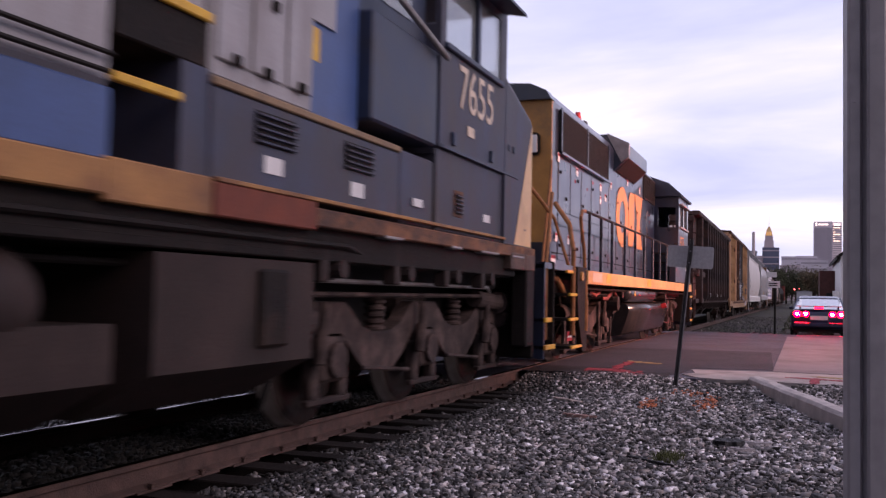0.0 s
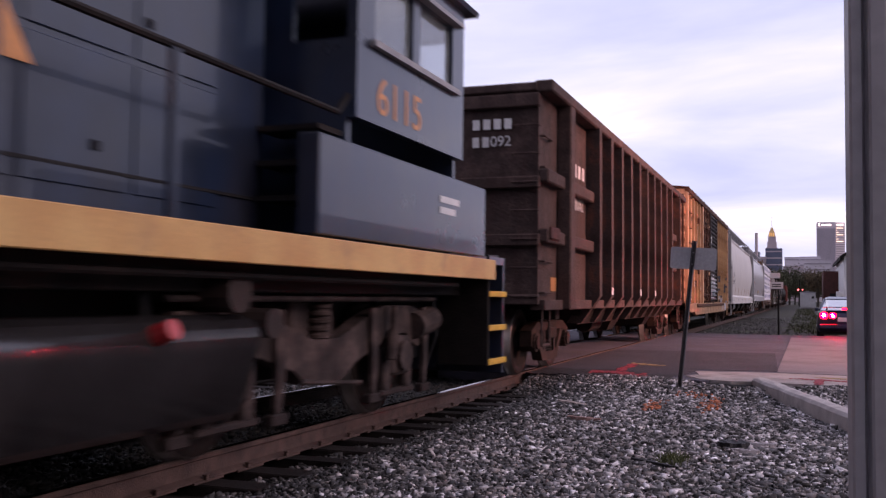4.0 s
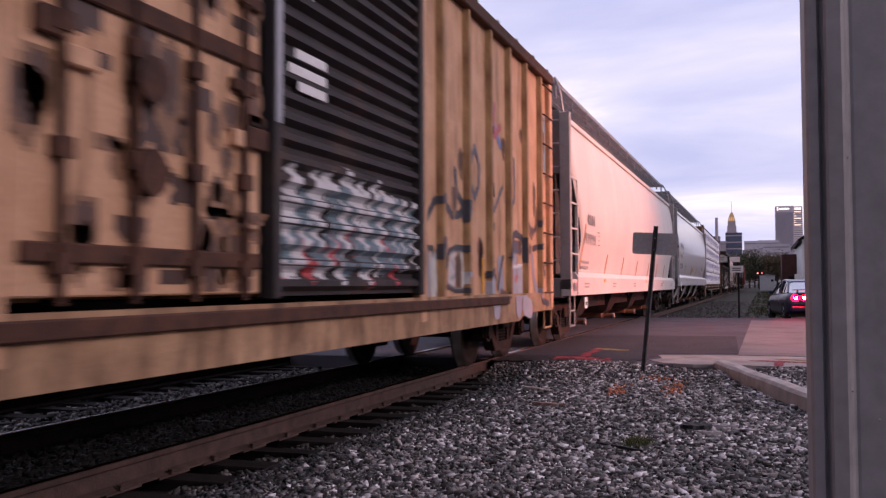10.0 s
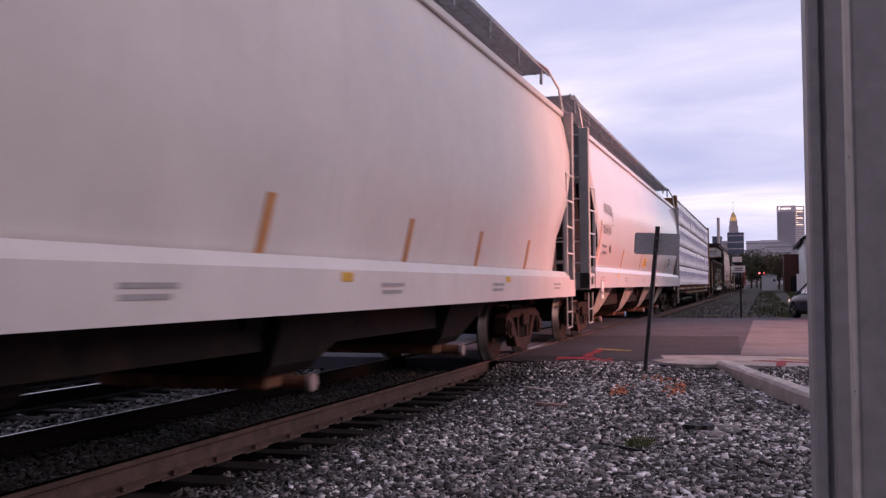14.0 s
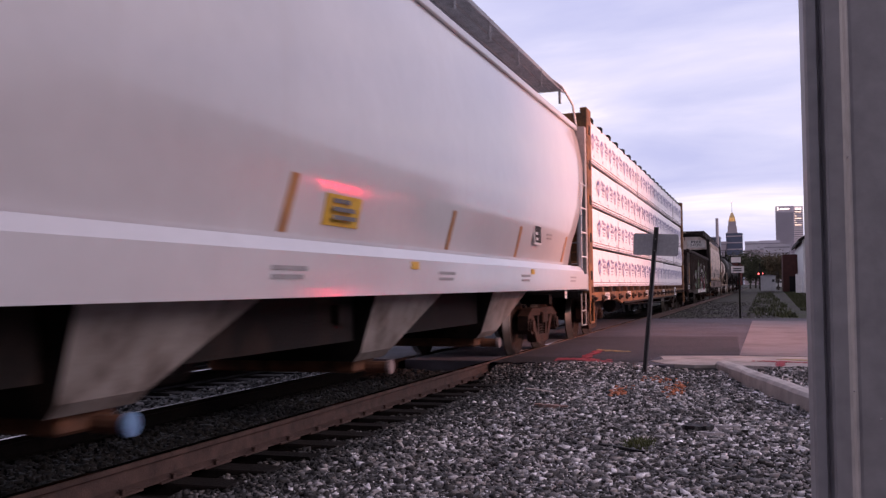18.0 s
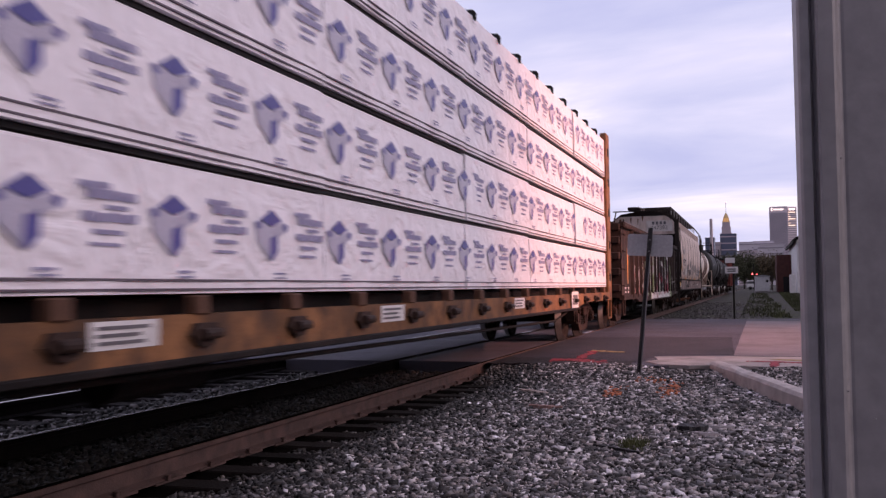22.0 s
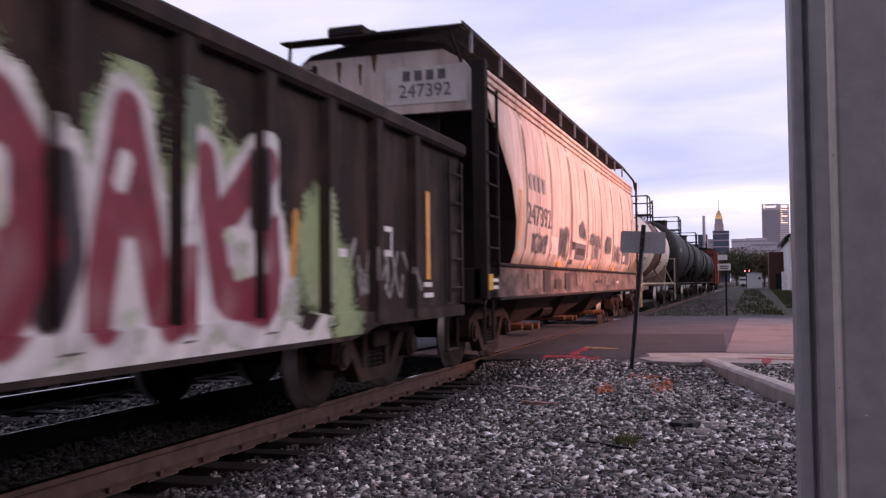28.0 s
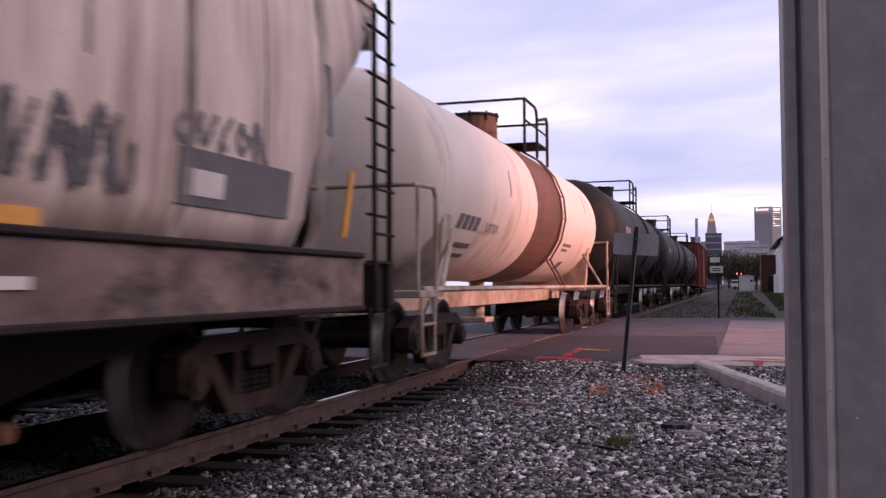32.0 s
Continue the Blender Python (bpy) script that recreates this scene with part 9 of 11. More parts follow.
def B_cab(Y):
    """Cab shell with two side window openings a side."""
    bm = B()
    u0, u1 = 7.95, 10.02
    for s in (1, -1):
        a, b = sorted((s * 1.44, s * 1.50))
        wall_grid(bm, [Y(u0), Y(8.09), Y(8.95), Y(9.01), Y(9.78), Y(u1)], [2.44, 3.42, 4.13, 4.34], [(1, 1), (3, 1)], a, b)
    box(bm, -1.44, 1.44, Y(u0), Y(u0) + 0.06, 2.44, 3.6)
    box(bm, -1.44, 1.44, Y(u1) - 0.06, Y(u1), 2.44, 3.5)
    box(bm, -1.44, 1.44, Y(u0), Y(u1), 2.38, 2.46)
    bmesh.ops.remove_doubles(bm, verts=bm.verts, dist=0.001)
    return bm


def hood_locomotive(u0=11.75, L=18.1):
    t = vehicle("locomotive", "dark blue hood locomotive with yellow end and sill stripe", "locomotive", u0)
    Y = lambda u: u - u0
    part("frame", box(B(), -1.2, 1.2, 0.3, L - 0.3, 1.10, 1.40, 0.01), "steel_dark", t)
    part("deck", box(B(), -1.49, 1.49, Y(14.28), Y(29.2), 1.40, 1.476, 0.008), "loco_navy", t)
    for s in (1, -1):
        a, b = sorted((s * 1.50, s * 1.56))
        part("sill_stripe", box(B(), a, b, Y(14.28), Y(29.25), 1.27, 1.48, 0.006), "loco_stripe", t)
    for y0, y1, mt in ((2.86, 3.62, "patch_pale"), (4.0, 4.4, "yellow"), (8.6, 9.1, "yellow")):
        part("stripe_patch", box(B(), 1.56, 1.563, y0, y1, 1.31, 1.46), mt, t)
    # long hood with rounded shoulders; yellow end
    sec = [(0.94, 1.54), (0.94, 4.18), (0.86, 4.32), (0.6, 4.44), (0, 4.48), (-0.6, 4.44), (-0.86, 4.32), (-0.94, 4.18), (-0.94, 1.54)]
    bm = B(); prism(bm, sec, "y", Y(14.34), Y(25.6))
    part("long_hood", bm, "loco_navy", t)
    bm = B(); prism(bm, [(x * 1.004, z) for x, z in sec], "y", Y(14.28), Y(14.345))
    end = part("hood_end", bm, "loco_ochre", t, "yellow hood end with number boards")
    bm = B(); prism(bm, [(x * 1.01, z + 0.005) for x, z in sec if z > 4.1], "y", Y(14.2), Y(14.46))
    part("hood_cap", bm, "loco_navy", t)
    bm = B(); box(bm, -0.21, 0.77, Y(14.21), Y(14.28), 3.30, 3.66, 0.05)
    nb = part("number_board", bm, "black", end)
    bm = B(); box(bm, -0.17, 0.73, Y(14.20), Y(14.209), 3.34, 3.62, 0.004)
    part("board_face", bm, "white", end)
    me = letters("6115", 0.34, 0.002); me.materials.clear(); me.materials.append(M["black"])
    part("lettering", me, None, end, at=Matrix(((1, 0, 0, 0.28), (0, 0, -1, Y(14.195)), (0, 1, 0, 3.47), (0, 0, 0, 1))))
    bm = B()
    prism(bm, [(-0.35, 2.68), (-0.15, 2.68), (0.0, 2.86), (0.15, 2.68), (0.62, 2.68), (0.40, 2.88), (0.62, 3.11), (0.2, 3.11), (0.05, 2.97), (-0.1, 3.11), (-0.35, 3.11)], "y", Y(14.27), Y(14.279))
    part("company_device", bm, "loco_navy", end, "plain blue painted device")
    bm = B(); box(bm, -0.95, 0.95, Y(14.26), Y(14.35), 1.56, 1.92)
    part("hood_end_base", bm, "loco_navy", end)
    bm = B(); lathe(bm, [(Y(14.15), 0.0), (Y(14.15), 0.11), (Y(14.28), 0.13)], (0.05, 0, 2.25), "y", 14)
    part("headlight", bm, "lens_pale", end)
    # radiator intakes
    rad = part("radiator", box(B(), 0.935, 0.985, Y(14.75), Y(18.8), 3.42, 4.12, 0.01), "black", t, "dark radiator intake grille")
    for u in (14.75, 16.75, 18.75):
        part("radiator_frame", box(B(), 0.98, 1.0, Y(u), Y(u) + 0.05, 3.40, 4.14), "loco_navy", rad)
    part("radiator_frame", box(B(), 0.98, 1.02, Y(14.75), Y(18.8), 3.38, 3.42), "loco_navy", rad)
    bm = B()
    for k in range(60):
        y = Y(14.8) + k * 0.0665
        box(bm, 0.985, 0.99, y, y + 0.01, 3.44, 4.1)
    part("grille", bm, "steel_dark", rad)
    # dynamic brake blister
    bm = B(); prism(bm, [(0.9, 3.70), (1.24, 4.02), (1.24, 4.30), (0.8, 4.52), (-0.8, 4.52), (-1.24, 4.30), (-1.24, 4.02), (-0.9, 3.70)], "y", Y(19.6), Y(22.2))
    bl = part("brake_blister", bm, "loco_navy", t)
    bm = B(); prism(bm, [(0.955, 3.75), (1.225, 4.01), (1.24, 4.01), (0.975, 3.75)], "y", Y(19.75), Y(22.05))
    part("blister_grille", bm, "black", bl)
    bm = B(); prism(bm, [(1.1, 3.92), (1.255, 4.02), (1.255, 4.32), (0.8, 4.54), (0.8, 4.50)], "y", Y(19.58), Y(19.72))
    part("blister_edge", bm, "steel_pale", bl)
    for u in (15.6, 16.8, 18.0):
        bm = B(); cyl(bm, (0, Y(u), 4.46), (0, Y(u), 4.58), 0.55, 24); cyl(bm, (0, Y(u), 4.58), (0, Y(u), 4.6), 0.5, 24)
        part("radiator_fan", bm, "steel_pale", t)
    part("roof_fan", cyl(B(), (0, Y(21.4), 4.5), (0, Y(21.4), 4.66), 0.6, 24), "steel_pale", t)
    horn = part("horn", cyl(B(), (0.3, Y(19.0), 4.44), (0.3, Y(19.0), 4.72), 0.03, 8), "steel_dark", t)
    for dy, dx in ((-0.3, 0.0), (0.3, 0.06), (-0.24, -0.1)):
        part("horn_bell", cyl(B(), (0.3 + dx, Y(19.0), 4.68), (0.3 + dx, Y(19.0) + dy, 4.70), 0.03, 10, 0.085), "steel_dark", horn)
    part("beacon", cyl(B(), (0.3, Y(18.98), 4.72), (0.3, Y(18.98), 4.9), 0.075, 12, 0.055), "red_lens", t, "small red roof beacon")
    ai = part("air_intake", box(B(), 0.93, 0.97, Y(23.6), Y(25.5), 3.56, 4.2, 0.01), "black", t, "dark central air intake panel")
    for k in range(16):
        part("intake_slat", box(B(), 0.97, 0.978, Y(23.65) + 0.115 * k, Y(23.68) + 0.115 * k, 3.6, 4.16), "steel_dark", ai)
    part("hood_seam", box(B(), 0.94, 0.956, Y(14.36), Y(25.5), 1.755, 1.775), "black", t)
    # hood doors and latches
    for k in range(12):
        u = 14.75 + k * 0.86
        part("hood_door", box(B(), 0.94, 0.952, Y(u), Y(u) + 0.80, 1.66, 2.42, 0.006), "loco_navy", t)
        part("hood_door", box(B(), 0.94, 0.952, Y(u), Y(u) + 0.80, 2.46, 3.32, 0.006), "loco_navy", t)
    latch = finish("latch", box(B(), 0.952, 0.975, -0.025, 0.025, -0.03, 0.03, 0.008), "steel_dark")
    for k in range(24):
        u = 14.85 + k * 0.43
        for z in (1.9, 2.7, 3.1):
            if (k + int(z * 10)) % 3 == 1:
                part("latch", latch, None, t, at=pose(0, Y(u), z))
    for u, z in ((14.66, 3.25), (16.0, 3.18), (18.1, 3.15), (18.1, 2.9), (18.6, 3.0), (14.55, 1.95), (15.4, 1.95), (19.2, 3.3), (21.2, 3.6), (22.9, 3.6)):
        stk = part("notice_sticker", box(B(), 0.954, 0.958, Y(u), Y(u) + 0.14, z, z + 0.15), "white", t)
        part("sticker_band", box(B(), 0.959, 0.961, Y(u) + 0.01, Y(u) + 0.13, z + 0.10, z + 0.14), "spray_red", stk)
    stk = part("warning_label", box(B(), 0.954, 0.958, 2.56, 2.84, 1.55, 1.72), "white", t, "red and white warning label")
    part("label_band", box(B(), 0.959, 0.961, 2.56, 2.84, 1.67, 1.72), "spray_red", stk)
    for u, z in ((15.9, 3.05), (16.9, 3.02), (17.4, 3.2), (22.6, 2.95), (24.6, 3.2), (23.2, 3.3)):
        part("caution_sticker", box(B(), 0.954, 0.957, Y(u), Y(u) + 0.08, z, z + 0.05), "spray_red", t)
    # company device: plain orange ring, block and hourglass
    bm = B()
    X0, X1 = 0.955, 0.96
    arc = [radians(360 * k / 30) for k in range(31)]
    shell(bm, [[(X0, 8.86 + 0.76 * math.cos(a), 2.84 + 0.67 * math.sin(a)), (X1, 8.86 + 0.76 * math.cos(a), 2.84 + 0.67 * math.sin(a)), (X1, 8.86 + 0.36 * math.cos(a), 2.84 + 0.36 * math.sin(a)), (X0, 8.86 + 0.36 * math.cos(a), 2.84 + 0.36 * math.sin(a))] for a in arc])
    part("company_device", bm, "loco_orange", t, "plain orange painted ring")
    bm = B(); prism(bm, [(9.66, 2.24), (10.22, 2.24), (10.42, 2.5), (10.42, 3.5), (9.86, 3.5), (9.66, 3.24)], "x", X0, X1)
    part("company_device", bm, "loco_orange", t, "plain orange upright block")
    bm = B(); prism(bm, [(10.48, 2.24), (11.66, 2.24), (11.24, 2.88), (11.66, 3.53), (10.48, 3.53), (10.9, 2.88)], "x", X0, X1)
    part("company_device", bm, "loco_orange", t, "plain orange hourglass shape")
    # handrail with stanchions
    bm = B(); tube(bm, [(1.50, 2.5, 2.40), (1.50, Y(25.7), 2.40), (1.48, Y(25.9), 2.56)], 0.024, 8)
    hr = part("handrail", bm, "steel_dark", t)
    part("rail_bend", tube(B(), [(1.50, 2.58, 1.3), (1.50, 2.48, 1.8), (1.50, 2.28, 2.1), (1.50, 2.22, 2.28), (1.50, 2.30, 2.38), (1.50, 2.5, 2.40)], 0.028, 8), "rail_ochre", hr, "faded ochre end of the handrail")
    sta = finish("stanchion", box(B(), 1.47, 1.52, -0.03, 0.03, 1.35, 2.40, 0.01), "loco_navy")
    for y in (2.89, 3.84, 4.82, 6.12, 7.34, 8.52, 9.75, 10.9, 12.1):
        part("stanchion", sta, None, t, at=pose(0, y, 0))
    part("end_handrail", tube(B(), [(1.49, 1.79, 0.5), (1.49, 1.79, 1.75), (1.40, 1.9, 2.15), (1.1, 2.2, 2.5)], 0.036, 8), "rail_ochre", t)
    part("step_rail", tube(B(), [(1.53, 2.50, 0.55), (1.53, 2.49, 1.0), (1.51, 2.52, 1.3)], 0.036, 8), "rail_ochre", t)
    part("uncoupling_lever", tube(B(), [(1.25, 1.30, 1.36), (1.32, 1.45, 1.32), (1.34, 1.68, 1.2), (1.34, 1.86, 1.10)], 0.05, 8), "rail_ochre", t)
    for pts in ([(1.3, 3.85, 1.17), (1.32, 4.22, 1.09), (1.3, 4.78, 1.18)], [(1.3, 4.95, 1.05), (1.33, 5.25, 1.04), (1.3, 6.02, 1.22)], [(1.3, 6.1, 1.2), (1.33, 6.3, 1.02), (1.3, 6.5, 0.98)]):
        part("air_hose", tube(B(), pts, 0.03, 8), "hose_red", t, "faded red rubber hose")
    # step wells and pilots
    for a, b, s in ((11.85, 13.9, 1), (28.3, 29.75, -1)):
        bm = B()
        box(bm, -1.5, 1.5, Y(a) if s > 0 else Y(b) - 0.05, Y(a) + 0.05 if s > 0 else Y(b), 0.25, 1.5, 0.01)
        part("pilot", bm, "loco_navy", t)
        y = Y(a) + 0.42 if s > 0 else Y(b) - 0.62
        part("step_plate", box(B(), 0.95, 1.52, y, y + 0.04, 0.36, 1.54, 0.01), "steel_dark", t)
        for z in (0.38, 0.74, 1.10):
            ya, yb = (Y(a), Y(a) + (0.5 if z < 0.5 else 0.3)) if s > 0 else (Y(b) - 0.6, Y(b))
            if s > 0 and z > 1:
                continue
            stp = part("step", box(B(), 1.0, 1.5, ya, yb, z, z + 0.04), "steel_dark", t)
            part("step_edge", box(B(), 1.48, 1.53, ya, yb, z - 0.01, z + 0.05, 0.006), "yellow", stp)
        part("end_deck", box(B(), -1.5, 1.5, Y(a) if s > 0 else Y(28.0), Y(14.3) if s > 0 else Y(b), 1.44, 1.52), "loco_navy", t)
    part("step_plate", prism(B(), [(1.92, 1.52), (2.56, 1.52), (2.58, 0.24), (2.32, 0.24), (2.02, 0.72), (1.92, 1.1)], "x", 1.46, 1.53), "steel_dark", t)
    part("step_lamp", cyl(B(), (1.53, 2.15, 1.38), (1.56, 2.15, 1.38), 0.07, 12), "loco_ochre", t)
    lb = part("warning_label", box(B(), 1.44, 1.45, 1.62, 1.95, 0.42, 0.56), "spray_red", t, "red and white warning label")
    part("label_band", box(B(), 1.451, 1.453, 1.66, 1.9, 0.47, 0.50), "white", lb)
    # black block added behind the steps as the shade between them
    part("step_shade_block", box(B(), -1.0, 1.0, Y(12.0), Y(14.2), 0.3, 1.44), "black", t)
    for z, y0, y1 in ((0.33, 1.62, 2.3), (0.74, 1.48, 2.0), (1.10, 1.48, 1.92), (1.43, 1.3, 1.66)):
        stp = part("step", box(B(), 1.0, 1.5, y0, y1, z - 0.02, z + 0.02), "steel_dark", t)
        part("step_edge", box(B(), 1.48, 1.53, y0, y1, z - 0.02, z + 0.022, 0.006), "yellow", stp)
    for pts in ([(1.48, Y(12.0), 0.5), (1.48, Y(12.0), 1.5), (1.42, Y(12.5), 2.5)],
                [(1.48, Y(13.3), 1.5), (1.3, Y(13.1), 2.2), (0.9, Y(12.1), 2.95), (0.2, Y(12.0), 2.95)],
                [(0.6, Y(11.95), 1.5), (0.6, Y(11.95), 2.6), (-1.3, Y(11.95), 2.6)],
                [(1.0, Y(13.6), 1.5), (0.98, Y(14.1), 2.9), (0.98, Y(14.15), 3.2)]):
        part("end_handrail", tube(B(), pts, 0.026), "rail_ochre", t)
    bm = B(); lathe(bm, [(Y(12.6), 0.0), (Y(12.6), 0.2), (Y(13.3), 0.2), (Y(13.3), 0.0)], (0.45, 0, 1.75), "y", 14)
    part("sand_filler", bm, "loco_navy", t)
    # cab
    bm = B()
    for s in (1, -1):
        a, b = sorted((s * 1.47, s * 1.55))
        wall_grid(bm, [Y(25.9), Y(26.2), Y(26.95), Y(27.1), Y(27.9), Y(28.2)], [2.4, 3.02, 3.62, 3.86], [(1, 1), (3, 1)], a, b)
    for y in (25.9, 28.14):
        box(bm, -1.47, -0.5, Y(y), Y(y) + 0.06, 1.5, 3.9); box(bm, 0.5, 1.0, Y(y), Y(y) + 0.06, 1.5, 3.9)
        box(bm, 1.0, 1.47, Y(y), Y(y) + 0.06, 1.5, 3.0); box(bm, 1.0, 1.47, Y(y), Y(y) + 0.06, 3.55, 3.9)
        box(bm, -0.5, 0.5, Y(y), Y(y) + 0.06, 1.5, 3.1); box(bm, -0.5, 0.5, Y(y), Y(y) + 0.06, 3.6, 3.9)
    cab = part("cab", bm, "loco_navy", t, "dark blue cab with open windows")
    bm = B(); prism(bm, [(-1.62, 3.84), (1.62, 3.84), (1.64, 3.88), (1.3, 4.2), (0.7, 4.42), (-0.7, 4.42), (-1.3, 4.2), (-1.64, 3.88)], "y", Y(25.8), Y(28.4))
    part("cab_roof", bm, "loco_navy", cab)
    for a, b in ((26.2, 26.95), (27.1, 27.9)):
        part("window_pane", box(B(), 1.505, 1.51, Y(a), Y(b), 3.02, 3.62), "glass", cab)
    bm = B()
    box(bm, 1.55, 1.60, Y(26.12), Y(28.0), 2.98, 3.03); box(bm, 1.55, 1.63, Y(26.1), Y(28.0), 3.62, 3.66)
    part("window_frame", bm, "steel_pale", cab)
    part("cab_side_panel", box(B(), 1.38, 1.552, Y(25.35), Y(28.9), 1.5, 2.2, 0.01), "loco_navy", t)
    side_text(t, "6115", 0.42, 1.553, 14.95, 2.62, "loco_orange", "cab_number", 1.1)
    bars(t, Y(27.6), 2.0, [[0.5], [0.4]], 0.06, 0.04, 1.556, "white")
    part("short_hood", box(B(), -0.85, 0.85, Y(28.2), Y(29.25), 1.54, 2.75, 0.05), "loco_navy", t)
    for k in range(3):
        part("cab_step", box(B(), 0.96, 1.46, Y(25.5), Y(25.85), 1.75 + 0.25 * k, 1.79 + 0.25 * k), "steel_dark", t)
    # tanks below
    sec = [(-0.9, 0.28), (1.10, 0.28), (1.20, 0.30), (1.26, 0.35), (1.33, 0.56), (1.39, 0.76), (1.40, 0.82), (1.385, 0.88), (1.34, 0.93), (1.25, 0.96), (-1.3, 0.96), (-1.4, 0.72), (-1.26, 0.36)]
    bm = B(); prism(bm, sec, "y", Y(18.95), Y(24.9))
    ft = part("fuel_tank", bm, "tank_gloss", t, "glossy black fuel tank")
    for f_ in ft.data.polygons:
        f_.use_smooth = abs(f_.normal.y) < 0.5
    part("filler_cap", cyl(B(), (1.38, Y(23.9), 0.86), (1.5, Y(23.9), 0.9), 0.06, 10), "red_lens", ft)
    bm = B(); lathe(bm, [(Y(18.9), 0.0), (Y(18.93), 0.14), (Y(19.05), 0.17), (Y(22.4), 0.17), (Y(22.5), 0.13), (Y(22.53), 0.0)], (1.28, 0, 1.14), "y", 20)
    rsv = part("air_reservoir", bm, "tank_gloss", t, smooth=True)
    part("tank_label", box(B(), 1.445, 1.452, Y(19.35), Y(19.48), 1.10, 1.19), "yellow", rsv)
    for pts in ([(1.40, Y(14.3), 1.2), (1.40, Y(18.6), 1.2)], [(1.30, Y(14.6), 1.12), (1.30, Y(17.6), 1.1), (1.25, Y(18.3), 0.9)], [(1.40, Y(22.6), 1.2), (1.40, Y(28.5), 1.2)]):
        part("air_pipe", tube(B(), pts, 0.022), "steel_dark", t)
    # added black core: closes the see-through gap below the frame
    part("underfloor_dark_core", box(B(), -0.66, 0.66, Y(12.2), Y(29.3), 0.42, 1.4), "black", t)
    part("underfloor_box", box(B(), -1.05, 1.05, Y(14.2), Y(28.6), 1.1, 1.44, 0.02), "black", t)
    for u, z, r in ((17.9, 0.95, 0.14), (18.4, 1.15, 0.1), (14.6, 1.0, 0.12), (24.7, 1.1, 0.13), (25.1, 0.9, 0.1)):
        part("air_filter", cyl(B(), (1.0, Y(u), z), (1.38, Y(u), z), r, 12), "tank_grime", t)
    loco_truck(t, Y(16.55), (-1.37, 1.37), 0.508, "B")
    loco_truck(t, Y(26.4), (-1.37, 1.37), 0.508, "B")
    coupler(t, Y(11.85), -1); coupler(t, Y(29.75), 1)


def loco_materials():
    M["loco_blue"] = mat("grimy_slate_blue", (0.044, 0.054, 0.100), (0.028, 0.033, 0.056), 2.5, 0.58, bump=0.12, grime=(0.052, 0.038, 0.037), grime_at=0.55, grime_scale=1.6, stretch=(1, 1, 0.4), spread=0.16)
    M["loco_blue_bright"] = mat("enamel_blue", (0.050, 0.100, 0.27), (0.038, 0.073, 0.19), 2.5, 0.45, bump=0.08, grime=(0.07, 0.07, 0.095), grime_at=0.66)
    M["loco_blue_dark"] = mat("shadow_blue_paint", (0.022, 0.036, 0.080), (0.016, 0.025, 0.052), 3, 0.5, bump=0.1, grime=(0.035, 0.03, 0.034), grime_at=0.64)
    M["loco_navy"] = mat("worn_navy_enamel", (0.013, 0.023, 0.052), (0.008, 0.014, 0.030), 2.2, 0.3, bump=0.16, fine=2.2, grime=(0.030, 0.028, 0.033), grime_at=0.62, grime_scale=1.8, stretch=(1, 1, 0.35), spread=0.2, coat=0.35)
    M["loco_grey"] = mat("dusty_grey_enamel", (0.34, 0.325, 0.345), (0.27, 0.255, 0.27), 2.2, 0.5, bump=0.08, grime=(0.19, 0.16, 0.155), grime_at=0.62, grime_scale=1.8, stretch=(1, 1.3, 0.25))
    M["loco_yellow"] = mat("faded_nose_yellow", (0.70, 0.44, 0.21), (0.60, 0.36, 0.165), 2.5, 0.45, bump=0.05, grime=(0.40, 0.24, 0.13), grime_at=0.66)
    M["loco_ochre"] = mat("dirty_ochre_yellow", (0.46, 0.225, 0.055), (0.34, 0.16, 0.042), 3, 0.5, bump=0.08, grime=(0.14, 0.09, 0.05), grime_at=0.62)
    M["loco_stripe"] = mat("yellow_sill_stripe", (0.66, 0.395, 0.15), (0.50, 0.245, 0.08), 1.6, 0.5, bump=0.08, grime=(0.26, 0.14, 0.075), grime_at=0.66)
    M["loco_orange"] = mat("orange_device_paint", (0.66, 0.28, 0.10), (0.56, 0.235, 0.085), 3, 0.5, bump=0.05, grime=(0.3, 0.15, 0.08), grime_at=0.68)
    M["sill_orange"] = mat("faded_orange_stripe", (0.42, 0.215, 0.085), (0.27, 0.13, 0.058), 3, 0.6, bump=0.15, grime=(0.16, 0.08, 0.052), grime_at=0.58)
    M["sill_orange_dirty"] = mat("dirty_orange_ledge", (0.30, 0.20, 0.12), (0.20, 0.14, 0.10), 4, 0.7, bump=0.15)
    M["sill_brown_orange"] = mat("rusty_orange_sill", (0.29, 0.125, 0.062), (0.15, 0.072, 0.046), 4, 0.7, bump=0.3, grime=(0.06, 0.038, 0.034), grime_at=0.54, grime_scale=3.2, stretch=(1, 0.6, 1.4))
    M["rail_ochre"] = mat("worn_ochre_handrail", (0.30, 0.13, 0.05), (0.16, 0.075, 0.035), 6, 0.6, bump=0.1)
    M["patch_pale"] = mat("pale_scuffed_stripe", (0.56, 0.46, 0.36), (0.46, 0.36, 0.26), 6, 0.55, bump=0.1)
    M["steel_brown"] = mat("scuffed_brown_steel", (0.17, 0.105, 0.085), (0.085, 0.055, 0.048), 5, 0.65, 0.2, bump=0.2, grime=(0.05, 0.035, 0.032), grime_at=0.58)
    M["hose_red"] = mat("faded_red_hose", (0.30, 0.07, 0.06), (0.15, 0.045, 0.04), 8, 0.6, bump=0.1)
    M["primer_red"] = mat("primer_red", (0.20, 0.06, 0.04), (0.14, 0.045, 0.033), 4, 0.7, bump=0.15)
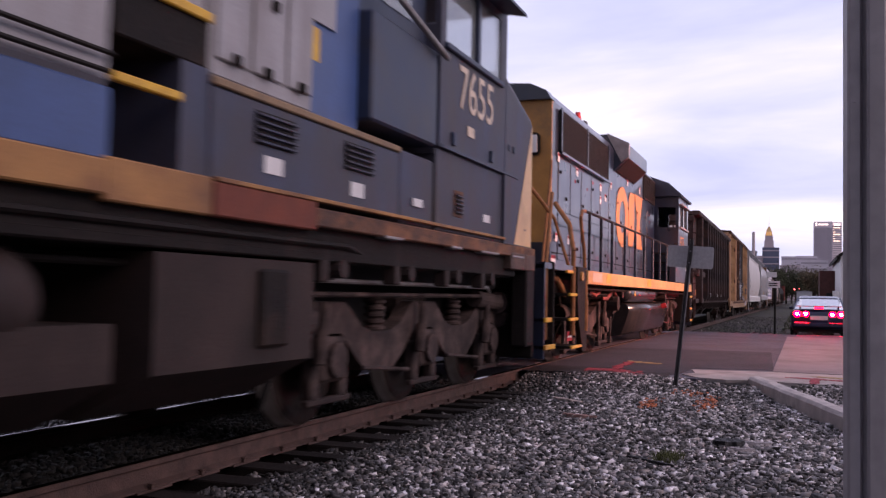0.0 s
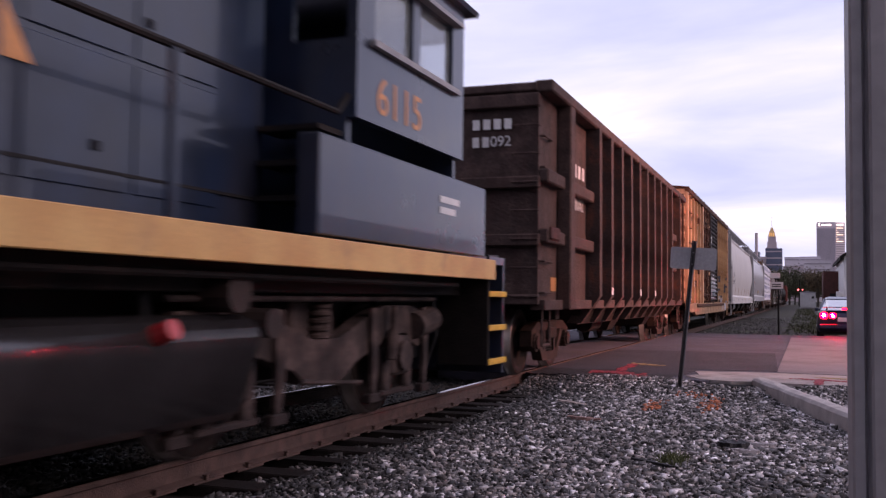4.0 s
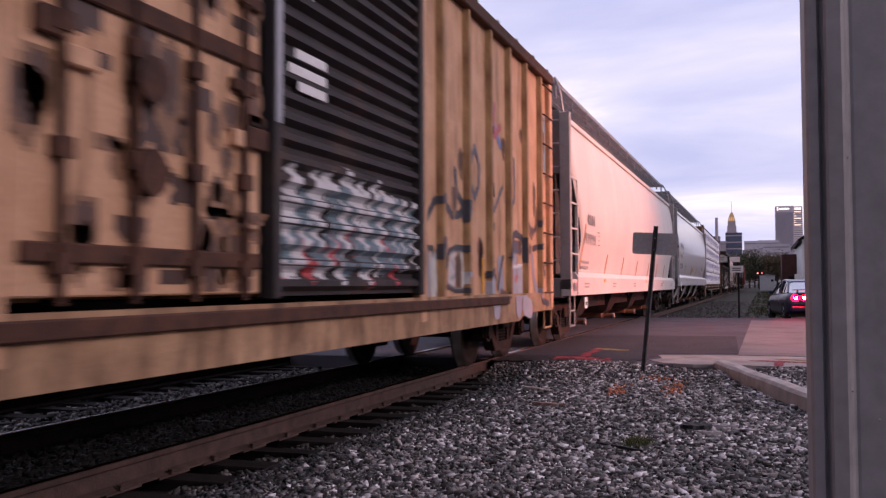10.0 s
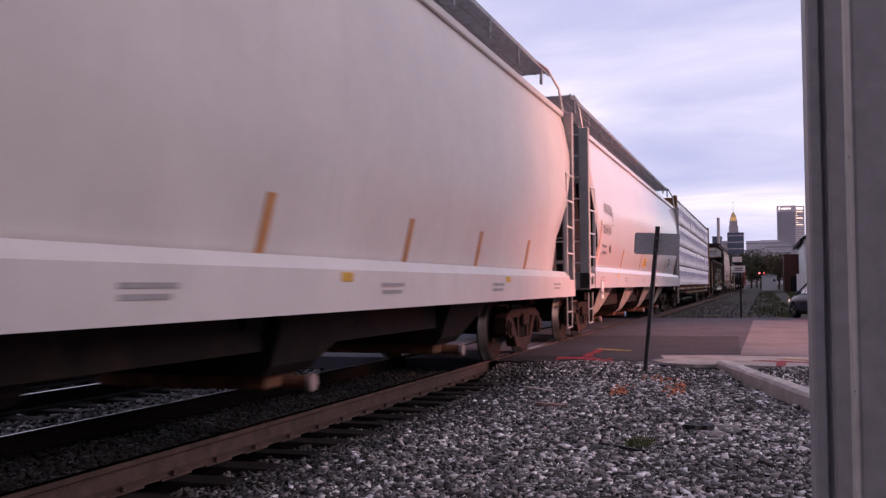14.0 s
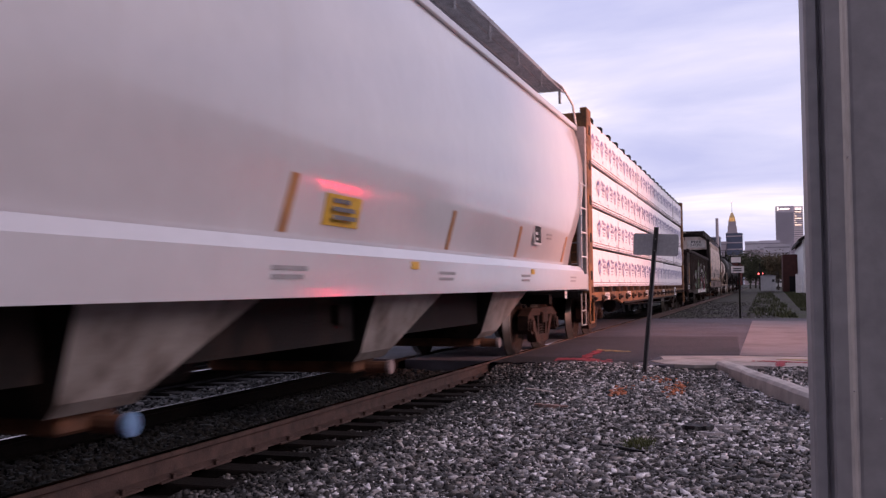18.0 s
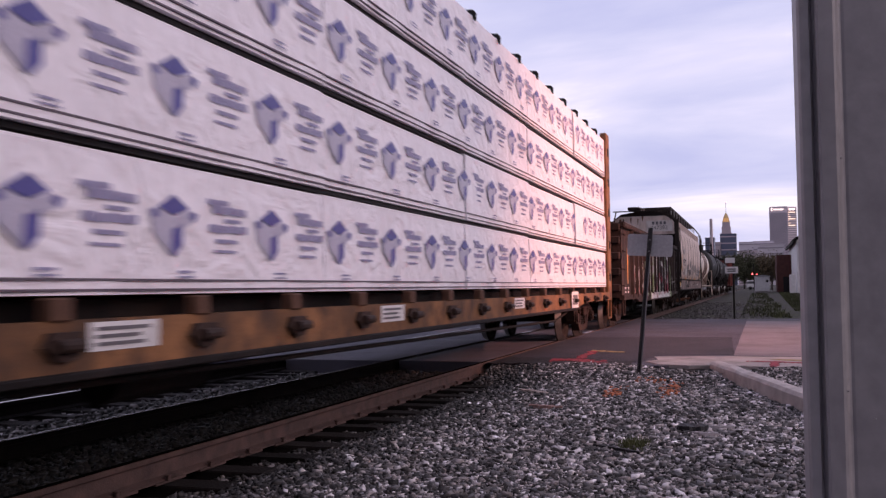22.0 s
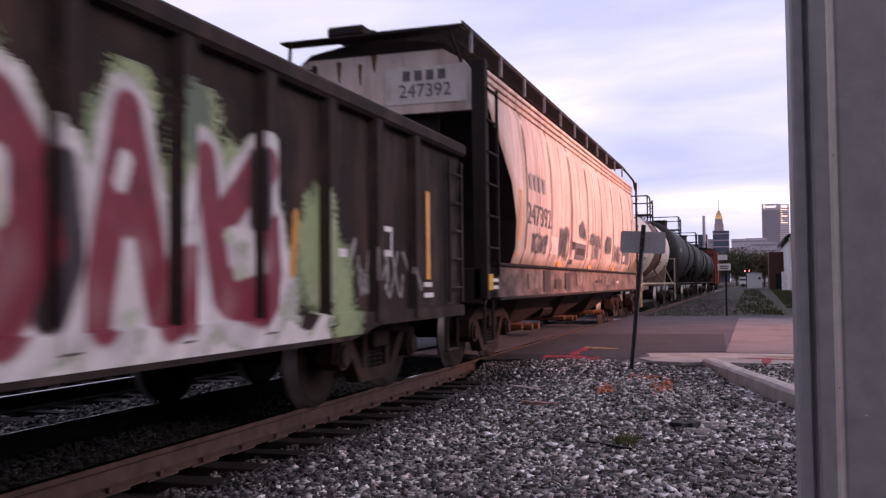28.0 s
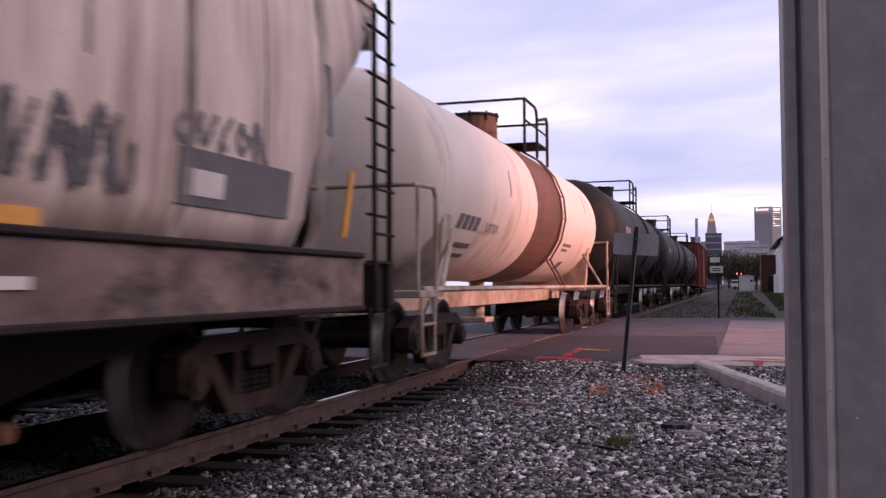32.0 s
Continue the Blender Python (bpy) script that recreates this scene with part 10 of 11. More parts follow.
    M["number_cream"] = mat("cream_number_paint", (0.70, 0.55, 0.42), (0.6, 0.46, 0.35), 5, 0.5)
    M["steel_pale"] = mat("pale_worn_steel", (0.33, 0.31, 0.31), (0.22, 0.2, 0.2), 6, 0.5, 0.3, bump=0.1)
    M["lens_pale"] = mat("headlight_lens", (0.7, 0.7, 0.72), (0.6, 0.6, 0.62), 5, 0.12, 0.4, bump=0)
    M["red_lens"] = mat("red_lens", (0.55, 0.04, 0.05), (0.4, 0.03, 0.03), 5, 0.25, bump=0)
    M["tank_grime"] = mat("dusty_brown_tank", (0.052, 0.035, 0.032), (0.030, 0.020, 0.019), 2, 0.7, bump=0.2, grime=(0.024, 0.018, 0.017), grime_at=0.56)
    M["tank_gloss"] = mat("oily_black_tank", (0.030, 0.027, 0.028), (0.018, 0.016, 0.017), 2, 0.2, bump=0.015, grime=(0.045, 0.037, 0.035), grime_at=0.64)
    M["loco_truck"] = mat("dusty_loco_truck", (0.115, 0.078, 0.072), (0.034, 0.024, 0.023), 5, 0.8, bump=0.35, fine=35, grime=(0.022, 0.016, 0.016), grime_at=0.56, grime_scale=3)


# ---------------------------------------------------------------- road car
def sedan():
    M["car_blue"] = mat("metallic_blue", (0.008, 0.014, 0.055), (0.006, 0.010, 0.040), 3, 0.3, 0.2, bump=0, coat=0.5, fine_amt=0.05)
    M["tail_red"] = glow("lit_tail_lamp", (1.0, 0.005, 0.016), 22.0)
    M["bulb_red"] = glow("lit_brake_bulb", (1.0, 0.014, 0.03), 1300.0)
    M["head_white"] = glow("lit_headlamp", (1.0, 0.78, 0.5), 1.5)
    M["trim_silver"] = mat("silver_trim", (0.5, 0.5, 0.52), (0.42, 0.42, 0.44), 5, 0.25, 0.9, bump=0)
    t = thing("sedan", "dark blue sedan with lit tail lamps waiting at the crossing", "car", (0.7, 32.9, -0.11))
    # body: cross-sections from rear to front
    st = [(-2.22, 0.78, 0.42, 0.80), (-2.12, 0.84, 0.28, 0.96), (-1.7, 0.87, 0.22, 0.99), (-0.9, 0.88, 0.20, 0.96), (0.0, 0.88, 0.19, 0.93), (0.9, 0.88, 0.20, 0.90), (1.45, 0.86, 0.22, 0.84), (1.95, 0.80, 0.28, 0.72), (2.2, 0.66, 0.36, 0.58)]
    bm = B()
    shell(bm, [[(-w * 0.93, y, lo), (-w, y, lo + 0.14), (-w, y, hi - 0.22), (-w * 0.93, y, hi - 0.04), (-w * 0.6, y, hi), (w * 0.6, y, hi), (w * 0.93, y, hi - 0.04), (w, y, hi - 0.22), (w, y, lo + 0.14), (w * 0.93, y, lo)] for y, w, lo, hi in st])
    body = part("body", bm, "car_blue", t, smooth=True)
    cab = [(-1.75, 0.62, 0.97, 0.98), (-1.15, 0.64, 0.96, 1.33), (-0.75, 0.62, 0.95, 1.40), (0.05, 0.62, 0.93, 1.42), (0.5, 0.63, 0.92, 1.30), (1.25, 0.66, 0.88, 0.90)]
    bm = B()
    shell(bm, [[(-w - 0.14, y, lo), (-w, y, hi - 0.04), (-w + 0.1, y, hi), (w - 0.1, y, hi), (w, y, hi - 0.04), (w + 0.14, y, lo)] for y, w, lo, hi in cab])
    part("glasshouse", bm, "car_glass", t, smooth=False)
    bm = B()
    shell(bm, [[(-w, y, z), (-w + 0.1, y, z + 0.035), (w - 0.1, y, z + 0.035), (w, y, z), (w - 0.1, y, z - 0.01), (-w + 0.1, y, z - 0.01)] for y, w, z in ((-1.1, 0.64, 1.335), (-0.7, 0.63, 1.40), (0.05, 0.63, 1.41), (0.45, 0.63, 1.335))])
    part("roof", bm, "car_blue", t)
    for s in (-1, 1):
        for (y0, z0), (y1, z1) in (((-1.75, 0.98), (-1.1, 1.35)), ((1.2, 0.90), (0.45, 1.34)), ((-0.3, 0.95), (-0.3, 1.38))):
            part("pillar", tube(B(), [(s * 0.79, y0, z0), (s * 0.645, y1, z1)], 0.035), "car_blue", t)
        bm = B(); box(bm, *sorted((s * 0.86, s * 0.98)), 0.55, 0.7, 0.92, 1.03, 0.02)
        part("side_mirror", bm, "car_blue", t)
        for x, r in ((0.66, 0.125), (0.40, 0.105)):
            bm = B(); lathe(bm, [(-2.05, 0.0), (-2.05, r), (-2.225, r), (-2.25, r * 0.85), (-2.25, 0.055), (-2.235, 0.0)], (s * x, 0, 0.80), "y", 18)
            lamp = part("tail_lamp", bm, "tail_red", t, "lit red tail lamp")
            part("bulb", cyl(B(), (s * x, -2.262, 0.80), (s * x, -2.24, 0.80), 0.05, 12), "bulb_red", lamp)
        bm = B(); box(bm, *sorted((s * 0.45, s * 0.72)), 2.02, 2.15, 0.56, 0.68, 0.02)
        part("headlamp", bm, "head_white", t)
        for y in (-1.33, 1.33):
            w = part("wheel", lathe(B(), [(s * 0.86, 0.0), (s * 0.86, 0.1), (s * 0.87, 0.2), (s * 0.88, 0.22), (s * 0.88, 0.30), (s * 0.85, 0.32), (s * 0.68, 0.32), (s * 0.66, 0.2), (s * 0.66, 0.0)], (0, 0, 0), "x", 24), "rubber", t, at=pose(0, y, 0.32))
            bm = B()
            for k in range(5):
                a = k * 1.2566
                prism(bm, [(0.03 * math.cos(a + 1.57), 0.03 * math.sin(a + 1.57)), (0.21 * math.cos(a) + 0.03 * math.cos(a + 1.57), 0.21 * math.sin(a) + 0.03 * math.sin(a + 1.57)), (0.21 * math.cos(a) - 0.03 * math.cos(a + 1.57), 0.21 * math.sin(a) - 0.03 * math.sin(a + 1.57)), (-0.03 * math.cos(a + 1.57), -0.03 * math.sin(a + 1.57))], "x", *sorted((s * 0.868, s * 0.888)))
            part("rim", bm, "trim_silver", w)
    bm = B(); box(bm, -0.14, 0.14, -1.78, -1.66, 1.0, 1.055)
    part("brake_lamp", bm, "tail_red", t)
    bm = B(); box(bm, -0.26, 0.26, -2.245, -2.22, 0.60, 0.74, 0.005)
    part("plate", bm, "white", t)
    bm = B(); box(bm, -0.80, 0.80, -2.26, -2.1, 0.34, 0.52, 0.04)
    part("bumper", box(B(), -0.72, 0.72, 2.1, 2.26, 0.3, 0.5, 0.04), "car_blue", t)
    part("bumper", bm, "car_blue", t)
    bm = B(); box(bm, -0.7, 0.7, -2.2, -1.95, 1.06, 1.09, 0.01); box(bm, -0.6, -0.55, -2.12, -2.05, 0.97, 1.07); box(bm, 0.55, 0.6, -2.12, -2.05, 0.97, 1.07)
    part("spoiler", bm, "car_blue", t)
    bm = B(); box(bm, -0.78, 0.78, -2.0, 2.0, 0.16, 0.3)
    part("underbody", bm, "black", t)
    for o in t.children:
        o.matrix_basis = Matrix.Diagonal((1, 1, 0.93, 1)) @ o.matrix_basis
    return t


def far_van():
    M["van_white"] = mat("white_van", (0.72, 0.70, 0.70), (0.62, 0.6, 0.6), 3, 0.4, bump=0)
    t = thing("box_truck", "white long vehicle stopped on a far street", "truck", (3.0, 210, -0.1))
    bm = B(); box(bm, -2.2, 1.6, -1.0, 1.0, 0.55, 2.1, 0.05)
    part("body", bm, "van_white", t)
    bm = B(); box(bm, -2.18, 1.58, -1.02, -0.98, 1.35, 1.85)
    part("window", bm, "car_glass", t)
    for x in (-1.5, 1.0):
        for y in (-1.0, 0.75):
            part("wheel", cyl(B(), (x, y, 0.38), (x, y + 0.25, 0.38), 0.38, 14), "rubber", t)
    bm = B(); box(bm, 1.3, 1.62, -1.04, -0.9, 1.75, 2.15, 0.02)
    part("lamp", bm, "far_pink", t)
    return t


# ---------------------------------------------------------------- distance
def distance():
    M["tower_stone"] = mat("tower_stone", (0.55, 0.46, 0.49), (0.46, 0.38, 0.41), 0.05, 0.8, bump=0)
    M["tower_dark"] = mat("dark_glass_block", (0.11, 0.125, 0.19), (0.085, 0.095, 0.15), 0.05, 0.4, bump=0)
    M["office"] = mat("office_concrete", (0.80, 0.70, 0.76), (0.72, 0.62, 0.68), 0.02, 0.8, bump=0)
    M["office_glass"] = mat("office_windows", (0.36, 0.32, 0.36), (0.30, 0.27, 0.31), 0.1, 0.3, bump=0)
    M["gold"] = mat("gilded_roof", (0.80, 0.52, 0.26), (0.66, 0.42, 0.2), 0.2, 0.35, 0.6, bump=0)
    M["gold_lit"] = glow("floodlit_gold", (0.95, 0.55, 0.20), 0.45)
    M["lit_sign"] = glow("lit_roof_sign", (1.0, 0.85, 0.8), 1.6)
    M["lit_window"] = glow("lit_windows", (1.0, 0.75, 0.62), 0.9)
    # block walls lightened in colour for the haze of distance
    M["pale_block"] = mat("haze_pale_block", (0.72, 0.66, 0.72), (0.60, 0.55, 0.60), 0.03, 0.8, bump=0)
    M["far_pink"] = glow("far_lamp", (1.0, 0.35, 0.45), 5.0)
    # office tower
    t = thing("office_tower", "tall pale concrete office tower with a lit roof sign", "building", (43.8, 1900, 0))
    part("wall", box(B(), -16.3, 16.3, 0, 40, 0, 150), "office", t)
    bm = B(); prism(bm, [(16.3, 0.0), (33, 8), (33, 40), (16.3, 40)], "z", 0, 149)
    part("wall", bm, "office", t)
    for k in range(30):
        part("window_band", prism(B(), [(16.6, -0.4), (32.6, 7.3), (32.6, 7.9), (16.6, 0.2)], "z", 18 + k * 4.2, 20.2 + k * 4.2), "office_glass", t)
    for k in range(34):
        part("window_strip", box(B(), -15.6 + 0.92 * k, -15.2 + 0.92 * k, -0.3, 0.0, 6, 138), "office_glass", t)
    part("roof_sign", box(B(), -13, -10.8, -0.6, 0, 142, 148), "lit_sign", t)
    part("roof_sign", box(B(), -8.5, 9, -0.6, 0, 143.2, 145.6), "lit_sign", t)
    part("roof_sign", prism(B(), [(19, 0.6), (30, 6), (30, 6.4), (19, 1.0)], "z", 142.5, 146), "lit_sign", t)
    for k in range(7):
        part("lit_window", prism(B(), [(18, 0.2), (30 - (k % 3) * 3, 6), (30 - (k % 3) * 3, 6.4), (18, 0.6)], "z", 112 + k * 4.2, 114.2 + k * 4.2), "lit_window", t)
    # gold-topped tower
    t = thing("gold_roofed_tower", "stone tower with a floodlit gold roof", "building", (-55.8, 2000, 0))
    part("wall", box(B(), -10.5, 10.5, 0, 22, 0, 108), "tower_stone", t)
    part("wall", box(B(), -9.0, 9.0, 1.5, 20, 108, 120), "tower_stone", t)
    part("wall", box(B(), -7.6, 7.6, 3, 18, 120, 130), "tower_stone", t)
    for k in range(9):
        part("window_strip", box(B(), -9.6 + 2.2 * k, -8.6 + 2.2 * k, -0.4, 0, 30, 106), "tower_dark", t)
    bm = B(); shell(bm, [[(-7.2, 4, 130), (7.2, 4, 130), (7.2, 17, 130), (-7.2, 17, 130)], [(-5.2, 6, 140), (5.2, 6, 140), (5.2, 15, 140), (-5.2, 15, 140)], [(-1.4, 9.5, 149), (1.4, 9.5, 149), (1.4, 11.5, 149), (-1.4, 11.5, 149)]])
    part("roof", bm, "gold", t)
    # glowing panels paint the lit middle of the gold roof
    for x in (-3.6, 0.0, 3.6):
        part("floodlight", box(B(), x - 0.9, x + 0.9, 3.6, 4.6, 131, 138), "gold_lit", t)
    part("mast", cyl(B(), (0, 10.5, 149), (0, 10.5, 172), 0.35, 6), "tower_dark", t)
    part("beacon", cyl(B(), (0, 10.5, 172), (0, 10.5, 173.4), 0.9, 8), "far_pink", t)
    # lesser blocks
    def block(name, label, x0, x1, y, z, depth, mt, floors=0, win="office_glass"):
        b = thing(name, label, "building", ((x0 + x1) / 2, y, 0))
        w = (x1 - x0) / 2
        part("wall", box(B(), -w, w, 0, depth, 0, z), mt, b)
        for k in range(floors):
            bm = B(); zz = z - 3.2 - k * (z / (floors + 1)) * 0.9
            box(bm, -w * 0.96, w * 0.96, -0.4, 0, zz - 1.1, zz + 0.7)
            part("window_band", bm, win, b)
        part("parapet", box(B(), -w - 0.3, w + 0.3, -0.3, depth, z, z + 1.2), mt, b)
    block("dark_office_block", "dark glass office block below the gold tower", -51.2, -27.2, 1500, 78.5, 30, "tower_dark", 6, "tower_stone")
    block("office_block", "pale low office block with ribbon windows", -27.0, -2, 1700, 74, 30, "pale_block", 5)
    block("office_block", "pale office block with ribbon windows", -3, 27.0, 1500, 66, 30, "pale_block", 6)
    block("office_block", "pale office block with ribbon windows", -25.0, 3, 1450, 50, 30, "tower_stone", 5)
    block("office_block", "grey office block behind the trees", 3, 40, 1450, 58, 30, "pale_block", 5)
    block("office_block", "squat grey block behind the train", -70.0, -50.0, 1500, 66, 30, "tower_stone", 4)
    c = thing("chimney", "slim dark brick chimney", "chimney", (-38.4, 900, 0))
    part("stack", cyl(B(), (0, 0, 0), (0, 0, 62.5), 1.9, 14, 1.3), "tower_stone", c)
    block("warehouse", "dark gabled warehouse roof beyond the train", -44, -36, 900, 44, 20, "tower_dark")
    # white gabled building at the right
    w = thing("white_building", "white gabled building with a dark roof edge", "building", (5.1, 130, -0.1))
    bm = B(); prism(bm, [(0, 0), (14, 0), (14, 6.5), (7, 11.5), (0, 6.9)], "y", 0, 30)
    part("wall", bm, "white", w)
    bm = B(); prism(bm, [(-0.5, 6.5), (7, 11.6), (7, 12.0), (-0.5, 6.95)], "y", -0.6, 30)
    part("roof", bm, "steel_dark", w)
    bm = B(); box(bm, -1.0, -0.3, -2, -0.5, 0, 2.4, 0.03)
    part("side_door", bm, "white", w)
    r = thing("brick_shed", "dark red brick shed behind the trees", "building", (4.3, 150, -0.1))
    part("wall", box(B(), -1.3, 2.2, 0, 10, 0, 5.6, 0.02), "shed_brick", r)
    part("door", box(B(), -0.4, 0.5, -0.05, 0.02, 0, 2.3), "black", r)
    # far crossing signal with red lamps
    M["signal_red"] = glow("lit_signal_lamp", (1.0, 0.12, 0.12), 7.0)
    g = thing("crossing_signal", "far crossing signal mast with lit red lamps", "signal", (-0.35, 190, -0.1))
    part("mast", cyl(B(), (0, 0, 0), (0, 0, 5.2), 0.1, 8), "steel_dark", g)
    for dx in (-0.3, 0.5):
        part("signal_lamp", cyl(B(), (dx, -0.12, 3.2), (dx, -0.02, 3.2), 0.13, 12), "signal_red", g)
    part("crossarm", box(B(), -0.8, 0.8, -0.04, 0.04, 3.15, 3.25), "steel_dark", g)
    # signal bungalow
    s = thing("signal_bungalow", "white metal signal bungalow on the grass", "cabinet", (0.85, 150, -0.1))
    part("body", box(B(), -1.08, 1.08, 0, 2.0, 0.15, 2.35, 0.03), "white", s)
    bm = B(); prism(bm, [(-1.2, 2.35), (1.2, 2.35), (1.15, 2.45), (0, 2.6), (-1.15, 2.45)], "y", -0.1, 2.1)
    part("roof", bm, "alu", s)
    part("door", box(B(), -0.45, 0.4, -0.03, 0.01, 0.3, 2.1, 0.01), "white", s)
    part("base", box(B(), -1.1, 1.1, 0, 2, 0, 0.15), "concrete", s)
    part("vent", box(B(), 0.55, 0.9, -0.03, 0.0, 1.5, 1.85), "black", s)


def tree(name, at, height, spread, seed, leaf, label):
    """A tapered trunk with limbs, and a crown of many small leaf clumps with gaps."""
    rng = random.Random(seed)
    t = thing(name, label, "tree", at)
    bm = B()
    cyl(bm, (0, 0, 0), (0.1, 0, height * 0.45), 0.16 * height / 6, 8, 0.1 * height / 6)
    tips = []
    for k in range(13):
        a, z0 = k * 2.4 + rng.random(), height * rng.uniform(0.2, 0.45)
        r = spread * rng.uniform(0.45, 0.95)
        tip = (r * math.cos(a), r * math.sin(a), height * rng.uniform(0.34, 0.93))
        cyl(bm, (0.05, 0, z0), tip, 0.055 * height / 6, 6, 0.015)
        tips.append(tip)
    part("trunk", bm, "bark", t)
    vs, fs = [], []
    for k in range(2600):
        tip = rng.choice(tips)
        rr = spread * 0.42
        c = Vector((tip[0] + rng.gauss(0, rr * 0.55), tip[1] + rng.gauss(0, rr * 0.55), tip[2] + rng.gauss(0, height * 0.10)))
        s = rng.uniform(0.10, 0.22) * height / 6
        d1, d2 = Vector((rng.gauss(0, 1), rng.gauss(0, 1), rng.gauss(0, 1))).normalized(), Vector((rng.gauss(0, 1), rng.gauss(0, 1), rng.gauss(0, 1))).normalized()
        i = len(vs)
        vs += [c - d1 * s, c + d2 * s * 0.6, c + d1 * s, c - d2 * s * 0.6]
        fs.append((i, i + 1, i + 2, i + 3))
    me = bpy.data.meshes.new("crown"); me.from_pydata([tuple(v) for v in vs], [], fs); me.materials.append(M[leaf])
    part("crown", me, None, t)


def greenery():
    M["bark"] = mat("bark", (0.06, 0.05, 0.045), (0.04, 0.033, 0.03), 6, 0.9, bump=0.4)
    M["leaf_green"] = mat("dusk_leaves", (0.075, 0.078, 0.044), (0.045, 0.047, 0.028), 1.5, 0.7, bump=0, island=0.5)
    M["leaf_olive"] = mat("olive_spring_leaves", (0.115, 0.085, 0.050), (0.078, 0.056, 0.034), 1.5, 0.7, bump=0, island=0.5)
    M["shed_brick"] = mat("dark_red_brick", (0.11, 0.045, 0.04), (0.075, 0.033, 0.03), 2, 0.85, bump=0.2)
    M["grass"] = mat("rough_grass", (0.058, 0.066, 0.030), (0.038, 0.042, 0.022), 0.8, 0.9, bump=0, island=0.45)
    rng = random.Random(77)
    for k, (x, y, h_, s) in enumerate(((-5.5, 255, 8.6, 3.0), (-3.0, 262, 9.2, 3.0), (-0.6, 250, 8.6, 2.8), (1.6, 262, 8.8, 2.8), (3.8, 255, 8.2, 2.6), (-9, 260, 9.0, 3.4), (6.4, 262, 8.0, 3.0), (10, 250, 8, 3.2), (-1.8, 285, 9.4, 3.4), (3.0, 290, 9.0, 3.4))):
        tree("tree", (x, y, -0.1), h_, s, 40 + k, "leaf_olive" if k in (3,) else "leaf_green", "leafy green tree on the far side of the yard")
    tree("tree", (2.9, 190, -0.1), 6.6, 2.2, 60, "leaf_olive", "olive brown budding tree beside the shed")
    vs, fs = [], []
    for k in range(15000):
        y = 36 + 105 * rng.random() ** 1.6
        x = 1.5 + (y - 36) * 0.014 + abs(rng.gauss(0, 0.9)) + (0.8 if y < 45 else 0)
        if rng.random() < 0.25:
            x = rng.uniform(-0.6, 1.2)
        if math.sin(x * 2.3 + 1.7 * math.sin(y * 0.31)) + math.sin(y * 0.83 + x) < rng.uniform(-1.4, 0.6):
            continue
        a, hh, w = rng.uniform(0, 6.28), rng.uniform(0.05, 0.22), rng.uniform(0.012, 0.03)
        dx, dy = w * math.cos(a), w * math.sin(a)
        i = len(vs)
        vs += [(x - dx, y - dy, -0.14), (x + dx, y + dy, -0.14), (x + rng.gauss(0, .06), y + rng.gauss(0, .06), -0.14 + hh)]
        fs.append((i, i + 1, i + 2))
    me = bpy.data.meshes.new("grass"); me.from_pydata(vs, [], fs); me.materials.append(M["grass"])
    tagged(new("grass", me), "rough green grass beside the track path", "grass", kind="stuff")


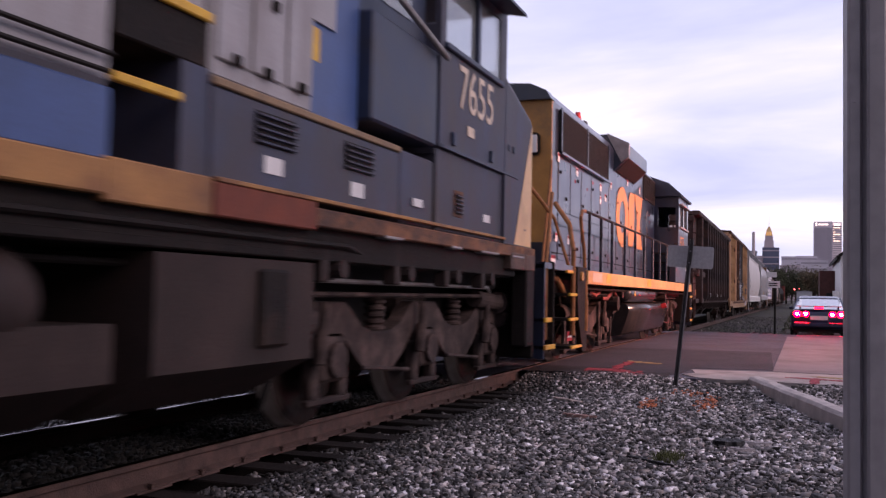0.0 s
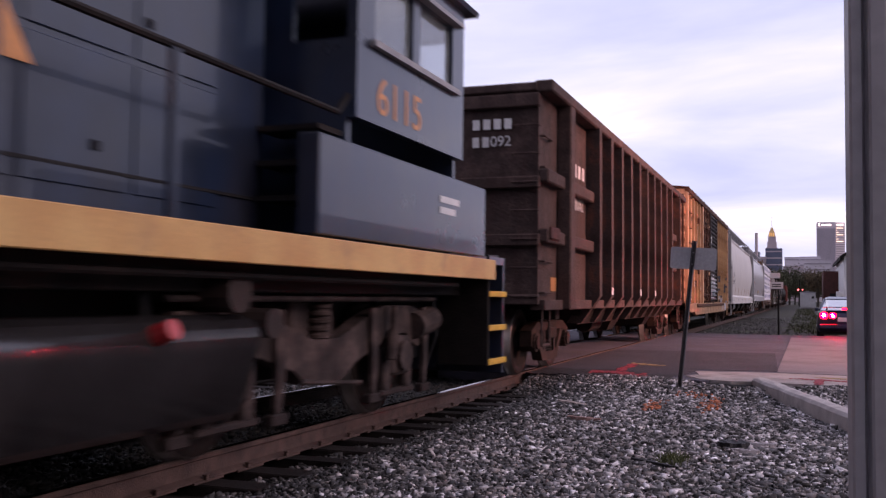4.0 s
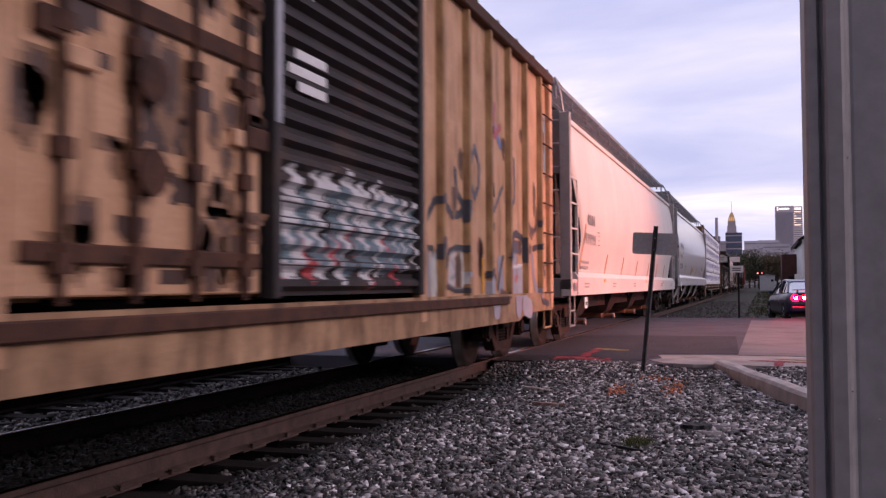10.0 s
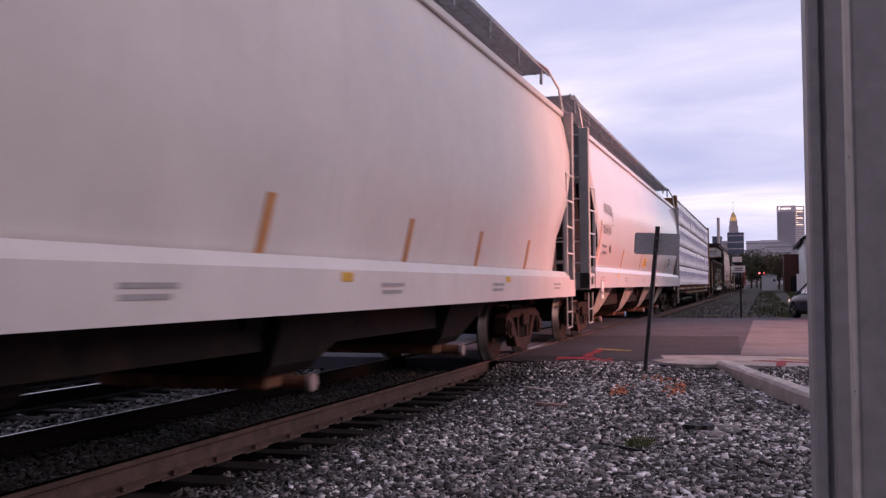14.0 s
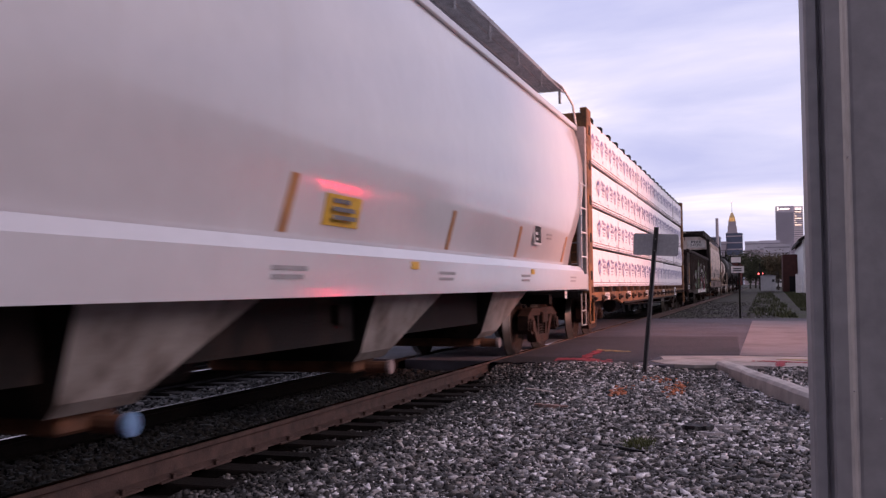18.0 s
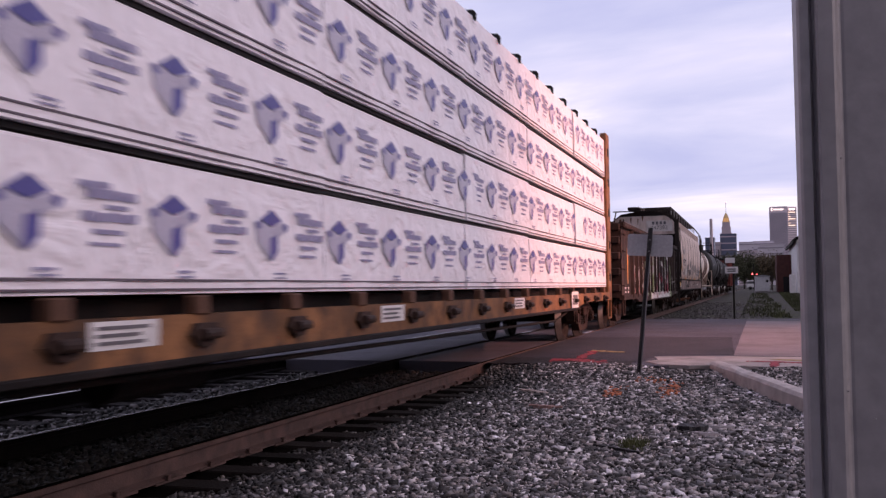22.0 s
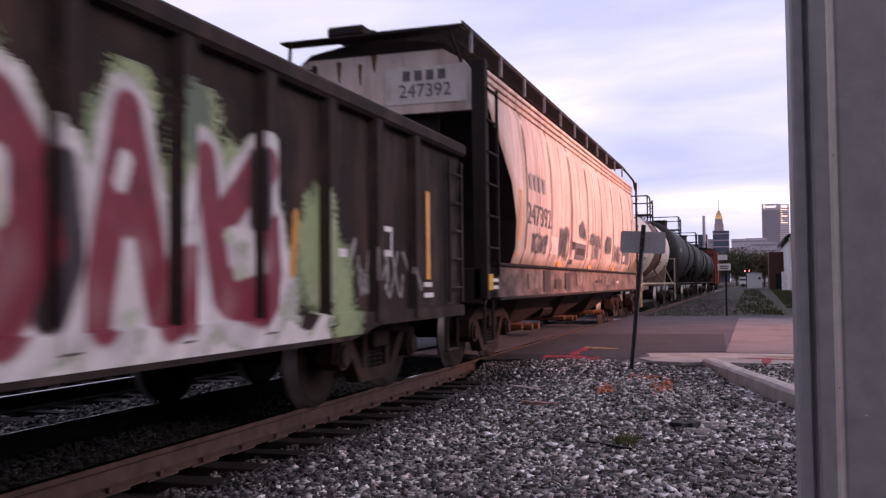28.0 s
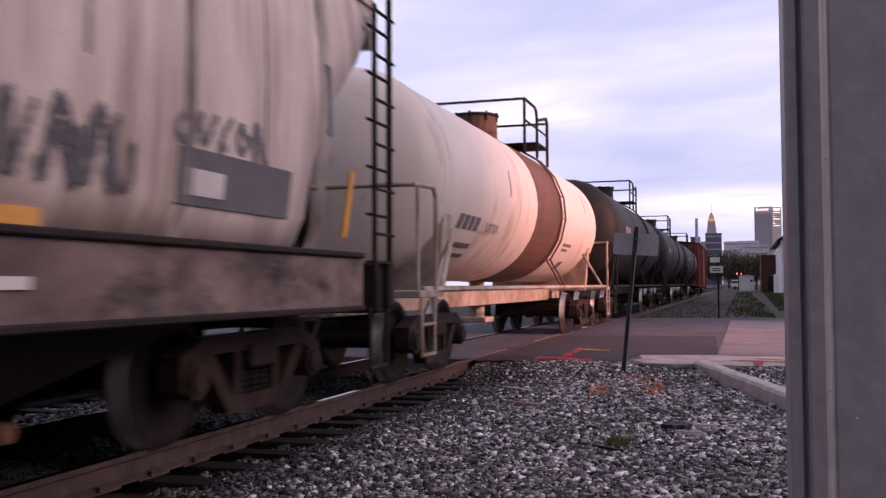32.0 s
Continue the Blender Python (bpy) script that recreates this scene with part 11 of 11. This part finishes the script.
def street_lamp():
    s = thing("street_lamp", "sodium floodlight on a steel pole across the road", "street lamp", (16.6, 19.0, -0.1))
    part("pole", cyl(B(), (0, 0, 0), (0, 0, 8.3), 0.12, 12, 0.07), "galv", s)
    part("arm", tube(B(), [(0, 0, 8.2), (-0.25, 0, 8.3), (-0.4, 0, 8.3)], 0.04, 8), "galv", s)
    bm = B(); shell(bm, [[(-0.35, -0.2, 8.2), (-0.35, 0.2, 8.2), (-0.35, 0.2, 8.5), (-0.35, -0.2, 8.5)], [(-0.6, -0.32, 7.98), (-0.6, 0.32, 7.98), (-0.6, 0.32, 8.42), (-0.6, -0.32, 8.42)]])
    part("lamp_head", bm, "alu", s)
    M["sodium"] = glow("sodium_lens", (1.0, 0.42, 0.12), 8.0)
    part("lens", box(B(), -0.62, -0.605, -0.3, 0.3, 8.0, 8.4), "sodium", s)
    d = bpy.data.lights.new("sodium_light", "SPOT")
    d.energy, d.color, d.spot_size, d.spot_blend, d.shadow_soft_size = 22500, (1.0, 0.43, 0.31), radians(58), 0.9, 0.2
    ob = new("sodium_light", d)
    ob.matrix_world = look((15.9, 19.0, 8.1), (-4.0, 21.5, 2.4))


SEDAN_ROWS = [(0, .67, 34.8, -1), (1, 1.30, 34.2, -4), (2, 1.45, 33.8, -4), (3, 1.44, 33.8, -3.5), (4.5, 1.33, 33.8, -1), (6, 1.24, 33.8, 2), (7, 1.25, 33.8, 6), (8, 1.30, 33.8, 7.8), (9, 1.31, 33.8, 9), (10, 1.31, 33.8, 9.2), (11, 1.34, 33.8, 10), (11.5, 1.40, 33.8, 11), (12, 1.51, 33.8, 12), (12.5, 1.69, 33.8, 14.5), (13, 1.81, 33.8, 17), (13.5, 2.0, 33.8, 19), (14, 2.22, 33.8, 19), (14.5, 2.48, 33.8, 19), (16, 4.6, 32.8, 24), (17, 6.6, 31.2, 30), (19.5, 6.8, 31.0, 30), (22, 9.5, 30.2, 35), (32, 15.0, 29.0, 40)]
VAN_ROWS = [(0, 40, 0), (15, 30, 0), (17, 12, 0), (19.2, 1.0, 0), (20, 0.3, 0), (32, 0.3, 0)]


def motions():
    step = 0.125
    n = int(32 / step)
    for t, u0 in TRAIN:
        walk(t, [(k, pose(TRACK_X, u0 - SPEED * k, 0)) for k in range(0, 33, 4)])
    for w, dy, r, ph in WHEELSETS:
        rate = math.degrees(SPEED / r)
        walk(w, [(k * step, pose(0, dy, r, ph + rate * k * step, 0, 0)) for k in range(n + 1)])
    walk(car, [(t, pose(x, y, -0.11, 0, 0, a)) for t, x, y, a in SEDAN_ROWS])
    walk(van, [(t, pose(x, 215, -0.1)) for t, x, a in VAN_ROWS])


loco_materials()
greenery()
distance()
wide_cab_locomotive()
hood_locomotive()
coal_hopper()
boxcar()
both_white_hoppers()
lumber_car()
gondola()
stained_hopper()
tank_cars()
red_boxcar()
car = sedan()
van = far_van()
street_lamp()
build_ballast()
motions()
